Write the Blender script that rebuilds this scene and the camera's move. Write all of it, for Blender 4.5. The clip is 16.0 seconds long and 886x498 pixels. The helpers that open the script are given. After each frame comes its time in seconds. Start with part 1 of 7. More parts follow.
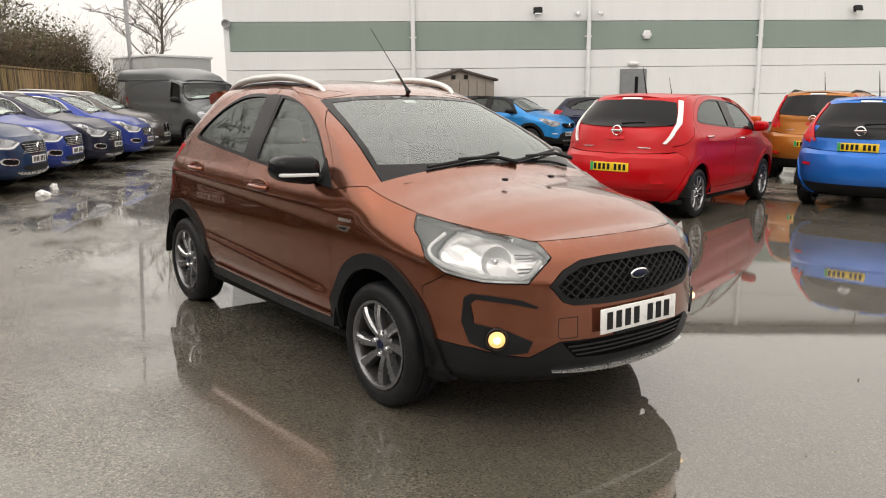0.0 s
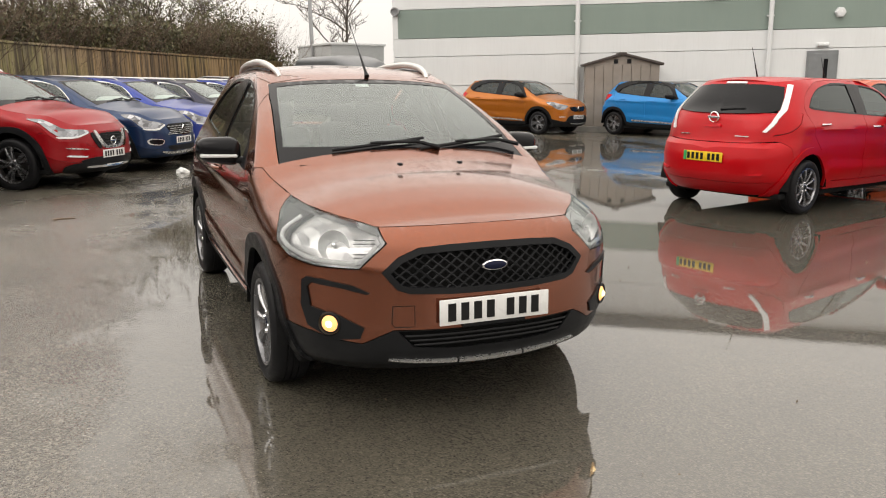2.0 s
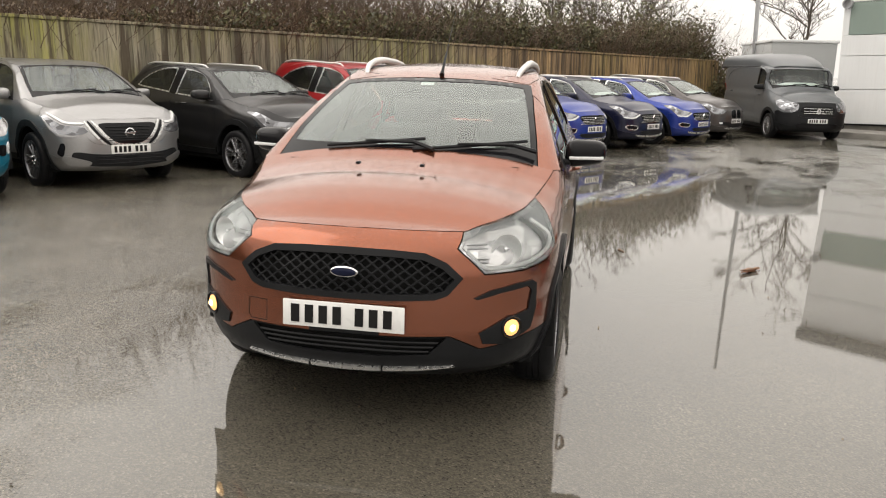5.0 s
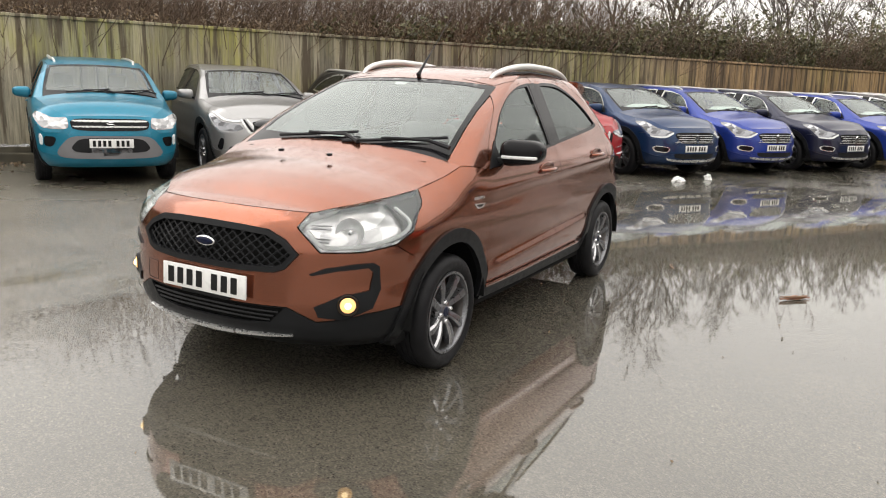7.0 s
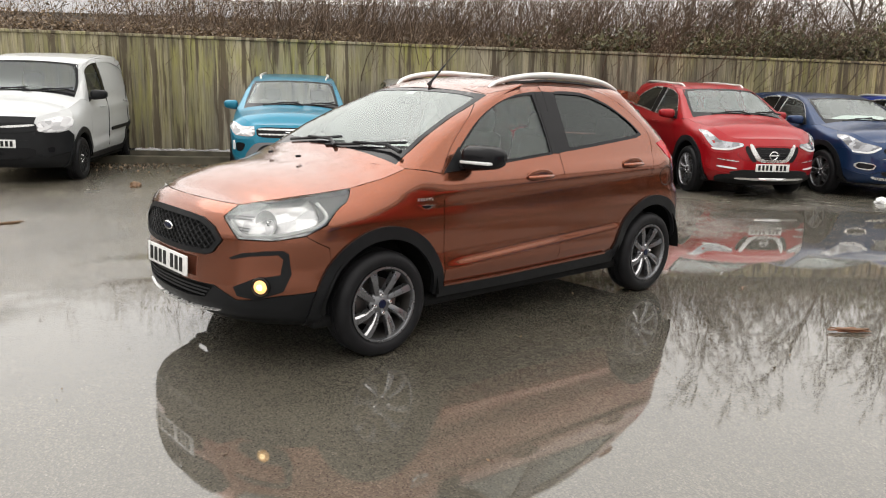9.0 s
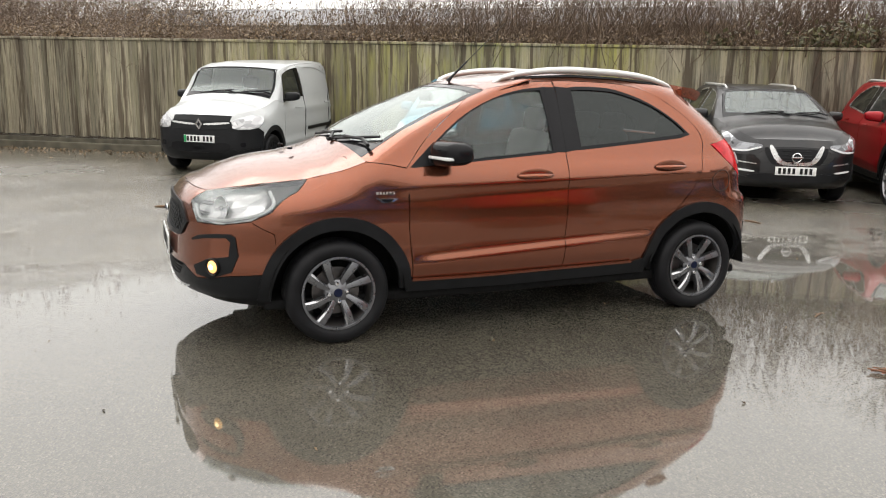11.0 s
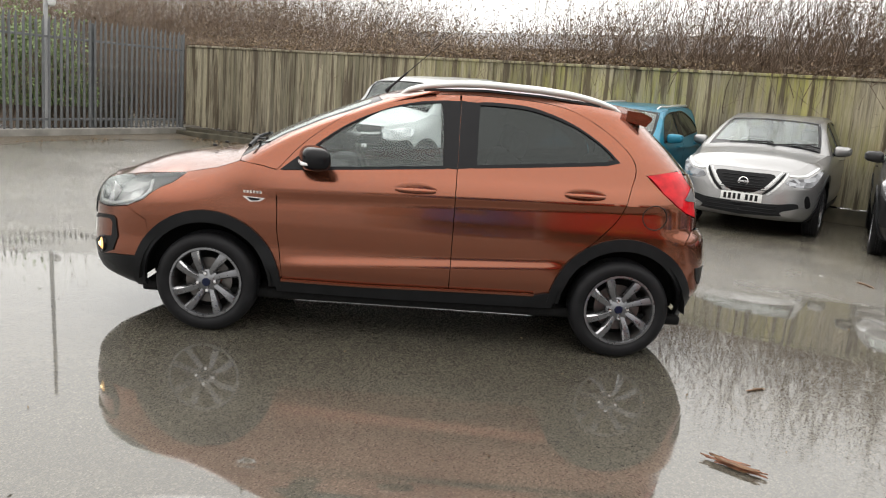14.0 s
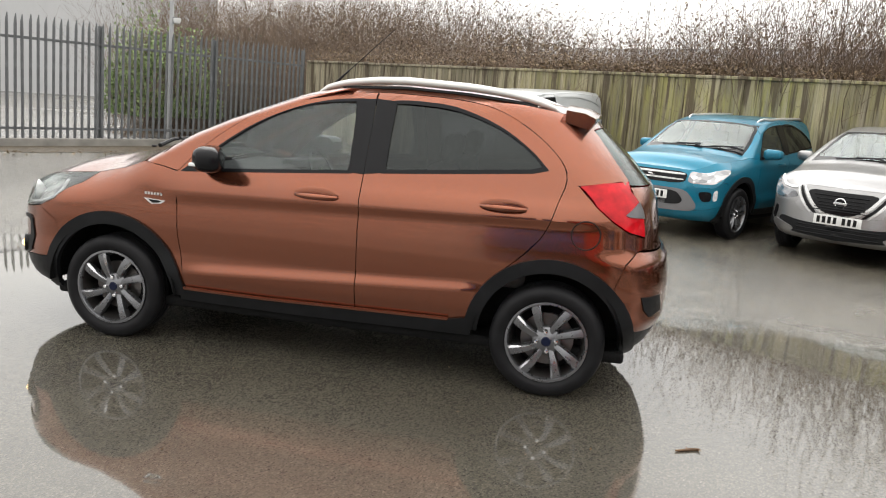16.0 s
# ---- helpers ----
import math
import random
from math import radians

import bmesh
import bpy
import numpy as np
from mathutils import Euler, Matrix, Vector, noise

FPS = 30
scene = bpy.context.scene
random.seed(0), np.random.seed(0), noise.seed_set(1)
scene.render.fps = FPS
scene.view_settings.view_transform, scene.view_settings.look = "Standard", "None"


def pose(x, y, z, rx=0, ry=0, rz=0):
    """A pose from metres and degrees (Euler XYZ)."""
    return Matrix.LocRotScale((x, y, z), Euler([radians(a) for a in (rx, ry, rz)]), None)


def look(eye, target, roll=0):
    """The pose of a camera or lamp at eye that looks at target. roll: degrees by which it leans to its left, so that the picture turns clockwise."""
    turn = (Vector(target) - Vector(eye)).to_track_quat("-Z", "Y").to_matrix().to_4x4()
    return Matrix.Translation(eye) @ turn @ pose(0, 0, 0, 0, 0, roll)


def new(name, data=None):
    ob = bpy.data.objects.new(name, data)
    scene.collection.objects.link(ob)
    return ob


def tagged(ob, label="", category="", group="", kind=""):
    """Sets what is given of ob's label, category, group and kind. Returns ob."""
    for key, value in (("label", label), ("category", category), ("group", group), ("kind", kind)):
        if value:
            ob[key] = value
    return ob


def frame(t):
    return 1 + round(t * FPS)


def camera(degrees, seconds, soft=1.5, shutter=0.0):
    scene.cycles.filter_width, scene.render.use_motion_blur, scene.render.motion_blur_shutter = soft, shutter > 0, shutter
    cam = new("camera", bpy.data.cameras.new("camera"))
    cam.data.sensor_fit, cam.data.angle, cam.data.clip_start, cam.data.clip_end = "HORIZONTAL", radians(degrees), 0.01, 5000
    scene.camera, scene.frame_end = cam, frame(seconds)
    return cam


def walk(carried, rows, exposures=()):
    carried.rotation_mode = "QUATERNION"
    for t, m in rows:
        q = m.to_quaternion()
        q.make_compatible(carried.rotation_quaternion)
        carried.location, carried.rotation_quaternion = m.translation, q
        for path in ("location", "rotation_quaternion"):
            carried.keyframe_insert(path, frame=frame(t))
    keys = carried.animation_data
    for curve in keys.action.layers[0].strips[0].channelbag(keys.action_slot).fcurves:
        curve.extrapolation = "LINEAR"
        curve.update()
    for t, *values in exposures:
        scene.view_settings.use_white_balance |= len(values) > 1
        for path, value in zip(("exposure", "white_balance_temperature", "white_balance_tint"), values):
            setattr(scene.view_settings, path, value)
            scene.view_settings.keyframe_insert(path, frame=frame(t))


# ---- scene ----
cam = camera(58.3, 16.0, 1.1)
PATH = [
    (0, (4.292, -2.781, 1.556), (2.744, -1.581, 1.15), -0.7),
    (0.5, (4.455, -2.497, 1.529), (2.842, -1.387, 1.121), -1.3),
    (1, (4.607, -2.18, 1.522), (2.932, -1.172, 1.102), -1.5),
    (1.5, (4.845, -1.828, 1.529), (3.108, -0.934, 1.1), -1.5),
    (2, (5.034, -1.469, 1.521), (3.238, -0.702, 1.089), -1.1),
    (2.5, (5.112, -1.093, 1.531), (3.253, -0.495, 1.099), -1.0),
    (3, (5.213, -0.675, 1.546), (3.303, -0.27, 1.115), -0.9),
    (3.5, (5.232, -0.248, 1.517), (3.29, -0.038, 1.086), -0.9),
    (4, (5.2, 0.161, 1.506), (3.247, 0.153, 1.074), -0.8),
    (6.5, (4.864, 2.307, 1.437), (3.075, 1.503, 1.04), 0.8),
    (7, (4.725, 2.711, 1.414), (3.006, 1.767, 1.024), 0.9),
    (7.5, (4.577, 3.13, 1.424), (2.94, 2.047, 1.039), 0.9),
    (8, (4.343, 3.491, 1.411), (2.807, 2.267, 1.031), 0.9),
    (8.5, (4.099, 3.87, 1.394), (2.669, 2.521, 1.024), 0.7),
    (9, (3.818, 4.244, 1.404), (2.518, 2.769, 1.038), 0.6),
    (9.5, (3.47, 4.531, 1.396), (2.323, 2.934, 1.025), 0.7),
    (10, (3.098, 4.771, 1.382), (2.098, 3.079, 1.013), 0.8),
    (12.5, (1.149, 5.45, 1.351), (0.774, 3.516, 1.004), 1.5),
    (13, (0.748, 5.534, 1.347), (0.488, 3.581, 1.004), 2.5),
    (13.5, (0.353, 5.57, 1.35), (0.204, 3.605, 1.014), 3.4),
    (14, (-0.037, 5.498, 1.378), (-0.087, 3.526, 1.048), 4.2),
    (14.5, (-0.417, 5.412, 1.385), (-0.365, 3.439, 1.06), 4.5),
    (15, (-0.757, 5.281, 1.382), (-0.604, 3.313, 1.061), 4.6),
    (15.5, (-1.084, 5.058, 1.39), (-0.826, 3.1, 1.074), 4.6),
    (16, (-1.409, 4.869, 1.381), (-1.051, 2.926, 1.065), 4.6),
]
# the phone lifts its exposure and cools its white balance as it comes round from the warehouse to the fence
EXPOSURES = [(0, 0.10, 6800, 11), (4, 0.14, 6850, 11), (6.5, 0.32, 6600, 10), (9, 0.38, 6500, 10), (12.5, 0.44, 6400, 9), (16, 0.42, 6400, 9)]
walk(cam, [(t, look(eye, target, roll)) for t, eye, target, roll in PATH], EXPOSURES)

from mathutils.geometry import delaunay_2d_cdt

# ---- world and light: an overcast, rainy day ----
world = bpy.data.worlds.new("overcast")
scene.world = world
world.use_nodes = True
wn, wl = world.node_tree.nodes, world.node_tree.links
sky = wn.new("ShaderNodeTexSky")
sky.sky_type, sky.sun_disc = "NISHITA", False
sky.sun_elevation, sky.sun_rotation = radians(50), radians(200)
sky.dust_density, sky.air_density = 4.0, 1.0
pale = wn.new("ShaderNodeHueSaturation")
pale.inputs["Saturation"].default_value = 0.10
wl.new(sky.outputs[0], pale.inputs["Color"])
# an overcast sky is two to three times as bright overhead as at the horizon
tcw = wn.new("ShaderNodeTexCoord")
sepw = wn.new("ShaderNodeSeparateXYZ")
wl.new(tcw.outputs["Generated"], sepw.inputs[0])
lift = wn.new("ShaderNodeMapRange")
lift.inputs["From Min"].default_value, lift.inputs["From Max"].default_value = 0.0, 1.0
lift.inputs["To Min"].default_value, lift.inputs["To Max"].default_value = 1.0, 2.35
wl.new(sepw.outputs["Z"], lift.inputs["Value"])
cloud = wn.new("ShaderNodeMix")
cloud.data_type, cloud.blend_type = "RGBA", "MULTIPLY"
cloud.inputs[0].default_value = 1.0
cloud.inputs[6].default_value = (6.5, 6.28, 6.02, 1)
wl.new(lift.outputs[0], cloud.inputs[7])
veil = wn.new("ShaderNodeMix")
veil.data_type = "RGBA"
veil.inputs[0].default_value = 0.88
wl.new(pale.outputs[0], veil.inputs[6])
wl.new(cloud.outputs[2], veil.inputs[7])
wl.new(veil.outputs[2], wn["Background"].inputs["Color"])
wn["Background"].inputs["Strength"].default_value = 0.15
sun = new("sun", bpy.data.lights.new("sun", "SUN"))
sun.data.energy, sun.data.angle, sun.data.color = 0.6, radians(40), (1.0, 0.97, 0.93)
sun.matrix_world = pose(0, 0, 30, 40, 0, 20)


# ---- materials ----
def material(name):
    m = bpy.data.materials.new(name)
    m.use_nodes = True
    nt = m.node_tree
    return m, nt, nt.nodes["Principled BSDF"]


def nd(nt, kind, **inputs):
    n = nt.nodes.new(kind)
    for k, v in inputs.items():
        n.inputs[k.replace("_", " ")].default_value = v
    return n


def coords(nt, scale=(1, 1, 1), which="Object"):
    tc = nt.nodes.new("ShaderNodeTexCoord")
    mp = nt.nodes.new("ShaderNodeMapping")
    mp.inputs["Scale"].default_value = scale
    nt.links.new(tc.outputs[which], mp.inputs["Vector"])
    return mp.outputs[0]


def noise_tex(nt, vec, scale, detail=4.0, rough=0.55):
    n = nd(nt, "ShaderNodeTexNoise", Scale=scale, Detail=detail, Roughness=rough)
    nt.links.new(vec, n.inputs["Vector"])
    return n.outputs["Fac"]


def ramp(nt, fac, stops):
    r = nt.nodes.new("ShaderNodeValToRGB")
    el = r.color_ramp.elements
    while len(el) < len(stops):
        el.new(0.5)
    for e, (p, c) in zip(el, stops):
        e.position = p
        e.color = (*c, 1) if isinstance(c, tuple) else (c, c, c, 1)
    nt.links.new(fac, r.inputs["Fac"])
    return r.outputs["Color"]


def mixc(nt, fac, a, b, blend="MIX"):
    m = nt.nodes.new("ShaderNodeMix")
    m.data_type, m.blend_type = "RGBA", blend
    for idx, v in ((0, fac), (6, a), (7, b)):
        if isinstance(v, (int, float)):
            m.inputs[idx].default_value = v
        elif isinstance(v, tuple):
            m.inputs[idx].default_value = (*v, 1)
        else:
            nt.links.new(v, m.inputs[idx])
    return m.outputs[2]


def bump(nt, bsdf, height, strength=0.3, dist=0.01, sock="Normal"):
    b = nd(nt, "ShaderNodeBump", Strength=strength, Distance=dist)
    nt.links.new(height, b.inputs["Height"])
    nt.links.new(b.outputs[0], bsdf.inputs[sock])
    return b


def simple(name, col, rough=0.5, metal=0.0, var=0.12, scale=6.0, bumpy=0.0, bscale=60.0):
    m, nt, b = material(name)
    v = coords(nt)
    n = noise_tex(nt, v, scale)
    lo, hi = tuple(c * (1 - var) for c in col), tuple(min(1, c * (1 + var)) for c in col)
    nt.links.new(ramp(nt, n, [(0.3, lo), (0.7, hi)]), b.inputs["Base Color"])
    b.inputs["Metallic"].default_value = metal
    n2 = noise_tex(nt, v, scale * 4)
    nt.links.new(ramp(nt, n2, [(0.3, max(0.02, rough * 0.8)), (0.7, min(1, rough * 1.2))]), b.inputs["Roughness"])
    if bumpy:
        bump(nt, b, noise_tex(nt, v, bscale), bumpy, 0.005)
    if not metal and max(col) < 0.05:
        b.inputs["Specular IOR Level"].default_value = 0.16
    return m


def paint(name, col, flake=0.5, drops=0.25, rough=0.32, coat=0.5):
    """Metallic car paint under a clear coat, with beads and runs of rain where it faces up."""
    m, nt, b = material(name)
    v = coords(nt)
    n = noise_tex(nt, v, 900.0, 1.0)
    dark, light = tuple(c * 0.8 for c in col), tuple(min(1, c * 1.15) for c in col)
    c1 = ramp(nt, n, [(0.35, dark), (0.65, light)])
    grime = noise_tex(nt, v, 3.0, 6.0)
    c2 = mixc(nt, ramp(nt, grime, [(0.5, 0.0), (0.8, 0.10)]), c1, (0.16, 0.13, 0.10))
    nt.links.new(c2, b.inputs["Base Color"])
    b.inputs["Metallic"].default_value = flake
    b.inputs["Roughness"].default_value = rough
    b.inputs["Specular IOR Level"].default_value = 0.15
    b.inputs["Coat Weight"].default_value = coat
    b.inputs["Coat Roughness"].default_value = 0.03
    if drops:
        g = nt.nodes.new("ShaderNodeNewGeometry")
        sx = nt.nodes.new("ShaderNodeSeparateXYZ")
        nt.links.new(g.outputs["Normal"], sx.inputs[0])
        up = ramp(nt, sx.outputs["Z"], [(0.25, 0.0), (0.75, 1.0)])
        vo = nd(nt, "ShaderNodeTexVoronoi", Scale=95.0)
        nt.links.new(v, vo.inputs["Vector"])
        bead = ramp(nt, vo.outputs["Distance"], [(0.12, 1.0), (0.40, 0.0)])
        patch = ramp(nt, noise_tex(nt, coords(nt, (0.7, 2.2, 1.0)), 9.0, 4.0, 0.65), [(0.45, 0.0), (0.60, 1.0)])
        h = mixc(nt, 1.0, mixc(nt, 1.0, bead, patch, "MULTIPLY"), up, "MULTIPLY")
        bump(nt, b, h, drops, 0.005, "Coat Normal")
        # a rain-beaded coat is duller than a dry one
        nt.links.new(mixc(nt, mixc(nt, 1.0, patch, up, "MULTIPLY"), (0.03, 0.03, 0.03), (0.16, 0.16, 0.16)), b.inputs["Coat Roughness"])
    return m


def glass(name, tint, gloss_rough=0.02, ior=1.5, film=0.0):
    """Thin car glass: tinted see-through with a sharp reflection, and a film of fine drizzle."""
    m = bpy.data.materials.new(name)
    m.use_nodes = True
    nt = m.node_tree
    nt.nodes.remove(nt.nodes["Principled BSDF"])
    out = nt.nodes["Material Output"]
    tr = nd(nt, "ShaderNodeBsdfTransparent", Color=(*tint, 1))
    gl = nd(nt, "ShaderNodeBsdfGlossy", Color=(0.93, 1, 0.975, 1), Roughness=gloss_rough)
    fr = nd(nt, "ShaderNodeFresnel", IOR=ior)
    mx = nt.nodes.new("ShaderNodeMixShader")
    nt.links.new(fr.outputs[0], mx.inputs[0])
    nt.links.new(tr.outputs[0], mx.inputs[1])
    nt.links.new(gl.outputs[0], mx.inputs[2])
    last = mx
    if film:
        df = nd(nt, "ShaderNodeBsdfDiffuse", Color=(0.75, 0.78, 0.78, 1))
        v = coords(nt)
        f = ramp(nt, noise_tex(nt, v, 1.1, 1.0, 0.4), [(0.3, film * 0.95), (0.75, film * 1.05)])
        m2 = nt.nodes.new("ShaderNodeMixShader")
        nt.links.new(f, m2.inputs[0])
        nt.links.new(mx.outputs[0], m2.inputs[1])
        nt.links.new(df.outputs[0], m2.inputs[2])
        last = m2
    nt.links.new(last.outputs[0], out.inputs["Surface"])
    return m


def faceted(name, lo, hi, metal=0.85, rough=0.16, scale=22.0):
    """The cut chrome and smoked plastic inside a headlight."""
    m, nt, b = material(name)
    vo = nd(nt, "ShaderNodeTexVoronoi", Scale=scale)
    nt.links.new(coords(nt, (0.7, 1.0, 1.5)), vo.inputs["Vector"])
    nt.links.new(ramp(nt, vo.outputs["Color"], [(0.15, lo), (0.55, tuple((a + b_) / 2 for a, b_ in zip(lo, hi))), (0.8, hi)]), b.inputs["Base Color"])
    b.inputs["Metallic"].default_value = metal
    b.inputs["Roughness"].default_value = rough
    b.inputs["Coat Weight"].default_value = 1.0
    b.inputs["Coat Roughness"].default_value = 0.02
    bp = nd(nt, "ShaderNodeBump", Strength=0.5, Distance=0.01)
    nt.links.new(vo.outputs["Distance"], bp.inputs["Height"])
    nt.links.new(bp.outputs[0], b.inputs["Normal"])
    return m


def emitter(name, col, strength):
    m, nt, b = material(name)
    b.inputs["Base Color"].default_value = (*col, 1)
    b.inputs["Emission Color"].default_value = (*col, 1)
    b.inputs["Emission Strength"].default_value = strength
    return m


M = {}
M["bronze"] = paint("bronze_paint", (0.226, 0.073, 0.037), 0.86, 0.9, 0.16, 0.66)
M["teal"] = paint("teal_paint", (0.010, 0.16, 0.25), 0.35)
M["silver"] = paint("silver_paint", (0.315, 0.313, 0.312), 0.75)
M["black_paint"] = paint("black_paint", (0.018, 0.018, 0.019), 0.4)
M["red"] = paint("red_paint", (0.27, 0.004, 0.008), 0.2, 0.25, 0.32, 0.35)
M["bright_red"] = paint("bright_red_paint", (0.42, 0.002, 0.006), 0.1, 0.25, 0.32, 0.25)
M["navy"] = paint("navy_paint", (0.010, 0.030, 0.085), 0.4)
M["blue"] = paint("blue_paint", (0.018, 0.040, 0.24), 0.4)
M["ink"] = paint("ink_blue_paint", (0.012, 0.014, 0.035), 0.4)
M["grey"] = paint("warm_grey_paint", (0.075, 0.068, 0.066), 0.5)
M["van_grey"] = paint("slate_grey_paint", (0.105, 0.112, 0.118), 0.1)
M["white_paint"] = paint("white_paint", (0.47, 0.482, 0.48), 0.0)
M["orange"] = paint("orange_paint", (0.42, 0.13, 0.016), 0.4)
M["orange_red"] = paint("orange_red_paint", (0.55, 0.075, 0.012), 0.1)
M["amber"] = paint("amber_brown_paint", (0.36, 0.13, 0.02), 0.4)
M["sky_blue"] = paint("sky_blue_paint", (0.012, 0.20, 0.52), 0.3)
M["vivid_blue"] = paint("vivid_blue_paint", (0.010, 0.13, 0.50), 0.3)
M["plastic"] = simple("black_plastic", (0.011, 0.0115, 0.0125), 0.42, 0, 0.2, 8, 0.08, 300)
M["gloss_black"] = simple("gloss_black", (0.008, 0.008, 0.009), 0.12)
M["rubber"] = simple("tyre_rubber", (0.010, 0.010, 0.011), 0.5, 0, 0.25, 12, 0.15, 120)
M["liner"] = simple("arch_liner", (0.006, 0.006, 0.006), 0.8, 0, 0.3, 20)
M["alloy"] = simple("dark_alloy", (0.175, 0.177, 0.185), 0.3, 0.8, 0.1, 10)
M["alloy_cut"] = simple("machined_alloy_edge", (0.50, 0.50, 0.51), 0.22, 0.9, 0.08, 10)
M["alloy_bright"] = simple("bright_alloy", (0.26, 0.26, 0.27), 0.28, 0.9, 0.1, 10)
M["chrome"] = simple("chrome", (0.75, 0.75, 0.76), 0.10, 1.0, 0.03)
M["satin"] = simple("satin_silver", (0.55, 0.55, 0.54), 0.28, 0.85, 0.05)
M["rail"] = simple("silver_rail", (0.62, 0.61, 0.59), 0.35, 0.55, 0.05)
M["disc"] = simple("brake_disc", (0.13, 0.12, 0.115), 0.4, 0.9, 0.25)
M["seat"] = simple("seat_cloth", (0.17, 0.165, 0.16), 0.85, 0, 0.2, 30, 0.2, 400)
M["dash"] = simple("dashboard_plastic", (0.028, 0.028, 0.030), 0.6, 0, 0.15, 20, 0.1, 300)
M["plate_white"] = simple("plate_white", (0.74, 0.74, 0.72), 0.3, 0, 0.04)
M["plate_yellow"] = simple("plate_yellow", (0.75, 0.50, 0.02), 0.3, 0, 0.04)
M["plate_ink"] = simple("plate_ink", (0.012, 0.012, 0.012), 0.4)
M["plate_green"] = simple("plate_green", (0.02, 0.32, 0.10), 0.35)
M["red_lens"] = simple("red_lens", (0.46, 0.006, 0.012), 0.08, 0, 0.35, 14)
M["red_lens"].node_tree.nodes["Principled BSDF"].inputs["Specular IOR Level"].default_value = 0.25
M["clear_lens"] = glass("clear_lens", (0.97, 0.97, 0.97), 0.02, 1.45)
M["reflector"] = simple("lamp_reflector", (0.78, 0.78, 0.78), 0.36, 0.4, 0.06, 30)
M["lamp_white"] = simple("lamp_white", (0.70, 0.71, 0.71), 0.25, 0.1, 0.05)
M["windscreen"] = glass("windscreen_glass", (0.80, 0.89, 0.86), 0.03, 1.88, 0.075)
M["side_glass"] = glass("side_glass", (0.88, 0.93, 0.925), 0.02, 1.6, 0.016)
M["green_screen"] = glass("green_tinted_windscreen", (0.66, 0.75, 0.71), 0.03, 1.55, 0.09)
M["tinted_glass"] = glass("tinted_side_glass", (0.42, 0.45, 0.45), 0.02, 1.5, 0.02)
M["dark_glass"] = glass("privacy_glass", (0.11, 0.115, 0.12), 0.02, 1.45, 0.006)
M["badge_blue"] = simple("badge_blue", (0.008, 0.011, 0.030), 0.2)
M["paper"] = simple("white_paper", (0.78, 0.79, 0.78), 0.8, 0, 0.05)
M["paper_blue"] = simple("pale_blue_paper", (0.45, 0.68, 0.76), 0.8, 0, 0.05)
fog_glow = emitter("fog_bowl_glow", (1.0, 0.56, 0.20), 0.75)
fog_hot = emitter("fog_bulb_glow", (1.0, 0.72, 0.36), 4.0)


# ---- mesh helpers ----
def mesh_object(name, verts, faces, mat, parent=None, label="", sharp=38, smooth=True):
    me = bpy.data.meshes.new(name)
    me.from_pydata([tuple(v) for v in verts], [], faces)
    me.validate()
    me.materials.append(mat)
    if smooth:
        me.shade_smooth()
        me.set_sharp_from_angle(angle=radians(sharp))
    ob = new(name, me)
    if parent is not None:
        ob.parent = parent
    if label:
        ob["label"] = label
    return ob


def part(name, bm, mat, parent=None, label="", smooth=True, sharp=38):
    me = bpy.data.meshes.new(name)
    bm.to_mesh(me)
    bm.free()
    me.materials.append(mat)
    if smooth:
        me.shade_smooth()
        me.set_sharp_from_angle(angle=radians(sharp))
    ob = new(name, me)
    if parent is not None:
        ob.parent = parent
    if label:
        ob["label"] = label
    return ob


def empty(name, m):
    ob = new(name)
    ob.empty_display_size = 0.2
    ob.matrix_world = m
    return ob


def add_box(bm, cx, cy, cz, sx, sy, sz, bev=0.0, rot=None, segs=2):
    r = bmesh.ops.create_cube(bm, size=1.0)
    vs = r["verts"]
    bmesh.ops.scale(bm, vec=(sx, sy, sz), verts=vs)
    if bev:
        es = list({e for v in vs for e in v.link_edges})
        rb = bmesh.ops.bevel(bm, geom=es, offset=bev, segments=segs, affect="EDGES", profile=0.5)
        vs = [v for v in rb["verts"]] or vs
        vs = list({v for f in rb["faces"] for v in f.verts} | set(v for v in vs if v.is_valid))
        linked = set(vs)
        stack = list(vs)
        while stack:
            v = stack.pop()
            for e in v.link_edges:
                o = e.other_vert(v)
                if o not in linked:
                    linked.add(o)
                    stack.append(o)
        vs = list(linked)
    m = Matrix.Translation((cx, cy, cz)) @ (rot.to_4x4() if rot is not None else Matrix.Identity(4))
    bmesh.ops.transform(bm, matrix=m, verts=vs)
    return vs


def box(name, c, s, mat, parent=None, bev=0.0, rot=None, label=""):
    bm = bmesh.new()
    add_box(bm, *c, *s, bev, rot)
    return part(name, bm, mat, parent, label, sharp=18)


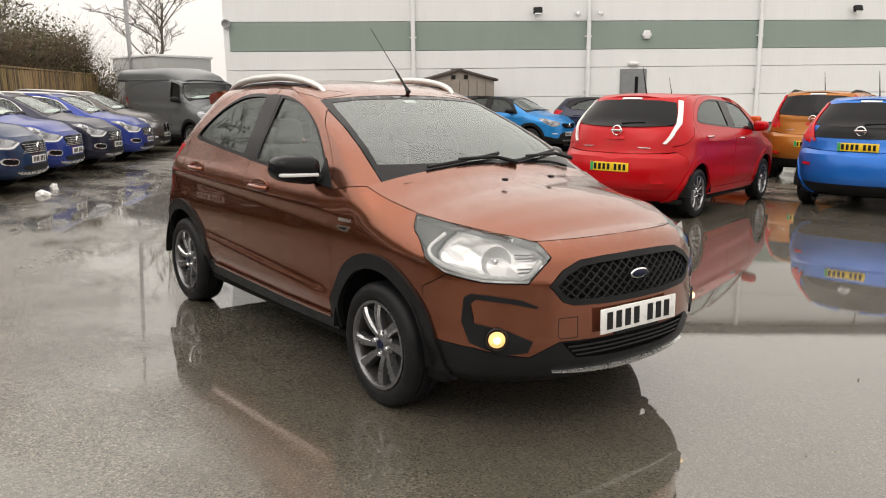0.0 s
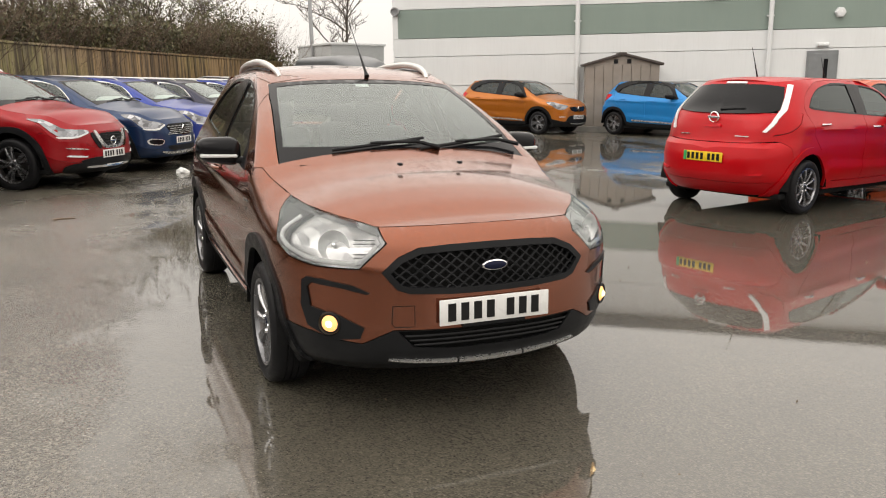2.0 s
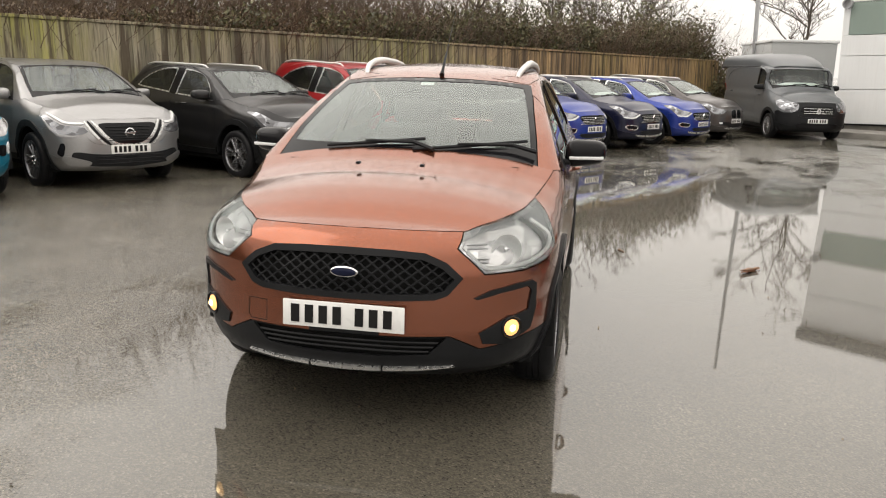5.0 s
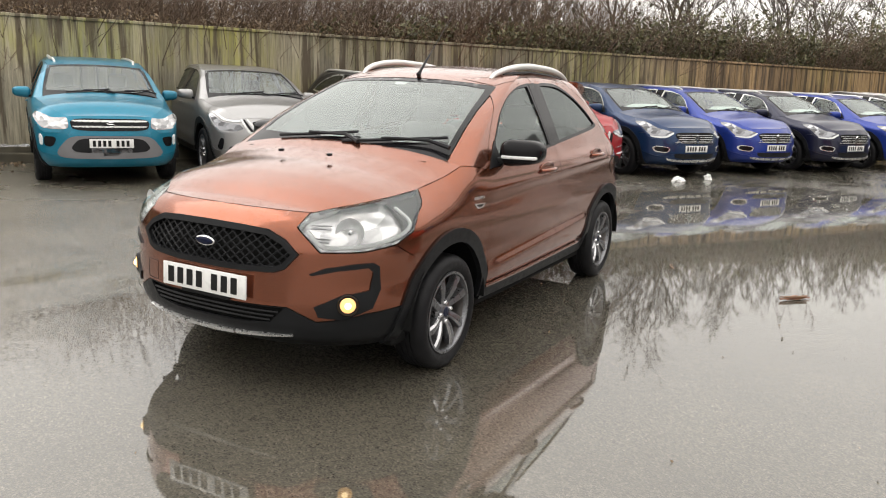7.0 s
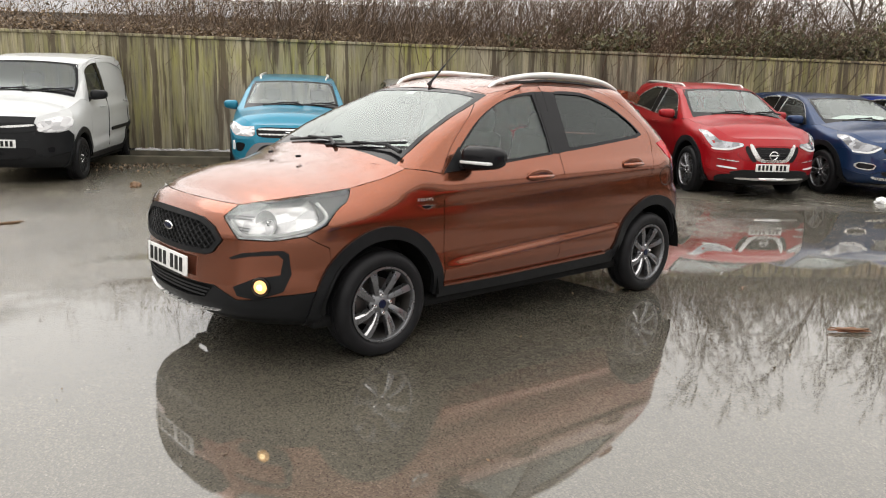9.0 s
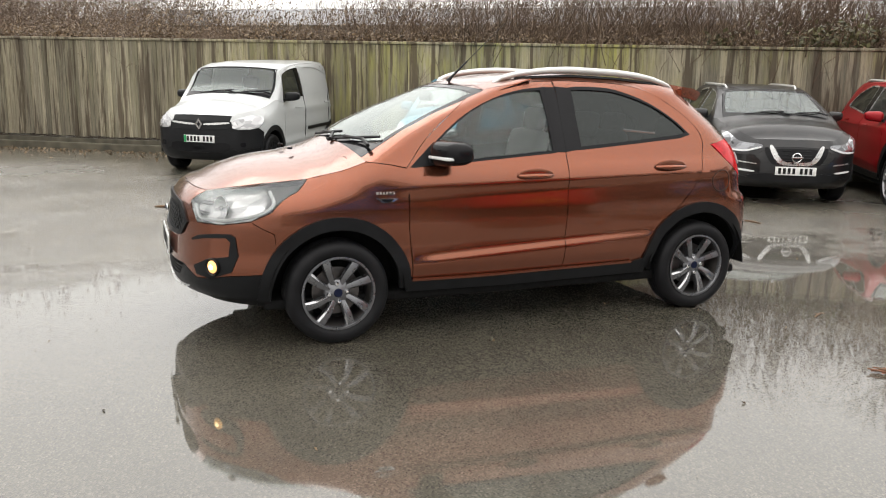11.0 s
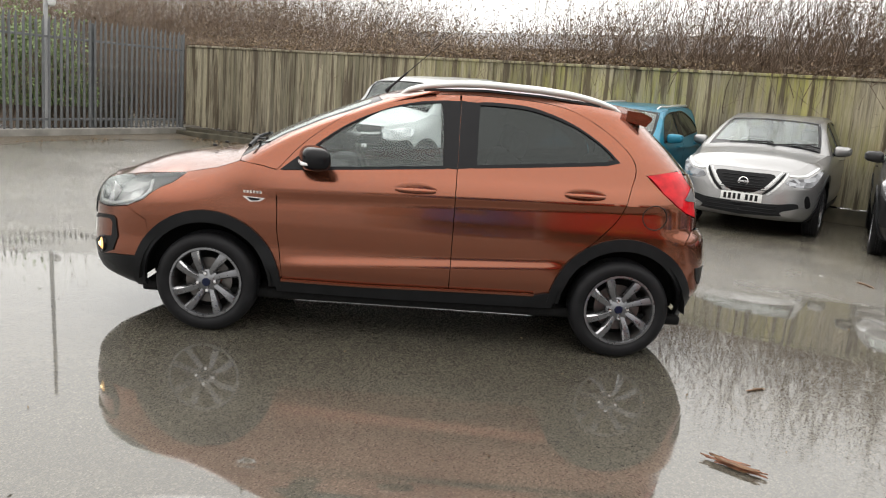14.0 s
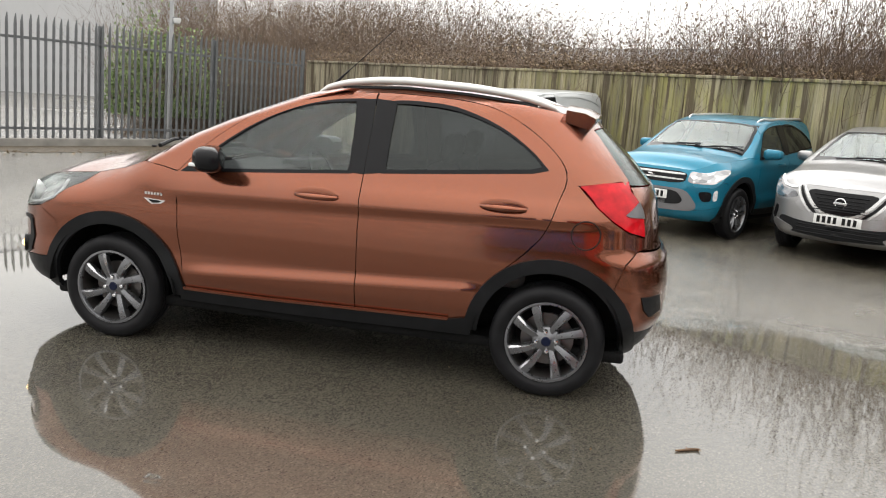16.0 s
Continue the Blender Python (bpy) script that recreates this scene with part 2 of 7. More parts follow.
def tube(points, radius, sides=8, cap=True):
    """Vertices and faces of a tube along points; radius may be one number or one for each point."""
    pts = [Vector(p) for p in points]
    rad = radius if isinstance(radius, (list, tuple)) else [radius] * len(pts)
    vs, fs, up = [], [], None
    for i, p in enumerate(pts):
        d = (pts[min(i + 1, len(pts) - 1)] - pts[max(i - 1, 0)]).normalized()
        if up is None:
            up = Vector((0, 0, 1)) if abs(d.z) < 0.9 else Vector((1, 0, 0))
        a = d.cross(up).normalized()
        b = a.cross(d).normalized()
        up = b
        for k in range(sides):
            t = 2 * math.pi * k / sides
            vs.append(p + (a * math.cos(t) + b * math.sin(t)) * rad[i])
    for i in range(len(pts) - 1):
        for k in range(sides):
            k2 = (k + 1) % sides
            fs.append((i * sides + k, i * sides + k2, (i + 1) * sides + k2, (i + 1) * sides + k))
    if cap:
        fs.append(tuple(range(sides)))
        fs.append(tuple((len(pts) - 1) * sides + k for k in reversed(range(sides))))
    return vs, fs


def lathe(profile, n=48, axis="y", center=(0, 0, 0), close=False):
    """Turn a profile of (radius, offset) round an axis."""
    vs, fs = [], []
    for k in range(n):
        t = 2 * math.pi * k / n
        c, s = math.cos(t), math.sin(t)
        for r, o in profile:
            p = (r * c, o, r * s) if axis == "y" else ((o, r * c, r * s) if axis == "x" else (r * c, r * s, o))
            vs.append((p[0] + center[0], p[1] + center[1], p[2] + center[2]))
    m = len(profile)
    for k in range(n):
        k2 = (k + 1) % n
        for i in range(m - 1 + (1 if close else 0)):
            j = (i + 1) % m
            fs.append((k * m + i, k * m + j, k2 * m + j, k2 * m + i))
    return vs, fs


def merge(*meshes):
    vs, fs = [], []
    for v, f in meshes:
        o = len(vs)
        vs += list(v)
        fs += [tuple(i + o for i in face) for face in f]
    return vs, fs


def spline(pts, n=6, closed=False):
    """Points on a smooth curve through pts (Catmull-Rom)."""
    P = [np.array(p, float) for p in pts]
    out = []
    m = len(P)
    for i in range(m if closed else m - 1):
        p1, p2 = P[i], P[(i + 1) % m]
        p0 = P[(i - 1) % m] if closed or i > 0 else 2 * p1 - p2
        p3 = P[(i + 2) % m] if closed or i + 2 < m else 2 * p2 - p1
        for k in range(n):
            t = k / n
            out.append(tuple(0.5 * (2 * p1 + (p2 - p0) * t + (2 * p0 - 5 * p1 + 4 * p2 - p3) * t * t + (3 * p1 - p0 - 3 * p2 + p3) * t ** 3)))
    if not closed:
        out.append(tuple(P[-1]))
    return out


# ---- the shape of a hatchback, as two wrapped surfaces ----
def table(*pairs):
    zs = np.linspace(pairs[0][0], pairs[-1][0], 200)
    ys = np.interp(zs, [p[0] for p in pairs], [p[1] for p in pairs])
    k = np.array([1, 2, 1]) / 4
    ys = np.convolve(np.pad(ys, 1, mode="edge"), k, "valid")
    return lambda v: np.interp(v, zs, ys)


WIDTH = table((0.16, 0.70), (0.25, 0.775), (0.32, 0.803), (0.42, 0.832), (0.475, 0.834), (0.545, 0.833), (0.62, 0.843), (0.69, 0.850), (0.76, 0.850), (0.83, 0.845), (0.88, 0.841), (0.92, 0.840),
              (0.955, 0.836), (1.0, 0.824), (1.05, 0.800), (1.2, 0.735), (1.35, 0.662), (1.47, 0.605), (1.56, 0.56))
REAR = table((0.16, -1.68), (0.27, -1.80), (0.42, -1.87), (0.6, -1.875), (0.74, -1.85), (0.79, -1.80), (0.9, -1.79), (1.05, -1.76), (1.1, -1.735),
             (1.25, -1.59), (1.40, -1.42), (1.47, -1.34), (1.56, -1.22))
NOSE = table((0.16, 1.86), (0.235, 1.99), (0.28, 2.075), (0.34, 2.10), (0.45, 2.105), (0.55, 2.10), (0.7, 2.085), (0.79, 2.06), (0.84, 2.02), (0.875, 1.965), (0.92, 1.955), (1.1, 1.94))
SCREEN = table((0.2, 1.36), (0.95, 1.34), (1.03, 1.22), (1.1, 1.11), (1.2, 0.95), (1.3, 0.745), (1.42, 0.45), (1.46, 0.345), (1.50, 0.21), (1.56, 0.0))
BONNET_EDGE = table((0.80, 1.30), (0.95, 1.10), (1.07, 1.035), (1.2, 0.985), (1.4, 0.938), (1.65, 0.912), (1.8, 0.884), (1.9, 0.858), (2.0, 0.866), (2.12, 0.872))
BONNET_INSET = table((0.80, 0.0), (0.92, 0.0), (1.0, 0.010), (1.08, 0.035), (1.2, 0.080), (1.35, 0.118), (1.5, 0.130), (1.75, 0.10), (1.9, 0.05), (1.98, 0.0), (2.2, 0.0))
ROOF_EDGE = table((-1.6, 1.40), (-1.3, 1.452), (-1.0, 1.495), (-0.7, 1.520), (-0.35, 1.530), (0.0, 1.512), (0.2, 1.487), (0.45, 1.44), (0.9, 1.40))
QF, SIDE, QR = 1.15, 2.35, 0.95
# the heights at x = 0 and the slopes of the lines pressed into the sides
CREASE_V, CREASE_K = [0.25, 0.345, 0.485, 0.53, 0.70, 0.852, 0.907, 1.007, 1.2], [0.0, -0.055, -0.055, -0.055, -0.040, -0.038, -0.022, -0.022, 0.0]


class Surface:
    def __init__(self, front, lf, nf, bonnet):
        self.front, self.lf, self.nf, self.lr, self.nr, self.bonnet = front, lf, nf, 0.42, 2.6, bonnet

    def inset(self, x0, z):
        edge, r, most = (BONNET_EDGE(x0), 0.17, BONNET_INSET(x0)) if self.bonnet else (ROOF_EDGE(x0), 0.075, 0.05 + 0 * x0)
        u = np.clip((z - edge + r) / r, 0, 1)
        return most * u ** 2.3

    def at(self, a, z):
        a, z = np.asarray(a, float), np.asarray(z, float)
        sign, a = np.where(a < 0, -1.0, 1.0), np.abs(a)
        zb = z
        cf0, cr0 = self.front(zb) - self.lf, REAR(zb) + self.lr
        t = np.clip((a - QF) / SIDE, 0, 1)
        th = np.clip(a / QF, 0, 1) * math.pi / 2
        x0 = np.where(a < QF, cf0 + self.lf * np.cos(th) ** (2 / self.nf), cf0 + (cr0 - cf0) * t)
        ins = self.inset(x0, z)
        if not self.bonnet:
            ins = np.where(a < QF, 0, ins)
        w, lf = WIDTH(z) - ins, self.lf - ins * 0.5
        cf, cr = self.front(z) - self.lf, REAR(z) + self.lr
        ph = np.clip((a - QF - SIDE) / QR, 0, 1) * math.pi / 2
        x = np.where(a < QF, cf + lf * np.cos(th) ** (2 / self.nf), np.where(a < QF + SIDE, cf + (cr - cf) * t, cr - self.lr * np.sin(ph) ** (2 / self.nr)))
        y = np.where(a < QF, w * np.sin(th) ** (2 / self.nf), np.where(a < QF + SIDE, w, w * np.cos(ph) ** (2 / self.nr)))
        y = y * (1 - 0.008 * (x / 1.2) ** 2)
        # the shoulder crease from the front wing to the tail light
        zs = 0.907 - 0.022 * x
        fade = np.clip((1.08 - x) / 0.30, 0, 1) * np.clip((x + 1.50) / 0.20, 0, 1) * (np.abs(y) > 0.7)
        tall = 0.055 + 0.016 * x
        y = y + 0.015 * fade * np.where(z < zs, np.clip(1 - (zs - z) / tall, 0, 1), np.clip(1 - (z - zs) / 0.10, 0, 1))
        if not self.bonnet:
            # the pressed crease low on the doors, climbing towards the rear
            zc = 0.485 - 0.055 * x
            fade = np.clip((0.86 - x) / 0.2, 0, 1) * np.clip((x + 0.92) / 0.12, 0, 1)
            y = y + 0.016 * fade * np.where(z < zc, np.clip(1 - (zc - z) / 0.14, 0, 1), np.clip(1 - (z - zc) / 0.045, 0, 1)) * (np.abs(y) > 0.7)
        return np.stack([x, y * sign, z], -1)

    def out(self, a, z, off):
        p = self.at(a, z)
        if np.all(off == 0):
            return p
        e = 0.004
        da, dz = self.at(np.asarray(a) + e, z) - self.at(np.asarray(a) - e, z), self.at(a, np.asarray(z) + e) - self.at(a, np.asarray(z) - e)
        n = np.cross(da, dz)
        n /= np.maximum(np.linalg.norm(n, axis=-1, keepdims=True), 1e-9)
        c = p - np.array([0.0, 0.0, 0.6])
        c[..., 0] *= 0.3
        n *= np.where((n * c).sum(-1, keepdims=True) < 0, -1, 1)
        return p + n * off

    def s(self, x, z):
        """The place on the left side at x along the car and z up."""
        cf, cr = float(self.front(z)) - self.lf, float(REAR(z)) + self.lr
        if x > cf:
            return (math.acos(min(1, (x - cf) / self.lf) ** (self.nf / 2)) / (math.pi / 2) * QF, z)
        if x < cr:
            return (QF + SIDE + math.asin(min(1, (cr - x) / self.lr) ** (self.nr / 2)) / (math.pi / 2) * QR, z)
        return (QF + SIDE * (cf - x) / (cf - cr), z)

    def f(self, y, z):
        """The place on the front at y across and z up."""
        a = math.asin(min(1, abs(y) / float(WIDTH(z))) ** (self.nf / 2)) / (math.pi / 2) * QF
        return (a if y >= 0 else -a, z)

    def r(self, y, z):
        """The place on the rear at y across and z up (left side)."""
        return (QF + SIDE + math.acos(min(1, abs(y) / float(WIDTH(z))) ** (self.nr / 2)) / (math.pi / 2) * QR, z)


LOW, HIGH = Surface(NOSE, 0.62, 2.5, True), Surface(SCREEN, 0.22, 2.0, False)


def edge_height(a):
    z = 0.9
    for _ in range(6):
        z = float(BONNET_EDGE(LOW.at(a, z)[0]))
    return z


def inside(poly, pts):
    x, y = pts[:, 0], pts[:, 1]
    res = np.zeros(len(pts), bool)
    n = len(poly)
    for i in range(n):
        (x1, y1), (x2, y2) = poly[i], poly[(i + 1) % n]
        if y1 != y2:
            res ^= ((y1 > y) != (y2 > y)) & (x < (x2 - x1) * (y - y1) / (y2 - y1) + x1)
    return res


def shrink(poly, d):
    P = np.array(poly, float)
    area = 0.5 * np.sum(P[:, 0] * np.roll(P[:, 1], -1) - np.roll(P[:, 0], -1) * P[:, 1])
    e = np.roll(P, -1, 0) - P
    e /= np.maximum(np.linalg.norm(e, axis=1, keepdims=True), 1e-9)
    n = np.stack([-e[:, 1], e[:, 0]], 1) * (1 if area > 0 else -1)
    m = n + np.roll(n, 1, 0)
    m /= np.maximum((m * m).sum(1, keepdims=True) / 2, 0.6)
    return [tuple(p) for p in P + m * d]


def refine(poly, step):
    out = []
    for i, p in enumerate(poly):
        q = poly[(i + 1) % len(poly)]
        k = max(1, int(math.ceil(math.hypot(q[0] - p[0], q[1] - p[1]) / step)))
        out += [(p[0] + (q[0] - p[0]) * j / k, p[1] + (q[1] - p[1]) * j / k) for j in range(k)]
    return out


def panel(surf, outline, step=0.05, holes=(), gap=0.0022, flange=0.014, off=0.0, mirror=False, creases=False):
    """A pressed panel: the outline filled with a grid, laid on the surface, with its edges turned in."""
    rings = [refine(shrink(outline, gap), step)] + [refine(shrink(h, -gap), step) for h in holes]
    pts, edges = [], []
    for ring in rings:
        o = len(pts)
        pts += ring
        edges += [(o + i, o + (i + 1) % len(ring)) for i in range(len(ring))]
    P = np.array(rings[0])
    lo, hi = P.min(0), P.max(0)
    gx, gy = np.meshgrid(np.arange(lo[0] + step * 0.5, hi[0], step), np.arange(lo[1] + step * 0.5, hi[1], step * 0.8))
    G = np.stack([gx.ravel(), gy.ravel()], 1)
    if creases:
        # rows of points that run along the pressed creases
        xm = np.arange(-1.9, 1.9, step)
        marks = [v_ for v_ in CREASE_V if lo[1] - 0.1 < v_ < hi[1] + 0.1]
        marks = [lo[1] - 0.1] + marks + [hi[1] + 0.1]
        vr = [p_ + (q_ - p_) * i / n_ for p_, q_ in zip(marks[:-1], marks[1:]) for n_ in [max(1, int(math.ceil((q_ - p_) / (step * 0.8))))] for i in range(n_)]
        G = np.array([surf.s(float(x_), float(v_ + np.interp(v_, CREASE_V, CREASE_K) * x_)) for v_ in vr for x_ in xm])
    if len(G):
        keep = inside(rings[0], G)
        for h in rings[1:]:
            keep &= ~inside(h, G)
        B = np.array(pts)
        G = G[keep]
        if len(G):
            d = np.sqrt(((G[:, None, :] - B[None, :, :]) ** 2).sum(-1)).min(1)
            pts = pts + [tuple(g) for g in G[d > step * 0.4]]
    vs, _, fs, *_ = delaunay_2d_cdt([Vector(p) for p in pts], edges, [], 0, 1e-6)
    V = np.array([tuple(v) for v in vs])
    F = np.array([tuple(f) for f in fs])
    C = V[F].mean(1)
    keep = inside(rings[0], C)
    for h in rings[1:]:
        keep &= ~inside(h, C)
    F = F[keep]
    X = surf.out(V[:, 0], V[:, 1], off)
    n = np.cross(X[F[:, 1]] - X[F[:, 0]], X[F[:, 2]] - X[F[:, 0]])
    c = X[F].mean(1) - np.array([0, 0, 0.6])
    c[:, 0] *= 0.3
    if (n * c).sum() < 0:
        F = F[:, ::-1]
    faces = [tuple(int(i) for i in f) for f in F]
    verts = [tuple(x) for x in X]
    if flange:
        half = {(f[i], f[(i + 1) % 3]) for f in faces for i in range(3)}
        rim = [(i, j) for i, j in half if (j, i) not in half]
        used = sorted({i for e in rim for i in e})
        low = surf.out(V[used, 0], V[used, 1], off - flange)
        idx = {i: len(verts) + k for k, i in enumerate(used)}
        verts += [tuple(p) for p in low]
        faces += [(j, i, idx[i], idx[j]) for i, j in rim]
    if mirror:
        verts = [(x, -y, z) for x, y, z in verts]
        faces = [tuple(reversed(f)) for f in faces]
    return verts, faces


def chords(surf, edge, crown, nu=20, lead=None, sweep=0.0):
    """A bonnet or roof: spans from each point of the left edge to its mirror, with a crown."""
    E = surf.at(np.array([e[0] for e in edge]), np.array([e[1] for e in edge]))
    vs, fs = [], []
    for i, p in enumerate(E):
        for k in range(nu + 1):
            u = 1 - 2 * k / nu
            w = max(0.0, (i - len(E) + 9) / 8) ** 2 * sweep * (1 - u * u)
            vs.append(lead(u) if lead and i == 0 else (p[0] + w, p[1] * u, p[2] + crown(p[0]) * (1 - abs(u) ** 2.3)))
    for i in range(len(E) - 1):
        for k in range(nu):
            a = i * (nu + 1) + k
            fs.append((a, a + nu + 1, a + nu + 2, a + 1))
    o = len(vs)
    ring = [i * (nu + 1) for i in range(len(E))] + [(len(E) - 1) * (nu + 1) + k for k in range(1, nu + 1)] + [i * (nu + 1) + nu for i in range(len(E) - 2, -1, -1)]
    vs += [(vs[i][0], vs[i][1] * 0.99, vs[i][2] - 0.015) for i in ring]
    for k in range(len(ring) - 1):
        fs.append((ring[k], o + k, o + k + 1, ring[k + 1])[::-1])
    P = np.array(vs)
    a, b, c = P[fs[nu * 2][0]], P[fs[nu * 2][1]], P[fs[nu * 2][2]]
    if np.cross(b - a, c - a)[2] < 0:
        fs = [tuple(reversed(f)) for f in fs]
    return vs, fs


def arc(cx, cz, r, a0, a1, n=14):
    return [(cx + r * math.cos(radians(a0 + (a1 - a0) * i / n)), cz + r * math.sin(radians(a0 + (a1 - a0) * i / n))) for i in range(n + 1)]


HUB = 0.297
sl, sh, fl, fh, rl = LOW.s, HIGH.s, LOW.f, HIGH.f, LOW.r


def dense(pts, step=0.035):
    out = [pts[0]]
    for p, q in zip(pts[:-1], pts[1:]):
        k = max(1, int(math.ceil(math.hypot(q[0] - p[0], q[1] - p[1]) / step)))
        out += [(p[0] + (q[0] - p[0]) * j / k, p[1] + (q[1] - p[1]) * j / k) for j in range(1, k + 1)]
    return out


def low_side(pts):
    return [sl(*p) for p in dense(pts)]


def high_side(pts):
    return [sh(*p) for p in dense(pts)]


def both(left):
    """A symmetric outline from its left half, which runs from the middle and back to it."""
    return left + [(-a, z) for a, z in reversed(left) if abs(a) > 1e-6]


DOOR_TOP = spline([(0.845, 1.0), (0.66, 1.20), (0.33, 1.42), (0.0, 1.488), (-0.205, 1.503)], 5)
REAR_DOOR_TOP = spline([(-0.205, 1.503), (-0.35, 1.506), (-0.7, 1.492), (-0.92, 1.44), (-1.14, 1.31), (-1.262, 1.17), (-1.235, 1.02), (-1.18, 0.86), (-1.075, 0.735), (-1.0, 0.665)], 5)
FRONT_WINDOW = spline([(0.80, 1.005), (0.62, 1.165), (0.44, 1.295), (0.24, 1.390), (0.05, 1.442), (-0.125, 1.462)], 4) + [(-0.135, 1.075)]
REAR_WINDOW = [(-0.305, 1.090)] + spline([(-0.305, 1.465), (-0.45, 1.468), (-0.65, 1.452), (-0.88, 1.378), (-1.06, 1.272), (-1.165, 1.178)], 4) + [(-1.09, 1.158)]


def shut_line(a0, a1, n, drop=0.0):
    """Points just under the bonnet's edge."""
    return [(float(a), edge_height(float(a)) - drop) for a in np.linspace(a0, a1, n)]


LAMP_REAR, LAMP_IN, WING_END = sl(1.40, 0.93)[0], fl(0.485, 0.85)[0], sl(1.075, 1.0)[0]
LAMP = [fl(0.458, 0.802), fl(0.575, 0.697), sl(1.86, 0.700), sl(1.72, 0.724), sl(1.61, 0.775), sl(1.515, 0.855)] + shut_line(LAMP_REAR, LAMP_IN, 16)
GRILLE = [fl(y, z) for y, z in [(0, 0.792), (0.20, 0.790), (0.33, 0.782), (0.42, 0.745), (0.488, 0.685), (0.43, 0.615), (0.38, 0.597), (0.2, 0.588), (0, 0.586)]]
LOW_GRILLE = [fl(y, z) for y, z in [(0, 0.432), (0.25, 0.432), (0.43, 0.436), (0.36, 0.365), (0.2, 0.352), (0, 0.35)]]
BUMPER_LINE = [fl(0, 0.437), fl(0.25, 0.438), fl(0.445, 0.442), fl(0.565, 0.380), fl(0.66, 0.392), fl(0.74, 0.415), sl(1.64, 0.43)]
ARCH_F, ARCH_R = (1.245, HUB), (-1.245, HUB)


CROWN_X = np.linspace(0.8, 2.2, 281)
CROWN_Z = np.interp(CROWN_X, [0.8, 1.03, 1.16, 1.5, 1.75, 1.9, 1.97, 2.2], [0.074, 0.078, 0.084, 0.092, 0.066, 0.031, 0.002, -0.09])
CROWN_Z = np.convolve(np.pad(CROWN_Z, 20, mode="edge"), np.ones(41) / 41, "valid")


def panels(step):
    """All pressed panels and panes of the body: name -> (mesh of the left or whole, material slot, whether mirrored)."""
    out = {}

    def put(name, slot, surf, outline, twin=True, **kw):
        kw.setdefault("step", step)
        out[name] = (slot, panel(surf, outline, **kw), panel(surf, outline, mirror=True, **kw) if twin else None)

    tail = QF + SIDE + QR
    top = shut_line(0.0, LAMP_IN, 10)
    nose = top + [LAMP[0], LAMP[1], LAMP[2], LAMP[3]] + low_side([(1.60, 0.655), (1.585, 0.55), (1.60, 0.46)]) + list(reversed(BUMPER_LINE))
    put("front_bumper", "paint", LOW, both(nose), False, holes=[both(GRILLE)])
    lower = BUMPER_LINE + [sl(1.625, 0.40), sl(1.635, 0.30), sl(1.65, 0.235), fl(0.72, 0.222), fl(0.5, 0.222), fl(0.25, 0.225), fl(0, 0.225)]
    put("lower_bumper", "plastic", LOW, both(lower), False, holes=[both(LOW_GRILLE)])
    fender = [LAMP[5]] + shut_line(LAMP_REAR, WING_END, 10) + low_side([(1.03, 1.032), (0.93, 1.018), (0.845, 1.0), (0.835, 0.85), (0.83, 0.65), (0.81, 0.5), (0.795, 0.36)])
    fender += low_side(arc(*ARCH_F, 0.425, 172, 36)) + [sl(1.60, 0.655), LAMP[3], LAMP[4]]
    put("wing", "paint", LOW, fender, creases=True)
    door = DOOR_TOP + [(-0.205, 1.05), (-0.205, 0.9), (-0.205, 0.6), (-0.205, 0.347), (0.30, 0.338), (0.795, 0.338), (0.81, 0.5), (0.83, 0.65), (0.835, 0.85)]
    put("front_door", "paint", HIGH, high_side(door), holes=[high_side(FRONT_WINDOW)], creases=True)
    rear = REAR_DOOR_TOP + [(-0.887, 0.53), (-0.84, 0.43), (-0.824, 0.362), (-0.70, 0.355), (-0.205, 0.347), (-0.205, 0.6), (-0.205, 0.9), (-0.205, 1.05), (-0.205, 1.49)]
    put("rear_door", "paint", HIGH, high_side(rear), holes=[high_side(REAR_WINDOW)], creases=True)
    frame_ = list(reversed(DOOR_TOP)) + [(0.845, 1.0), (0.93, 1.018), (1.02, 1.03)]
    pillar = high_side(list(reversed(REAR_DOOR_TOP + []))) + high_side(frame_)
    pillar += [fh(0.70, 1.035), fh(0.668, 1.17), fh(0.625, 1.30), fh(0.592, 1.40), fh(0.575, 1.438)]
    pillar += [sh(x, float(ROOF_EDGE(x))) for x in (0.25, 0.15, 0.0, -0.2, -0.4, -0.7, -1.0, -1.2, -1.30)]
    pillar += high_side([(-1.40, 1.36), (-1.50, 1.24), (-1.575, 1.15), (-1.33, 1.112), (-1.43, 1.018), (-1.52, 0.948), (-1.60, 0.898)]) + [rl(0.653, 0.862), rl(0.655, 0.806)] + high_side([(-1.66, 0.80), (-1.60, 0.74), (-1.56, 0.62), (-1.573, 0.565)])
    pillar += high_side(arc(*ARCH_R, 0.425, 141, 57))
    put("body_side", "paint", HIGH, pillar, creases=True)
    lampr = high_side([(-1.33, 1.114), (-1.45, 1.138), (-1.575, 1.146)]) + [rl(0.66, 1.10), rl(0.64, 1.0), rl(0.652, 0.90), rl(0.653, 0.868)] + high_side([(-1.60, 0.902), (-1.52, 0.952), (-1.43, 1.021)])
    put("tail_light", "red_lens", HIGH, lampr, flange=0.03)
    bump_r = [(tail + 0.012, 0.775), rl(0.4, 0.78), rl(0.62, 0.79)] + high_side([(-1.66, 0.80), (-1.60, 0.74), (-1.56, 0.62), (-1.585, 0.50), (-1.60, 0.40)]) + [rl(0.70, 0.375), rl(0.4, 0.37), (tail + 0.012, 0.37)]
    put("rear_bumper", "paint", HIGH, bump_r)
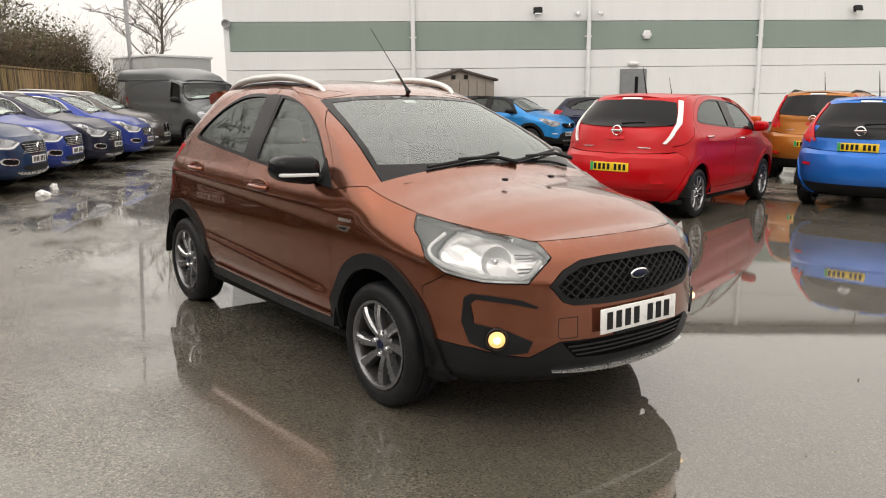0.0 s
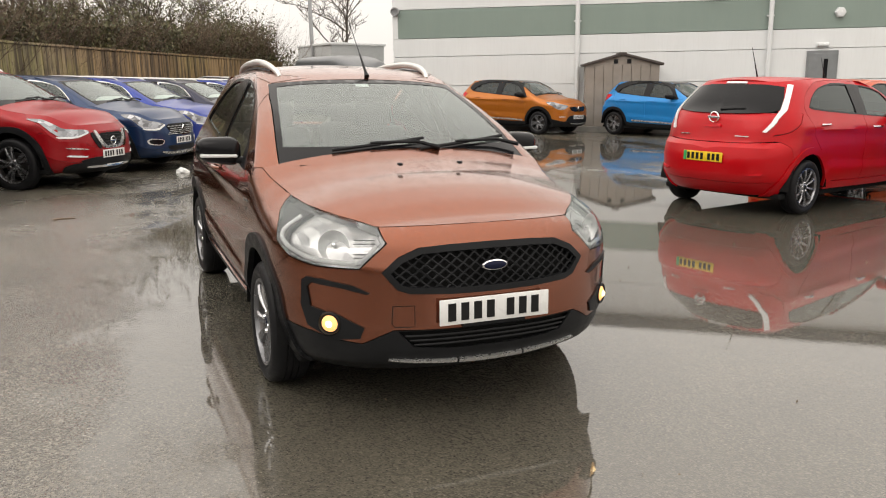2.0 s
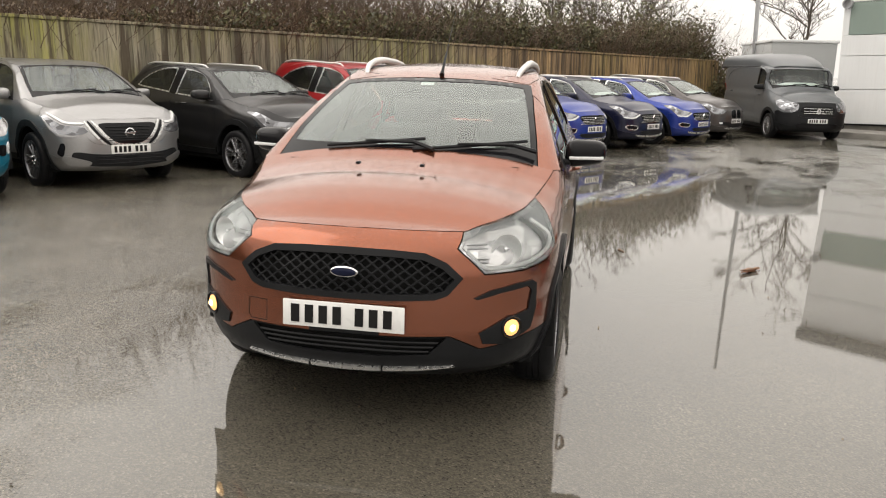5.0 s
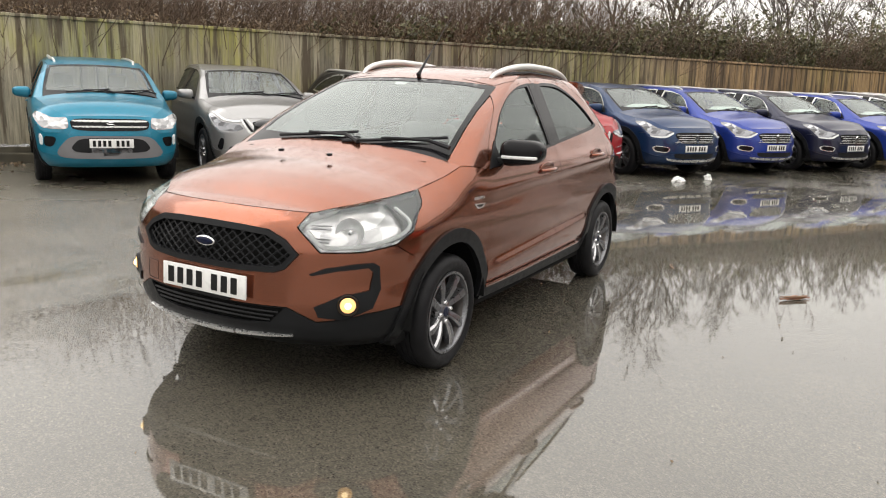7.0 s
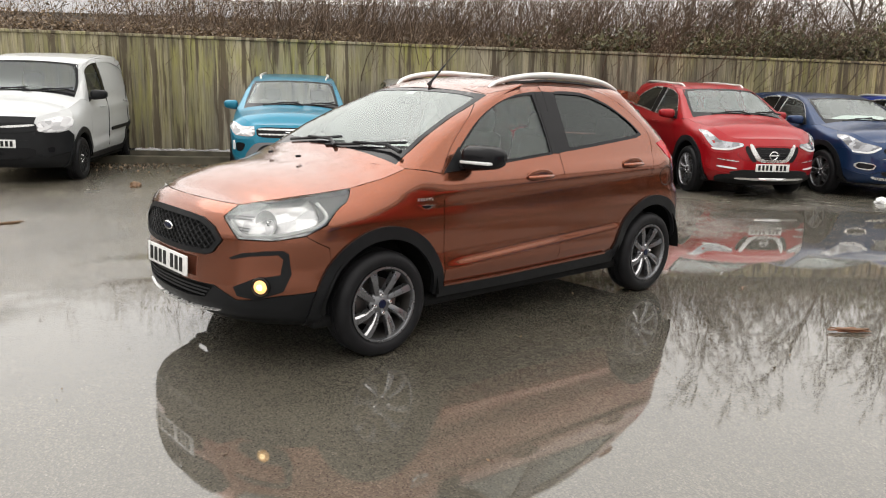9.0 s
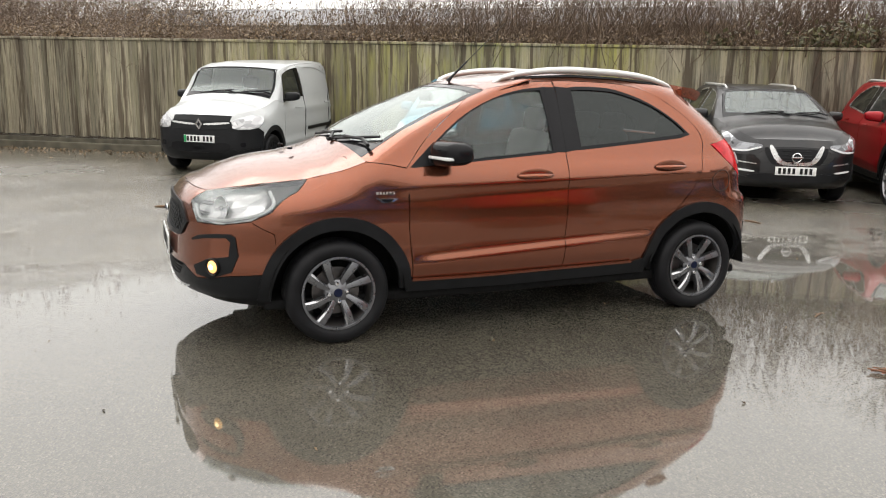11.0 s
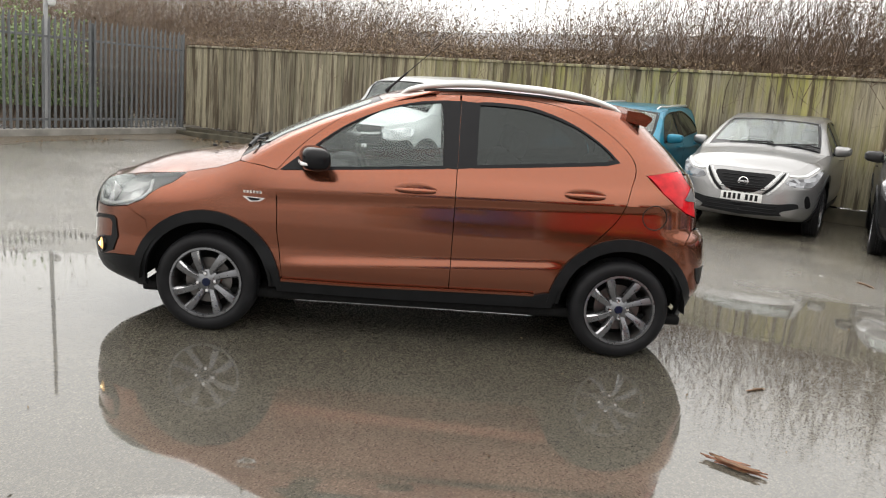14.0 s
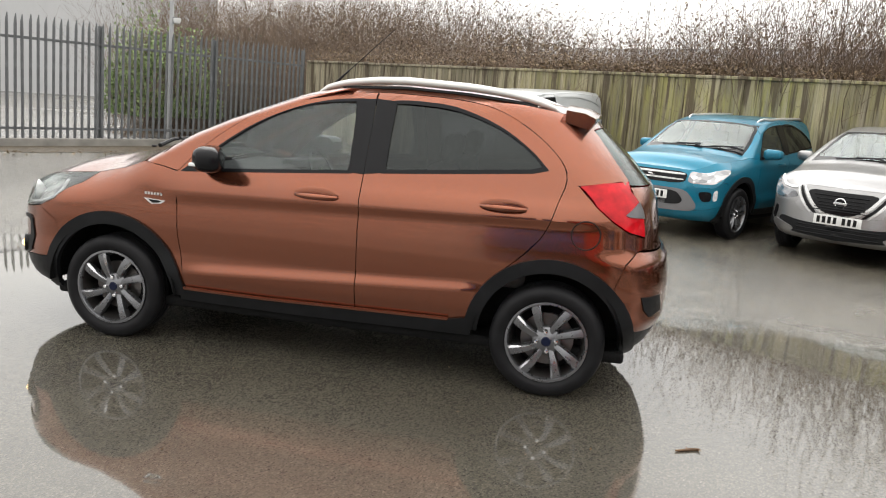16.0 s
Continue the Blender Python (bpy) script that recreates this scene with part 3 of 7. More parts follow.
    low_r = high_side([(-1.60, 0.40), (-1.625, 0.33), (-1.60, 0.245)]) + [rl(0.6, 0.24), rl(0.3, 0.24), (tail + 0.012, 0.24), (tail + 0.012, 0.37), rl(0.4, 0.37), rl(0.70, 0.375)]
    put("rear_lower_bumper", "plastic", HIGH, low_r)
    gate = [(tail + 0.012, 1.12), rl(0.4, 1.115), rl(0.64, 1.12), rl(0.66, 1.08), rl(0.64, 1.0), rl(0.66, 0.90), rl(0.66, 0.80), rl(0.4, 0.782), (tail + 0.012, 0.778)]
    put("tailgate", "paint", HIGH, gate)
    pane = [(tail + 0.012, 1.40), rl(0.35, 1.395), rl(0.53, 1.37), rl(0.62, 1.22), rl(0.655, 1.13), rl(0.4, 1.118), (tail + 0.012, 1.123)]
    put("rear_window", "dark_glass", HIGH, pane, off=-0.003, flange=0.0)
    cpost = [rl(0.53, 1.375), rl(0.35, 1.40), (tail + 0.012, 1.405), (tail + 0.012, 1.455), rl(0.4, 1.455)] + high_side([(-1.30, 1.452), (-1.40, 1.36), (-1.50, 1.24), (-1.575, 1.15)]) + [rl(0.66, 1.125), rl(0.625, 1.22)]
    put("gate_frame", "paint", HIGH, cpost)
    ws = [fh(0, 1.468), fh(0.2, 1.466), fh(0.4, 1.457), fh(0.571, 1.440), fh(0.588, 1.40), fh(0.621, 1.30), fh(0.664, 1.17), fh(0.695, 1.04), fh(0.5, 1.02), fh(0.25, 1.012), fh(0, 1.01)]
    put("windscreen", "windscreen", HIGH, both(ws), False, off=-0.002, flange=0.0)
    band = 0.022
    ws_in = [fh(0, 1.448), fh(0.2, 1.446), fh(0.4, 1.437), fh(0.535, 1.420), fh(0.555, 1.38), fh(0.590, 1.30), fh(0.628, 1.19), fh(0.645, 1.128), fh(0.5, 1.128), fh(0.25, 1.130), fh(0, 1.132)]
    put("windscreen_border", "gloss_black", HIGH, both(ws), False, holes=[both(ws_in)], off=0.0005, flange=0.0)
    put("front_side_window", "side_glass", HIGH, high_side(FRONT_WINDOW), off=-0.007, flange=0.0, gap=-0.004)
    put("rear_side_window", "dark_glass", HIGH, high_side(REAR_WINDOW), off=-0.007, flange=0.0, gap=-0.004)
    put("door_post_trim", "gloss_black", HIGH, high_side([(-0.125, 1.464), (-0.2085, 1.468), (-0.2085, 1.072), (-0.135, 1.074), (-0.126, 1.45)]), off=0.0032, flange=0.004)
    put("rear_post_trim", "gloss_black", HIGH, high_side([(-0.2057, 1.470), (-0.305, 1.466), (-0.315, 1.088), (-0.2057, 1.074), (-0.2057, 1.455)]), off=0.0025, flange=0.004)
    put("front_window_trim", "gloss_black", HIGH, high_side(FRONT_WINDOW), holes=[shrink(high_side(FRONT_WINDOW), 0.012)], off=0.002, flange=0.006, gap=-0.004)
    put("rear_window_trim", "gloss_black", HIGH, high_side(REAR_WINDOW), holes=[shrink(high_side(REAR_WINDOW), 0.012)], off=0.002, flange=0.006, gap=-0.004)
    put("mirror_corner", "plastic", HIGH, high_side([(0.83, 1.0), (0.66, 1.145), (0.645, 1.015)]), off=0.004, flange=0.006)
    for nm, (cx, cz), a0, a1 in (("front_arch", ARCH_F, -8, 180), ("rear_arch", ARCH_R, 2, 188)):
        ring = arc(cx, cz, 0.444, a0, a1, 28) + arc(cx, cz, 0.368, a1, a0, 28)
        put(nm, "cladding", LOW if cx > 0 else HIGH, low_side(ring) if cx > 0 else high_side(ring), off=0.014, flange=0.03, step=min(step, 0.06))
    sill = [(0.835, 0.345), (0.3, 0.338), (-0.70, 0.352), (-0.80, 0.375), (-0.855, 0.36), (-0.84, 0.275), (0.2, 0.262), (0.83, 0.268)]
    put("sill", "cladding", HIGH, high_side(sill), off=0.012, flange=0.03)
    out["bonnet"] = ("paint", chords(LOW, [(a, edge_height(a) + 0.0002) for a in np.linspace(0.02, WING_END, 36)],
                     lambda x: float(np.interp(x, CROWN_X, CROWN_Z)), sweep=0.03), None)
    out["roof"] = ("roof", chords(HIGH, [sh(x, float(ROOF_EDGE(x))) for x in np.linspace(0.27, -1.31, 32)], lambda x: float(np.interp(x, [-0.3, 0.0, 0.15, 0.27], [0.034, 0.028, 0.020, 0.010])),
                   lead=lambda u: tuple(HIGH.at(fh(0.570 * u, 1.471 - 0.030 * u * u)[0], 1.471 - 0.030 * u * u))), None)
    return out


FINE, COARSE = panels(0.024), panels(0.08)


def tyre_mesh(r, w, rim):
    h = w / 2
    return lathe([(rim, -h * 0.82), (rim + 0.02, -h * 0.98), ((r + rim) / 2, -h * 1.04), (r - 0.028, -h * 0.97), (r - 0.010, -h * 0.84), (r - 0.001, -h * 0.62), (r, -h * 0.34),
                  (r - 0.006, -h * 0.33), (r - 0.006, -h * 0.28), (r, -h * 0.27), (r, -h * 0.03), (r - 0.006, -h * 0.02), (r - 0.006, h * 0.02), (r, h * 0.03), (r, h * 0.27), (r - 0.006, h * 0.28),
                  (r - 0.006, h * 0.33), (r, h * 0.34), (r - 0.001, h * 0.62), (r - 0.010, h * 0.84), (r - 0.028, h * 0.97), ((r + rim) / 2, h * 1.04), (rim + 0.02, h * 0.98), (rim, h * 0.82)], 56)


def spoke_mesh(rim, w, n, twist, width, pair):
    """Alloy spokes, one mesh each, seen from +y; pair: half the angle between the two spokes of a pair."""
    res = []
    for k in range(n):
        if pair:
            a = 2 * math.pi * (k // 2) / (n / 2) + (pair if k % 2 else -pair)
        else:
            a = 2 * math.pi * k / n
        vs, fs = [], []
        steps = 6
        for i in range(steps + 1):
            t = i / steps
            r = 0.045 + (rim - 0.05) * t
            ang = a + twist * (t ** 0.8)
            wd = width * (0.75 + 0.55 * t)
            y = w * 0.5 * (0.62 + 0.26 * math.sin(t * 2.2))
            c, s = math.cos(ang), math.sin(ang)
            for lat, dy in ((-wd, -0.040), (-wd * 0.86, -0.004), (0.0, 0.002), (wd * 0.55, 0.002), (wd * 0.95, -0.008), (wd, -0.040)):
                vs.append((r * c - lat * s, y + dy, r * s + lat * c))
        for i in range(steps):
            for j in range(5):
                q = i * 6 + j
                fs.append((q, q + 1, q + 7, q + 6))
        res.append((vs, fs))
    return res


WHEELS = {}


def wheel_parts(style, r):
    """Meshes of one wheel, facing +y: name -> (mesh data, material)."""
    key = (style, round(r, 3))
    if key in WHEELS:
        return WHEELS[key]
    rim, w = r * (0.655 if style == "steel" else 0.70), 0.19
    n, twist, width, pair, mat = {"hero": (8, 0.16, 0.022, 0.33, "alloy"), "five": (10, 0.05, 0.019, 0.20, "alloy_bright"), "dark": (10, -0.1, 0.020, 0.19, "alloy"),
                                  "ten": (10, 0.0, 0.012, False, "alloy_bright"), "steel": (12, 0.0, 0.028, False, "plastic")}[style]

    def data(nm, vf, m):
        me = bpy.data.meshes.new(nm)
        me.from_pydata([tuple(v) for v in vf[0]], [], vf[1])
        me.materials.append(m)
        me.shade_smooth()
        me.set_sharp_from_angle(angle=radians(40))
        return me

    res = [("tyre", data("tyre", tyre_mesh(r, w, rim), M["rubber"]))]
    rm = lathe([(rim + 0.002, w * 0.42), (rim + 0.004, w * 0.47), (rim - 0.008, w * 0.475), (rim - 0.012, w * 0.44), (rim - 0.016, w * 0.36)], 48)
    res.append(("rim", data("rim", rm, M[mat])))
    barrel = lathe([(rim - 0.016, w * 0.36), (rim - 0.024, w * 0.20), (rim - 0.035, -w * 0.42)], 48)
    res.append(("rim_barrel", data("rim_barrel", barrel, M["disc"] if mat != "plastic" else M[mat])))
    for s in spoke_mesh(rim, w, n, twist, width, pair):
        me = data("spoke", s, M[mat])
        if style == "hero":
            me.materials.append(M["alloy_cut"])
            for p in me.polygons:
                p.material_index = 1 if p.index % 5 == 3 else 0
        res.append(("spoke", me))
    hub = lathe([(0.0, w * 0.5 * 0.74), (0.024, w * 0.5 * 0.735), (0.030, w * 0.5 * 0.70), (0.062, w * 0.5 * 0.64), (0.075, w * 0.5 * 0.5), (0.075, 0.0)], 28)
    res.append(("hub", data("hub", hub, M[mat])))
    cap = lathe([(0.0, w * 0.5 * 0.78), (0.022, w * 0.5 * 0.775), (0.026, w * 0.5 * 0.73)], 24)
    res.append(("hub_cap", data("hub_cap", cap, M["badge_blue"] if style == "hero" else M["plastic"])))
    for k in range(4 if style == "hero" else 5):
        a = 2 * math.pi * k / (4 if style == "hero" else 5) + 0.72
        res.append(("wheel_nut", data("wheel_nut", lathe([(0.0, w * 0.5 * 0.80), (0.009, w * 0.5 * 0.79), (0.0125, w * 0.5 * 0.74), (0.0135, w * 0.5 * 0.5)], 12, center=(0.052 * math.cos(a), 0, 0.052 * math.sin(a))), M["chrome"])))
    disc = lathe([(0.06, -0.012), (rim * 0.66, -0.012), (rim * 0.66, 0.006), (0.06, 0.006)], 40)
    res.append(("brake_disc", data("brake_disc", disc, M["disc"])))
    back = lathe([(0.0, -0.05), (rim * 0.97, -0.05)], 40)
    res.append(("wheel_back", data("wheel_back", back, M["liner"])))
    WHEELS[key] = res
    return res


def add_wheel(car, x, y, r, style, steer=0.0, spin=0.0):
    side = 1 if y > 0 else -1
    w = None
    for nm, me in wheel_parts(style, r):
        ob = new(nm, me)
        if w is None:
            w = new("wheel", me)
            bpy.data.objects.remove(ob)
            w.name = "wheel"
            w.parent = car
            w.matrix_local = pose(x, y, r - 0.004, 0, 0, (0 if side > 0 else 180) + steer) @ pose(0, 0, 0, 0, spin, 0)
            continue
        ob.parent = w
    return w


def plate(car, at, heading, col="plate_white", groups=(4, 3), tilt=0.0, band=False):
    """A number plate with plain bars for its characters, facing +x turned by heading."""
    bm = bmesh.new()
    add_box(bm, 0, 0, 0, 0.008, 0.52, 0.111, 0.003)
    ob = part("number_plate", bm, M[col], car)
    ob.matrix_local = Matrix.Translation(at) @ pose(0, 0, 0, 0, tilt, heading)
    pitch, y0 = 0.060, -0.205 if not band else -0.19
    y = y0
    for gi, n in enumerate(groups):
        for k in range(n):
            bar = box("plate_bar", (0.0055, y + 0.0, 0), (0.003, 0.036, 0.076), M["plate_ink"], ob)
            y += pitch
        y += 0.035
    if band:
        box("plate_band", (0.0052, -0.236, 0), (0.003, 0.04, 0.105), M["plate_green"], ob)
    return ob


def warp_fn(k):
    """Turns the hatchback's shape into another car's, by keys along x and z and a width."""
    if k is None:
        return lambda V: V
    r = k["r"] / 0.3
    wb = k["wb"] / 2
    xs = [-1.87, -1.245 - 0.42, -1.245 + 0.42, -0.205, 0.30, 1.245 - 0.42, 1.245 + 0.42, 2.10]
    xd = [-wb - k["back"], -wb - 0.42 * r, -wb + 0.42 * r, k.get("post", -0.15), k.get("top", 0.40), wb - 0.42 * r, wb + 0.42 * r, wb + k["front"]]
    zs = [0.0, 0.20, 0.72, 1.03, 1.53]
    zd = [0.0, k.get("low", 0.20), 0.72 * r, k["belt"], k["roof"]]

    def go(V):
        V = np.array(V, float)
        x, y, z = V[:, 0].copy(), V[:, 1].copy(), V[:, 2].copy()
        x2, z2 = np.interp(x, xs, xd), np.interp(z, zs, zd)
        face_z = np.interp(z, zs, [0.0, k.get("low", 0.20), k.get("mid", 0.74), k["belt"], k["roof"]])
        z2 += (face_z - z2) * np.clip((x - 1.62) / 0.2, 0, 1)
        up = np.clip((z - 1.0) / 0.5, 0, 1)
        z2 += k.get("lift", 0.0) * np.clip((-0.1 - x) / 1.1, 0, 1) * np.clip((z - 1.1) / 0.35, 0, 1)
        x2 -= k.get("tail", 0.0) * up * np.clip((-0.6 - x) / 0.6, 0, 1)
        x2 += k.get("screen", 0.0) * up * np.clip((x + 0.2) / 0.6, 0, 1)
        z2 -= k.get("droop", 0.0) * np.clip((x - 1.1) / 0.9, 0, 1) * np.clip((z - 0.75) / 0.2, 0, 1)
        y2 = y * (k["width"] / 1.70) * (1 + k.get("boxy", 0.0) * up)
        return np.stack([x2, y2, z2], 1)

    return go


def rails(car, W, mat, z0=0.045):
    """A pair of bowed roof rails, each standing on two feet."""
    n = 30
    ref = float(HIGH.at(*sh(-0.4, float(ROOF_EDGE(-0.4))))[1])
    for s in (1, -1):
        pts, rad = [], []
        for i in range(n + 1):
            t = i / n
            x = 0.16 - 1.36 * t
            bow = min(1.0, 1.15 * math.sin(math.pi * t) ** 0.42)
            pts.append((x, s * (ref - 0.014 - 0.035 * (2 * t - 1) ** 4), float(ROOF_EDGE(x)) - 0.012 + (z0 + 0.012) * bow))
            rad.append(0.013 + 0.010 * math.sin(math.pi * t) ** 0.5)
        vs, fs = tube(W(pts), rad, 10)
        ob = mesh_object("roof_rail", vs, fs, mat, car, "silver roof rail" if mat is M["rail"] else "")
        gap = [(p[0], p[1], float(ROOF_EDGE(p[0])) + 0.004) for p in pts[3:-3]]
        mesh_object("rail_base", *tube(W(gap), 0.014, 6), M["plastic"], ob)


def mirror(car, W, mat, x=0.66, z=1.07, strip=True):
    base = W([(x, float(WIDTH(z)), z)])[0]
    for s in (1, -1):
        bm = bmesh.new()
        vs = add_box(bm, base[0] - 0.01, s * (base[1] + 0.13), base[2] + 0.012, 0.165, 0.225, 0.165, 0.06, None, 4)
        for v in bm.verts:
            t = (abs(v.co.y) - base[1]) / 0.2
            v.co.x -= 0.06 * t
            v.co.z += 0.012 * t - (v.co.z - base[2]) * 0.22 * t
        m = part("wing_mirror", bm, mat, car, sharp=50)
        bm = bmesh.new()
        add_box(bm, base[0] + 0.01, s * (base[1] + 0.02), base[2] - 0.03, 0.07, 0.07, 0.035, 0.012)
        part("mirror_arm", bm, M["plastic"], m)
        if strip:
            bm = bmesh.new()
            add_box(bm, base[0] + 0.028, s * (base[1] + 0.135), base[2] - 0.006, 0.09, 0.185, 0.018, 0.006)
            for v in bm.verts:
                t = (abs(v.co.y) - base[1]) / 0.2
                v.co.x -= 0.05 * t
            part("mirror_lamp", bm, M["lamp_white"], m)


def cabin(car, W, mat_seat, dash=True, full=False):
    """Seats, dashboard, steering wheel, floor and linings, as seen through the glass."""
    def warped_box(name, c, s, mat, parent, bev, rot=None):
        bm = bmesh.new()
        add_box(bm, *c, *s, bev, rot, 3)
        V = W([tuple(v.co) for v in bm.verts])
        for v, p in zip(bm.verts, V):
            v.co = p
        return part(name, bm, mat, parent)

    warped_box("cabin_floor", (0.0, 0, 0.32), (3.3, 1.10, 0.12), M["liner"], car, 0.03)
    warped_box("underbody", (0.0, 0, 0.234), (3.3, 1.50, 0.06), M["liner"], car, 0.02)
    warped_box("engine_bay", (1.45, 0, 0.55), (0.75, 0.9, 0.5), M["liner"], car, 0.03)
    warped_box("boot_floor", (-1.35, 0, 0.62), (0.55, 0.9, 0.35), M["liner"], car, 0.03)
    if dash:
        warped_box("dashboard", (0.78, 0, 0.86), (0.55, 1.36, 0.26), M["dash"], car, 0.07)
        warped_box("instrument_hood", (0.56, -0.36, 0.99), (0.20, 0.36, 0.07), M["dash"], car, 0.03)
        wv, wf = lathe([(0.175, 0.0), (0.187, 0.012), (0.199, 0.0), (0.187, -0.012)], 32, "x", close=True)
        hv, hf = lathe([(0.0, 0.01), (0.06, 0.008), (0.07, -0.02)], 16, "x")
        wv, wf = merge((wv, wf), (hv, hf), tube([(0, -0.19, 0), (0, 0.19, 0)], 0.014, 6), tube([(0, 0, 0), (0, 0, -0.19)], 0.016, 6))
        R = pose(0.42, -0.36, 0.93, 0, 25, 0)
        mesh_object("steering_wheel", W([tuple(R @ Vector(v)) for v in wv]), wf, M["plastic"], car)
    for x, ys in ((-0.22, (-0.36, 0.36)), (-0.92, (-0.36, 0.36))):
        for y in ys:
            warped_box("seat_cushion", (x + 0.08, y, 0.58), (0.50, 0.48, 0.16), mat_seat, car, 0.05)
            warped_box("seat_back", (x - 0.28, y, 0.87), (0.13, 0.46, 0.56), mat_seat, car, 0.055, Euler((0, radians(-14), 0)).to_matrix())
            warped_box("head_rest", (x - 0.38, y, 1.225 if x > -0.5 else 1.19), (0.09, 0.25, 0.17), mat_seat, car, 0.04, Euler((0, radians(-10), 0)).to_matrix())
    for nm, slot, z0, z1 in (("door_lining", "dash", 0.35, 0.985),):
        for mir in (False, True):
            vs, fs = panel(HIGH, high_side([(0.86, z1 - 0.02), (0.0, z1 + 0.02), (-1.2, z1 + 0.1), (-1.2, 0.75), (-0.80, z0 + 0.1), (-0.7, z0), (0.80, z0)]), 0.2, flange=0, off=-0.06, mirror=mir)
            mesh_object(nm, W(vs), fs, M["dash"], car)


def arch_liners(car, W):
    for cx, hub in ((1.245, HUB), (-1.245, HUB)):
        for s in (1, -1):
            vs, fs = [], []
            pts = arc(cx, hub, 0.392, 0, 180, 16)
            for x, z in pts:
                vs += [(x, s * 0.84 * (1 if s else 1), z), (x, s * 0.56, z)]
            for i in range(len(pts) - 1):
                fs.append((2 * i, 2 * i + 1, 2 * i + 3, 2 * i + 2))
            o = len(vs)
            vs += [(x, s * 0.56, z) for x, z in pts]
            fs.append(tuple(range(o, o + len(pts))))
            mesh_object("arch_liner", W(vs), fs, M["liner"], car)


def shell(car, W, fine, mats, skip=()):
    made = {}
    for nm, (slot, left, right) in (FINE if fine else COARSE).items():
        if nm in skip:
            continue
        for mesh in (left, right):
            if mesh is not None:
                ob = mesh_object(nm, W(mesh[0]), mesh[1], mats.get(nm) or mats.get(slot) or M[slot], car, sharp=32)
                if "window" in nm and "trim" not in nm or nm == "windscreen":
                    ob.visible_shadow = False
                made.setdefault(nm, []).append(ob)
    return made


def face_panel(car, W, name, outline, mat, off=0.006, flange=0.012, step=0.06, twin=False, holes=(), surf=None, parent=None, label=""):
    for mir in (False, True) if twin else (False,):
        vs, fs = panel(surf or LOW, outline, step, holes, 0.0, flange, off, mir)
        mesh_object(name, W(vs), fs, mat, parent or car, label, sharp=32)


def wipers(car, W, lift=0.0):
    for y0, y1, yc in ((-0.42, 0.10, -0.08), (0.05, 0.62, 0.36)):
        pts = [HIGH.out(np.array([fh(y, 1.100 + 0.010 * i)[0]]), np.array([1.100 + 0.010 * i]), 0.016)[0] for i, y in enumerate(np.linspace(y0, y1, 6))]
        mesh_object("wiper_blade", *((lambda t: (W(t[0]), t[1]))(tube(pts, 0.009, 6))), M["plastic"], car)
        arm = [pts[2] + np.array([0.0, 0.0, 0.012]), (pts[2] + pts[5]) / 2 + np.array([0.02, 0.1, 0.0]), pts[5] + np.array([0.09, 0.06, -0.045])]
        mesh_object("wiper_arm", *((lambda t: (W(t[0]), t[1]))(tube(arm, [0.008, 0.010, 0.013], 6))), M["plastic"], car)


# ---- the yard ----
WALL_U, SLOPE = 22.2, 0.03
LEAN = math.degrees(math.atan(SLOPE))


def ground_z(x, y):
    """The yard falls gently towards the warehouse and sags a little along the parked row."""
    z = -SLOPE * (max(-60.0, min(60.0, y)) - 0.8)
    z -= 0.006 * max(0.0, min(14.0, -1.5 - x)) * max(0.0, min(1.0, (6.0 - y) / 4.0))
    return z - 0.045 * max(0.0, min(1.0, (-2.5 - y) / 4.0))


def standing(x, y, heading=0.0):
    """The pose of a thing that stands square on the sloping yard."""
    return Matrix.Translation((x, y, ground_z(x, y))) @ pose(0, 0, 0, -LEAN) @ pose(0, 0, 0, 0, 0, heading)


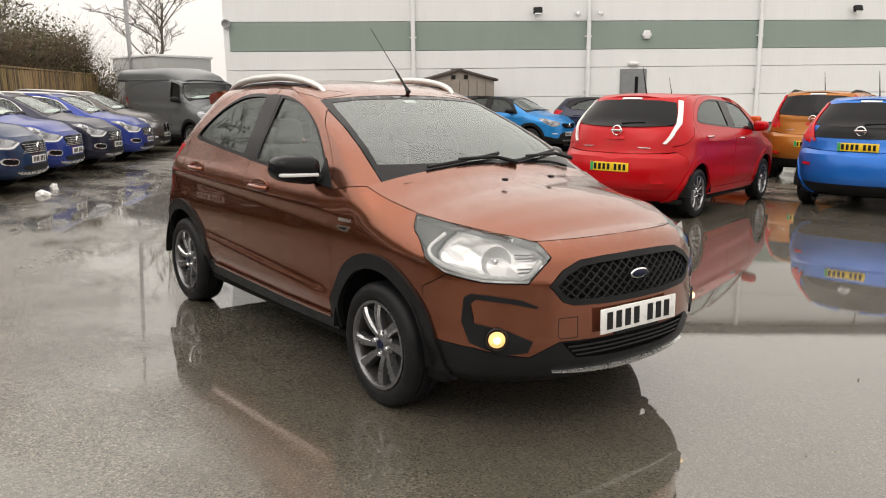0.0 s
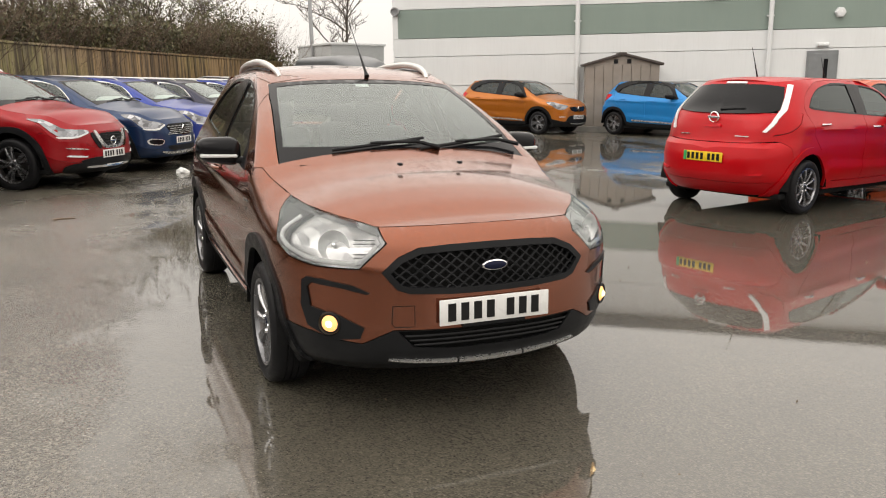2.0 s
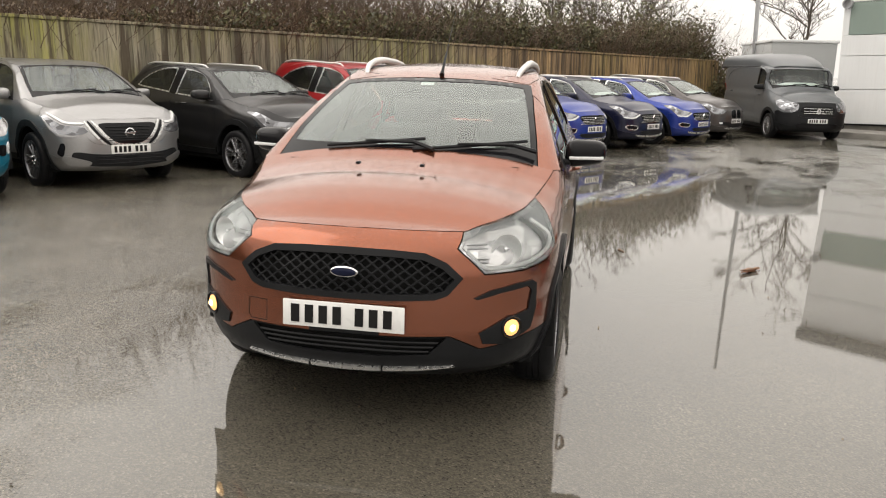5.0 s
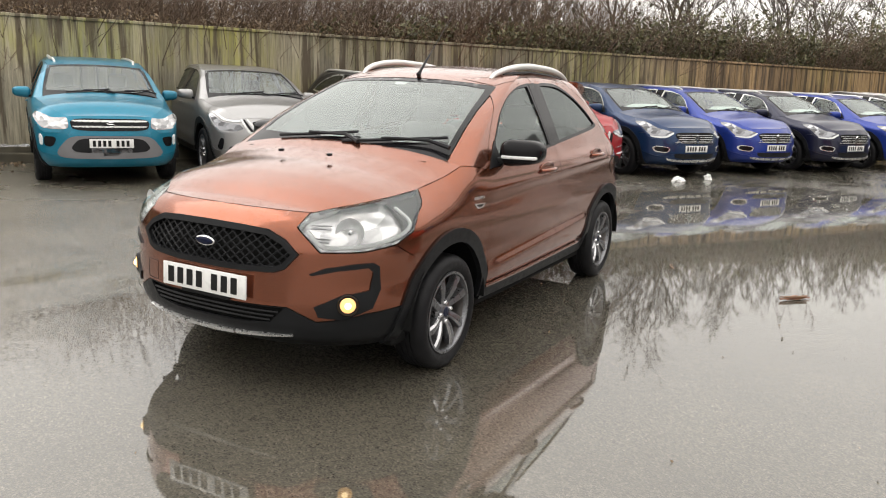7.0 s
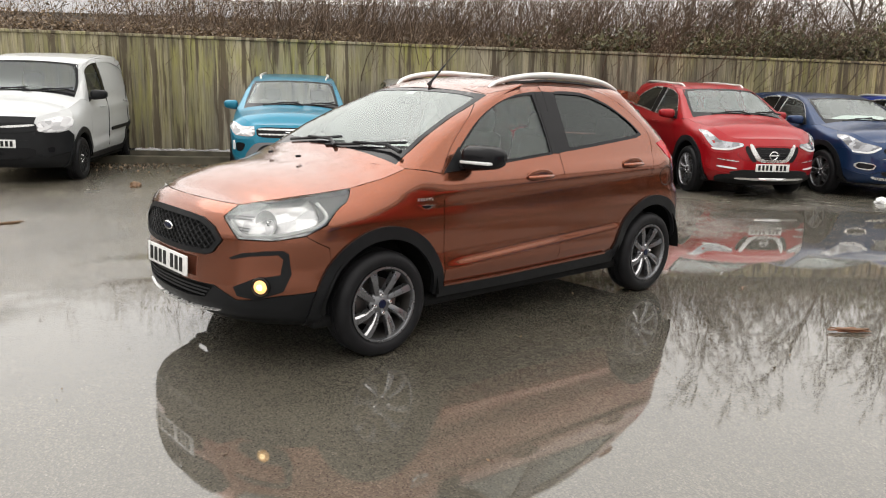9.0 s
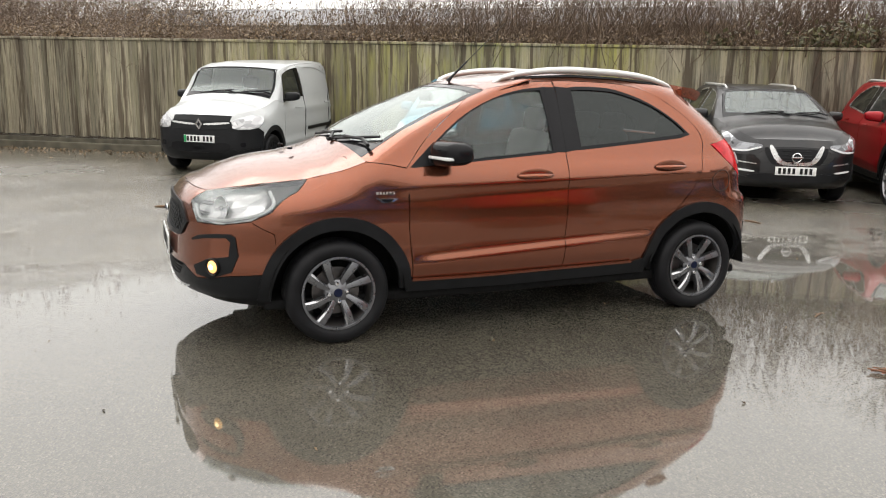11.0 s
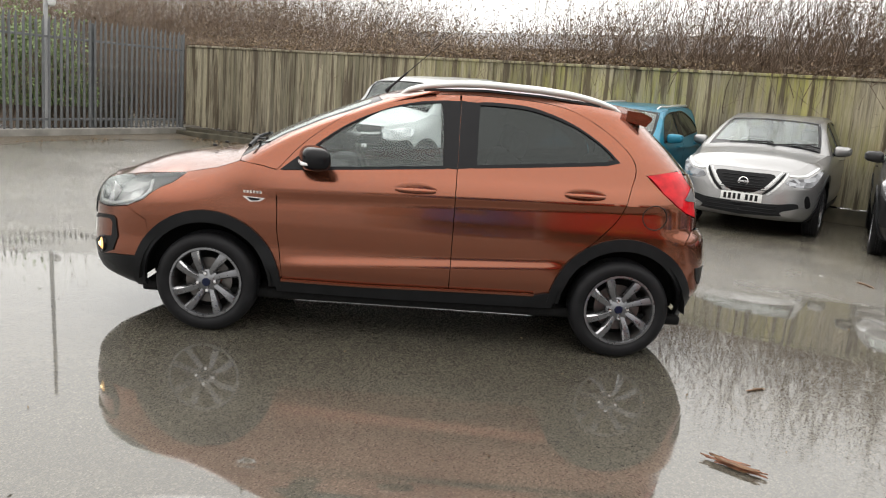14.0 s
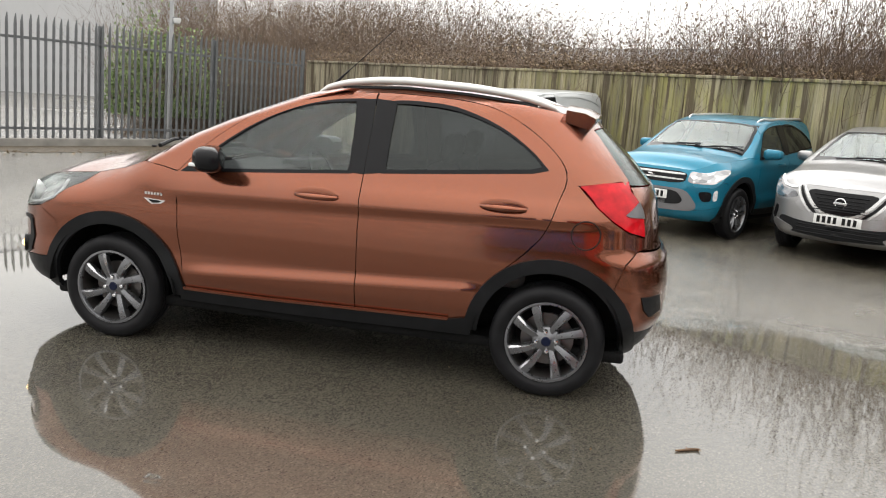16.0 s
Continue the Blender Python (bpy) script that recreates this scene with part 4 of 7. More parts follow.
def asphalt():
    """Worn wet asphalt: pale and dark chippings under a film of water that gathers into pools."""
    m, nt, b = material("wet_asphalt")
    v = coords(nt)
    big = noise_tex(nt, v, 0.20, 5.0, 0.62)
    mid = noise_tex(nt, v, 1.1, 6.0, 0.65)
    streaky = noise_tex(nt, coords(nt, (0.35, 1.6, 1)), 1.0, 5.0, 0.6)
    stone = nd(nt, "ShaderNodeTexVoronoi", Scale=125.0)
    nt.links.new(v, stone.inputs["Vector"])
    fine = nd(nt, "ShaderNodeTexVoronoi", Scale=300.0)
    nt.links.new(v, fine.inputs["Vector"])
    grit = ramp(nt, stone.outputs["Color"], [(0.0, (0.020, 0.0185, 0.015)), (0.45, (0.066, 0.061, 0.048)), (0.8, (0.122, 0.113, 0.092)), (0.94, (0.17, 0.160, 0.135)), (1.0, (0.27, 0.255, 0.225))])
    grit2 = ramp(nt, fine.outputs["Color"], [(0.0, (0.65, 0.65, 0.65)), (0.7, (1.0, 0.99, 0.97)), (1.0, (1.4, 1.37, 1.33))])
    col = mixc(nt, 1.0, grit, grit2, "MULTIPLY")
    col = mixc(nt, 1.0, col, ramp(nt, mid, [(0.3, (0.72, 0.70, 0.67)), (0.7, (1.22, 1.20, 1.16))]), "MULTIPLY")
    # how much water lies on it: noise, and the shallow pool that the middle of the yard holds
    geo = nt.nodes.new("ShaderNodeNewGeometry")
    mp = nt.nodes.new("ShaderNodeMapping")
    mp.inputs["Location"].default_value, mp.inputs["Scale"].default_value = (0.0, -3.2, 0), (0.80, 1, 0)
    nt.links.new(geo.outputs["Position"], mp.inputs["Vector"])
    far = nt.nodes.new("ShaderNodeVectorMath")
    far.operation = "LENGTH"
    nt.links.new(mp.outputs[0], far.inputs[0])
    pool = nd(nt, "ShaderNodeMapRange", From_Min=3.3, From_Max=5.3, To_Min=0.74, To_Max=0.335)
    nt.links.new(far.outputs["Value"], pool.inputs["Value"])
    pools = pool.outputs[0]
    for px, py, r0, r1, deep in ((-6.2, 1.6, 1.2, 4.0, 0.53), (-2.6, 0.1, 0.7, 2.0, 0.62), (-2.6, 5.4, 2.0, 5.0, 0.56), (-9.5, 8.0, 1.5, 5.0, 0.53)):
        mq = nt.nodes.new("ShaderNodeMapping")
        mq.inputs["Location"].default_value = (-px, -py, 0)
        nt.links.new(geo.outputs["Position"], mq.inputs["Vector"])
        ln = nt.nodes.new("ShaderNodeVectorMath")
        ln.operation = "LENGTH"
        nt.links.new(mq.outputs[0], ln.inputs[0])
        pr = nd(nt, "ShaderNodeMapRange", From_Min=r0, From_Max=r1, To_Min=deep, To_Max=0.335)
        nt.links.new(ln.outputs["Value"], pr.inputs["Value"])
        top = nt.nodes.new("ShaderNodeMath")
        top.operation = "MAXIMUM"
        nt.links.new(pools, top.inputs[0])
        nt.links.new(pr.outputs[0], top.inputs[1])
        pools = top.outputs[0]
    water = mixc(nt, 0.45, mixc(nt, 0.5, big, streaky), pools)
    water = mixc(nt, 0.22, water, mid)
    # the ground rises a little towards the fence and sheds its water
    sep = nt.nodes.new("ShaderNodeSeparateXYZ")
    nt.links.new(geo.outputs["Position"], sep.inputs[0])
    shed_ = nd(nt, "ShaderNodeMapRange", From_Min=-0.9, From_Max=-2.4, To_Min=0.0, To_Max=0.06)
    nt.links.new(sep.outputs["Y"], shed_.inputs["Value"])
    less = nt.nodes.new("ShaderNodeMath")
    less.operation = "SUBTRACT"
    nt.links.new(water, less.inputs[0])
    nt.links.new(shed_.outputs[0], less.inputs[1])
    water = less.outputs[0]
    # single stones stand out of the shallow rim of each pool
    water = mixc(nt, 0.10, water, stone.outputs["Distance"])
    wet = ramp(nt, water, [(0.455, 0.0), (0.480, 1.0)])
    col = mixc(nt, wet, mixc(nt, 1.0, col, (1.32, 1.31, 1.30), "MULTIPLY"), mixc(nt, 0.35, mixc(nt, 1.0, col, (0.98, 0.97, 0.93), "MULTIPLY"), (0.066, 0.061, 0.050)))
    nt.links.new(col, b.inputs["Base Color"])
    b.inputs["Roughness"].default_value = 0.6
    b.inputs["Coat Weight"].default_value = 1.0
    b.inputs["Specular IOR Level"].default_value = 0.15
    ior = nd(nt, "ShaderNodeMapRange", From_Min=0.50, From_Max=0.72, To_Min=1.88, To_Max=1.81)
    nt.links.new(pools, ior.inputs["Value"])
    nt.links.new(ior.outputs[0], b.inputs["Coat IOR"])
    # thin and deep water side by side: the mirror is broken by duller patches
    dull = ramp(nt, noise_tex(nt, coords(nt, (0.8, 1.3, 1)), 1.6, 5.0, 0.7), [(0.48, 0.006), (0.64, 0.03)])
    nt.links.new(mixc(nt, wet, ramp(nt, big, [(0.35, 0.30), (0.62, 0.15)]), dull), b.inputs["Coat Roughness"])
    bp = nd(nt, "ShaderNodeBump", Distance=0.005, Strength=0.45)
    nt.links.new(stone.outputs["Distance"], bp.inputs["Height"])
    nt.links.new(bp.outputs[0], b.inputs["Normal"])
    cp = nd(nt, "ShaderNodeBump", Distance=0.004)
    nt.links.new(ramp(nt, wet, [(0.0, 0.50), (1.0, 0.004)]), cp.inputs["Strength"])
    nt.links.new(stone.outputs["Distance"], cp.inputs["Height"])
    c2 = nd(nt, "ShaderNodeBump", Distance=0.01)
    calm = nd(nt, "ShaderNodeMapRange", From_Min=0.50, From_Max=0.70, To_Min=0.032, To_Max=0.010)
    nt.links.new(pools, calm.inputs["Value"])
    nt.links.new(calm.outputs[0], c2.inputs["Strength"])
    nt.links.new(noise_tex(nt, v, 7.0, 3.0), c2.inputs["Height"])
    nt.links.new(cp.outputs[0], c2.inputs["Normal"])
    nt.links.new(c2.outputs[0], b.inputs["Coat Normal"])
    return m


M["asphalt"] = asphalt()
xs = list(np.arange(-60, -30, 10.0)) + list(np.arange(-30, 20.1, 2.0)) + list(np.arange(30, 60.1, 10.0))
xs = [-1500, -400, -150] + xs + [120, 400, 1500]
ys = list(np.arange(-60, -20, 10.0)) + list(np.arange(-20, 20.1, 1.0)) + list(np.arange(30, 60.1, 10.0))
ys = [-1500, -400, -150] + ys + [150, 400, 1500]
gv = [(x, y, ground_z(x, y)) for x in xs for y in ys]
gf = [(i * len(ys) + j, (i + 1) * len(ys) + j, (i + 1) * len(ys) + j + 1, i * len(ys) + j + 1) for i in range(len(xs) - 1) for j in range(len(ys) - 1)]
ground = tagged(mesh_object("ground", gv, gf, M["asphalt"]), "wet dark asphalt car park with shallow puddles", "ground", kind="structure")


# ---- the warehouse ----
WALL = Matrix(((0.5225, -0.8526, 0, -0.8526 * WALL_U), (0.8526, 0.5225, 0, 0.5225 * WALL_U), (0, 0, 1, 0), (0, 0, 0, 1)))  # x along the wall, y into it


def cladding(name, col, streak=0.5):
    m, nt, b = material(name)
    v = coords(nt, (0.6, 0.6, 0.12))
    n = noise_tex(nt, v, 3.0, 6.0, 0.65)
    fine = noise_tex(nt, coords(nt, (4, 4, 0.3)), 4.0, 5.0)
    c = ramp(nt, n, [(0.3, tuple(k * (1 - 0.10 * streak) for k in col)), (0.7, col)])
    c = mixc(nt, ramp(nt, fine, [(0.5, 0.0), (0.75, 0.16 * streak)]), c, (0.35, 0.34, 0.30))
    nt.links.new(c, b.inputs["Base Color"])
    b.inputs["Roughness"].default_value = 0.4
    return m


M["wall_white"] = cladding("white_cladding", (0.75, 0.765, 0.765))
M["wall_green"] = cladding("grey_green_cladding", (0.23, 0.29, 0.255))
M["concrete"] = simple("stained_concrete", (0.22, 0.21, 0.19), 0.8, 0, 0.3, 3, 0.3, 40)
M["steel_dark"] = simple("dark_grey_steel", (0.10, 0.10, 0.105), 0.5, 0.3, 0.1)
M["pole_grey"] = simple("pale_grey_pole", (0.36, 0.365, 0.37), 0.5, 0.2, 0.1)
M["door_grey"] = simple("grey_door_paint", (0.20, 0.21, 0.215), 0.45, 0, 0.08)
M["shed"] = simple("beige_plastic_shed", (0.27, 0.235, 0.20), 0.6, 0, 0.12, 3)
M["shed_roof"] = simple("dark_brown_plastic", (0.055, 0.042, 0.036), 0.6, 0, 0.15, 5)
LEFT, WALL_END = -4.03, 44.0
FALL = math.degrees(math.atan(SLOPE * 0.8526))


def wall_ground(a, d):
    p = WALL @ Vector((a, d, 0))
    return ground_z(p.x, p.y)


warehouse = tagged(empty("warehouse", WALL), "long white clad warehouse with a grey-green band", "warehouse", kind="structure")
for z0, z1, col in ((0.08, 1.10, "wall_white"), (1.10, 2.07, "wall_white"), (2.07, 2.67, "wall_white"), (2.67, 3.61, "wall_green"), (3.61, 4.80, "wall_white"), (4.80, 5.95, "wall_white")):
    a0 = LEFT if col == "wall_green" else LEFT - 0.18
    ends = [a0, 1.95, 7.95, 14.1, 20.2, 26.3, 32.4, 38.5, WALL_END]
    for a, b in zip(ends[:-1], ends[1:]):
        box("wall_panel", ((a + b) / 2, 0.15, (z0 + z1) / 2), (b - a - 0.01, 0.3, z1 - z0 - 0.016), M[col], warehouse, 0.006)
box("wall_core", ((LEFT + WALL_END) / 2 - 0.1, 6.1, 3.05), (WALL_END - LEFT + 0.2, 11.6, 6.1), M["wall_white"], warehouse)
box("gutter_fascia", ((LEFT + WALL_END) / 2 - 0.1, 0.05, 6.15), (WALL_END - LEFT + 0.3, 0.5, 0.38), M["steel_dark"], warehouse, 0.02)
box("corner_trim", (LEFT - 0.09, 0.02, 3.14), (0.18, 0.06, 0.94), M["wall_white"], warehouse, 0.01)
box("plinth", ((LEFT + WALL_END) / 2, 0.14, -0.76), (WALL_END - LEFT, 0.24, 1.64), M["concrete"], warehouse, 0.02)
box("drip_trim", ((LEFT + WALL_END) / 2, -0.02, 0.075), (WALL_END - LEFT, 0.08, 0.05), M["plastic"], warehouse, 0.01)
tagged(box("kerb", (0, 0, 0), (WALL_END - LEFT + 4, 0.16, 0.24), M["concrete"], None, 0.02), "concrete kerb along the warehouse", "kerb", kind="structure").matrix_world = WALL @ pose((LEFT + WALL_END) / 2 - 2, -1.62, wall_ground((LEFT + WALL_END) / 2 - 2, -1.62) + 0.04, 0, FALL, 0)
bed = box("verge", (0, 0, 0), (WALL_END - LEFT + 4, 1.5, 0.12), M["concrete"], None, 0.02)
tagged(bed, "narrow paved verge beside the warehouse", "verge", kind="structure").matrix_world = WALL @ pose((LEFT + WALL_END) / 2 - 2, -0.76, wall_ground((LEFT + WALL_END) / 2 - 2, -0.76) + 0.09, 0, FALL, 0)
for a in (1.95, 7.95, 14.1, 20.2, 26.3):
    mesh_object("downpipe", *tube([(a, -0.10, wall_ground(a, 0) + 0.1), (a, -0.10, 6.0)], 0.075, 12), M["wall_white"], warehouse)
    for z in (1.3, 3.1, 4.9):
        box("pipe_bracket", (a, -0.05, z), (0.24, 0.09, 0.05), M["wall_white"], warehouse, 0.01)
door = tagged(empty("door_1", WALL @ pose(9.59, -0.02, -0.22)), "grey steel personnel door with a narrow window", "door", kind="structure")
box("door_frame", (0, 0.0, 1.11), (0.94, 0.08, 2.22), M["door_grey"], door, 0.01)
box("door_leaf", (0, -0.03, 1.08), (0.84, 0.06, 2.10), M["door_grey"], door, 0.01)
box("door_window", (0.10, -0.065, 1.60), (0.12, 0.012, 0.72), M["gloss_black"], door, 0.004)
mesh_object("door_handle", *tube([(-0.36, -0.06, 1.05), (-0.36, -0.12, 1.05), (-0.22, -0.12, 1.05)], 0.012, 8), M["chrome"], door)


def wall_lamp(a, z, kind):
    if kind == "flood":
        ob = tagged(empty("floodlight", WALL @ pose(a, -0.02, z)), "black wall-mounted floodlight on the warehouse", "floodlight")
        box("bracket", (0, -0.08, -0.02), (0.08, 0.18, 0.06), M["plastic"], ob, 0.01)
        box("lamp_body", (0, -0.22, 0.0), (0.30, 0.14, 0.22), M["plastic"], ob, 0.03, Euler((radians(-25), 0, 0)).to_matrix())
        box("lamp_lens", (0, -0.285, -0.045), (0.25, 0.012, 0.16), M["lamp_white"], ob, 0.005, Euler((radians(-25), 0, 0)).to_matrix())
    elif kind == "camera":
        ob = tagged(empty("security_camera", WALL @ pose(a, -0.02, z)), "white bullet security camera on the warehouse", "camera")
        box("bracket", (0, -0.06, 0.06), (0.07, 0.13, 0.07), M["lamp_white"], ob, 0.01)
        mesh_object("camera_body", *tube([(0, -0.10, 0.02), (0.02, -0.34, -0.06)], 0.055, 12), M["lamp_white"], ob)
    elif kind == "bell":
        ob = tagged(empty("alarm_box", WALL @ pose(a, -0.02, z)), "white hexagonal alarm box on the warehouse wall", "alarm")
        v, f = lathe([(0.0, -0.12), (0.13, -0.11), (0.165, -0.08), (0.175, 0.0)], 6)
        mesh_object("alarm_cover", v, f, M["lamp_white"], ob, sharp=20)
    elif kind == "strip":
        ob = tagged(empty("door_light", WALL @ pose(a, -0.02, z)), "small white bulkhead light over the door", "light")
        box("light_cover", (0, -0.06, 0), (0.36, 0.1, 0.10), M["lamp_white"], ob, 0.03)
        box("light_base", (0, -0.005, 0), (0.40, 0.02, 0.13), M["wall_white"], ob, 0.01)
    else:
        ob = tagged(empty("round_vent", WALL @ pose(a, -0.02, z)), "grey round vent outlet on the warehouse corner", "vent")
        v, f = lathe([(0.0, -0.04), (0.10, -0.04), (0.11, -0.15), (0.14, -0.15), (0.14, 0.0)], 20)
        mesh_object("vent_ring", v, f, M["pole_grey"], ob)


for a, z, kind in ((6.14, 3.93, "flood"), (17.55, 3.98, "flood"), (7.52, 3.84, "camera"), (8.30, 3.84, "camera"), (10.01, 3.14, "bell"), (9.57, 2.18, "strip"), (-4.10, 3.56, "vent")):
    wall_lamp(a, z, kind)

# the plastic garden shed against the wall
shed = tagged(empty("garden_shed", WALL @ pose(3.30, -1.0, wall_ground(3.30, -1.0) + 0.14)), "beige plastic garden shed with a dark gable roof", "shed")
for i in range(8):
    box("wall_board", (-0.98 + 0.28 * i, -0.60, 0.97), (0.272, 0.05, 1.94), M["shed"], shed, 0.015)
box("shed_body", (0, 0.14, 0.97), (2.24, 1.42, 1.94), M["shed"], shed, 0.02)
gv = [(-1.12, -0.62, 1.93), (1.12, -0.62, 1.93), (0, -0.62, 2.22), (-1.12, -0.5, 1.93), (1.12, -0.5, 1.93), (0, -0.5, 2.22)]
mesh_object("gable", gv, [(0, 1, 2), (5, 4, 3), (0, 3, 4, 1), (1, 4, 5, 2), (2, 5, 3, 0)], M["shed"], shed, smooth=False)
for s in (1, -1):
    box("roof_slope", (s * 0.61, 0.10, 2.09), (1.30, 1.62, 0.08), M["shed_roof"], shed, 0.015, Euler((0, radians(s * 15), 0)).to_matrix())
    box("gable_vent", (s * 0.2, -0.635, 2.03), (0.13, 0.02, 0.13), M["plastic"], shed, 0.005)
box("ridge_cap", (0, 0.1, 2.27), (0.22, 1.64, 0.07), M["shed_roof"], shed, 0.02)
for x in (-0.04, 0.04):
    box("door_pull", (x, -0.64, 1.05), (0.03, 0.03, 0.14), M["plastic"], shed, 0.008)


# ---- the timber fence ----
F0, F1 = Vector((6.2, -15.05, 0)), Vector((-25.5, 5.14, 0))
FDIR = (F1 - F0).normalized()
FLEN = (F1 - F0).length
FANG = math.degrees(math.atan2(FDIR.y, FDIR.x))


def fence_wood():
    m, nt, b = material("weathered_fence_boards")
    oi = nt.nodes.new("ShaderNodeObjectInfo")
    geo = nt.nodes.new("ShaderNodeNewGeometry")

    def world(scale):
        mp = nt.nodes.new("ShaderNodeMapping")
        mp.inputs["Scale"].default_value = scale
        nt.links.new(geo.outputs["Position"], mp.inputs["Vector"])
        return mp.outputs[0]

    grain = noise_tex(nt, world((22, 22, 1.1)), 2.0, 6.0, 0.7)
    base = ramp(nt, grain, [(0.22, (0.080, 0.073, 0.058)), (0.75, (0.395, 0.372, 0.300))])
    tone = ramp(nt, oi.outputs["Random"], [(0.0, (0.55, 0.53, 0.48)), (0.45, (0.95, 0.92, 0.86)), (1.0, (1.35, 1.30, 1.18))])
    c = mixc(nt, 1.0, base, tone, "MULTIPLY")
    alg = ramp(nt, noise_tex(nt, world((0.28, 0.28, 0.35)), 1.0, 3.0, 0.55), [(0.40, 0.0), (0.58, 0.9)])
    sepx = nt.nodes.new("ShaderNodeSeparateXYZ")
    nt.links.new(geo.outputs["Position"], sepx.inputs[0])
    along = nd(nt, "ShaderNodeMapRange", From_Min=-25.5, From_Max=6.2)
    nt.links.new(sepx.outputs["X"], along.inputs["Value"])
    alg = mixc(nt, 1.0, alg, ramp(nt, along.outputs[0], [(0.30, 0.35), (0.45, 1.0), (0.72, 1.0), (0.85, 0.12)]), "MULTIPLY")
    c = mixc(nt, ramp(nt, along.outputs[0], [(0.30, 0.75), (0.46, 0.0)]), c, mixc(nt, 1.0, c, (1.0, 0.66, 0.34), "MULTIPLY"))
    fleck = ramp(nt, noise_tex(nt, world((9, 9, 0.9)), 1.5, 4.0, 0.6), [(0.35, 0.15), (0.65, 1.0)])
    c = mixc(nt, mixc(nt, 1.0, alg, fleck, "MULTIPLY"), c, (0.33, 0.325, 0.075))
    wet = ramp(nt, noise_tex(nt, world((6, 6, 0.35)), 1.3, 4.0, 0.65), [(0.50, 0.0), (0.58, 0.85)])
    c = mixc(nt, wet, c, (0.060, 0.042, 0.024))
    big = ramp(nt, noise_tex(nt, world((0.7, 0.7, 0.15)), 1.0, 2.0, 0.5), [(0.35, (0.75, 0.72, 0.68)), (0.65, (1.15, 1.13, 1.1))])
    c = mixc(nt, 1.0, c, big, "MULTIPLY")
    nt.links.new(c, b.inputs["Base Color"])
    b.inputs["Roughness"].default_value = 0.65
    bump(nt, b, grain, 0.4, 0.006)
    return m


M["fence"] = fence_wood()
M["foot"] = simple("mossy_soiled_concrete", (0.085, 0.075, 0.052), 0.85, 0, 0.45, 4, 0.4, 40)
M["steel"] = simple("galvanised_steel", (0.135, 0.14, 0.145), 0.5, 0.4, 0.2, 5)
fence = tagged(empty("timber_fence", Matrix.Translation(F0) @ pose(0, 0, 0, 0, 0, FANG)), "tall weathered timber board fence stained green with algae", "fence", kind="structure")


def board_mesh(k):
    rnd = random.Random(k)
    bm = bmesh.new()
    add_box(bm, 0, 0, 0, 0.118, 0.020, 1.96, 0.003, None, 1)
    for v in bm.verts:
        v.co.x += 0.004 * math.sin(v.co.z * 1.5 + k)
    me = bpy.data.meshes.new("board")
    bm.to_mesh(me)
    bm.free()
    me.materials.append(M["fence"])
    return me


def fence_base(s):
    p = F0 + FDIR * s
    return ground_z(p.x, p.y)


BOARDS = [board_mesh(k) for k in range(6)]
rnd = random.Random(4)
nb = int(FLEN / 0.1025)
far_v, far_f = [], []
for i in range(nb):
    s = (i + 0.5) * FLEN / nb
    z = 0.25 + 0.98 + fence_base(s)
    me = BOARDS[rnd.randrange(6)]
    m = pose(s, 0.006 * (1 if i % 2 else -1) + 0.003 * rnd.uniform(-1, 1), z + rnd.uniform(-0.02, 0.012), rnd.uniform(-0.4, 0.4), rnd.uniform(-0.5, 0.5), rnd.uniform(-1.5, 1.5))
    if i < 298:
        ob = new("board", me)
        ob.parent = fence
        ob.matrix_local = m
    else:
        o = len(far_v)
        far_v += [m @ v.co for v in me.vertices]
        far_f += [tuple(o + k for k in p.vertices) for p in me.polygons]
if far_v:
    tagged(mesh_object("far_boards", far_v, far_f, M["fence"], fence, smooth=False), kind="stuff")
FTILT = Euler((0, math.atan(SLOPE * FDIR.y), 0)).to_matrix()
fmid = fence_base(FLEN / 2)
box("gravel_board", (FLEN / 2, 0.02, fmid + 0.08), (FLEN, 0.05, 0.30), M["foot"], fence, 0.01, FTILT)
box("capping_rail", (FLEN / 2, 0.0, fmid + 2.235), (FLEN, 0.085, 0.05), M["fence"], fence, 0.01, FTILT)
box("arris_rail", (FLEN / 2, 0.05, fmid + 1.5), (FLEN, 0.06, 0.08), M["fence"], fence, 0.01, FTILT)
tagged(box("fence_kerb", (0, 0, 0), (13.0, 0.14, 0.24), M["foot"], None, 0.02, FTILT), "low mossy concrete kerb at the foot of the fence", "kerb", kind="structure").matrix_world = Matrix.Translation(F0) @ pose(0, 0, 0, 0, 0, FANG) @ pose(6.5, -0.35, fence_base(6.5) + 0.01)

# ---- the steel palisade fence ----
PAL0, PALANG, PALLEN = Vector((6.25, -14.98, 0)), 62.7, 17.0
PDIR = Vector((math.cos(radians(PALANG)), math.sin(radians(PALANG)), 0))
pal = tagged(empty("palisade_fence", Matrix.Translation(PAL0) @ pose(0, 0, 0, 0, 0, PALANG)), "grey galvanised steel palisade fence on a low wall", "fence", kind="structure")
PTILT = Euler((0, math.atan(SLOPE * PDIR.y), 0)).to_matrix()


def pal_base(s):
    p = PAL0 + PDIR * s
    return ground_z(p.x, p.y)


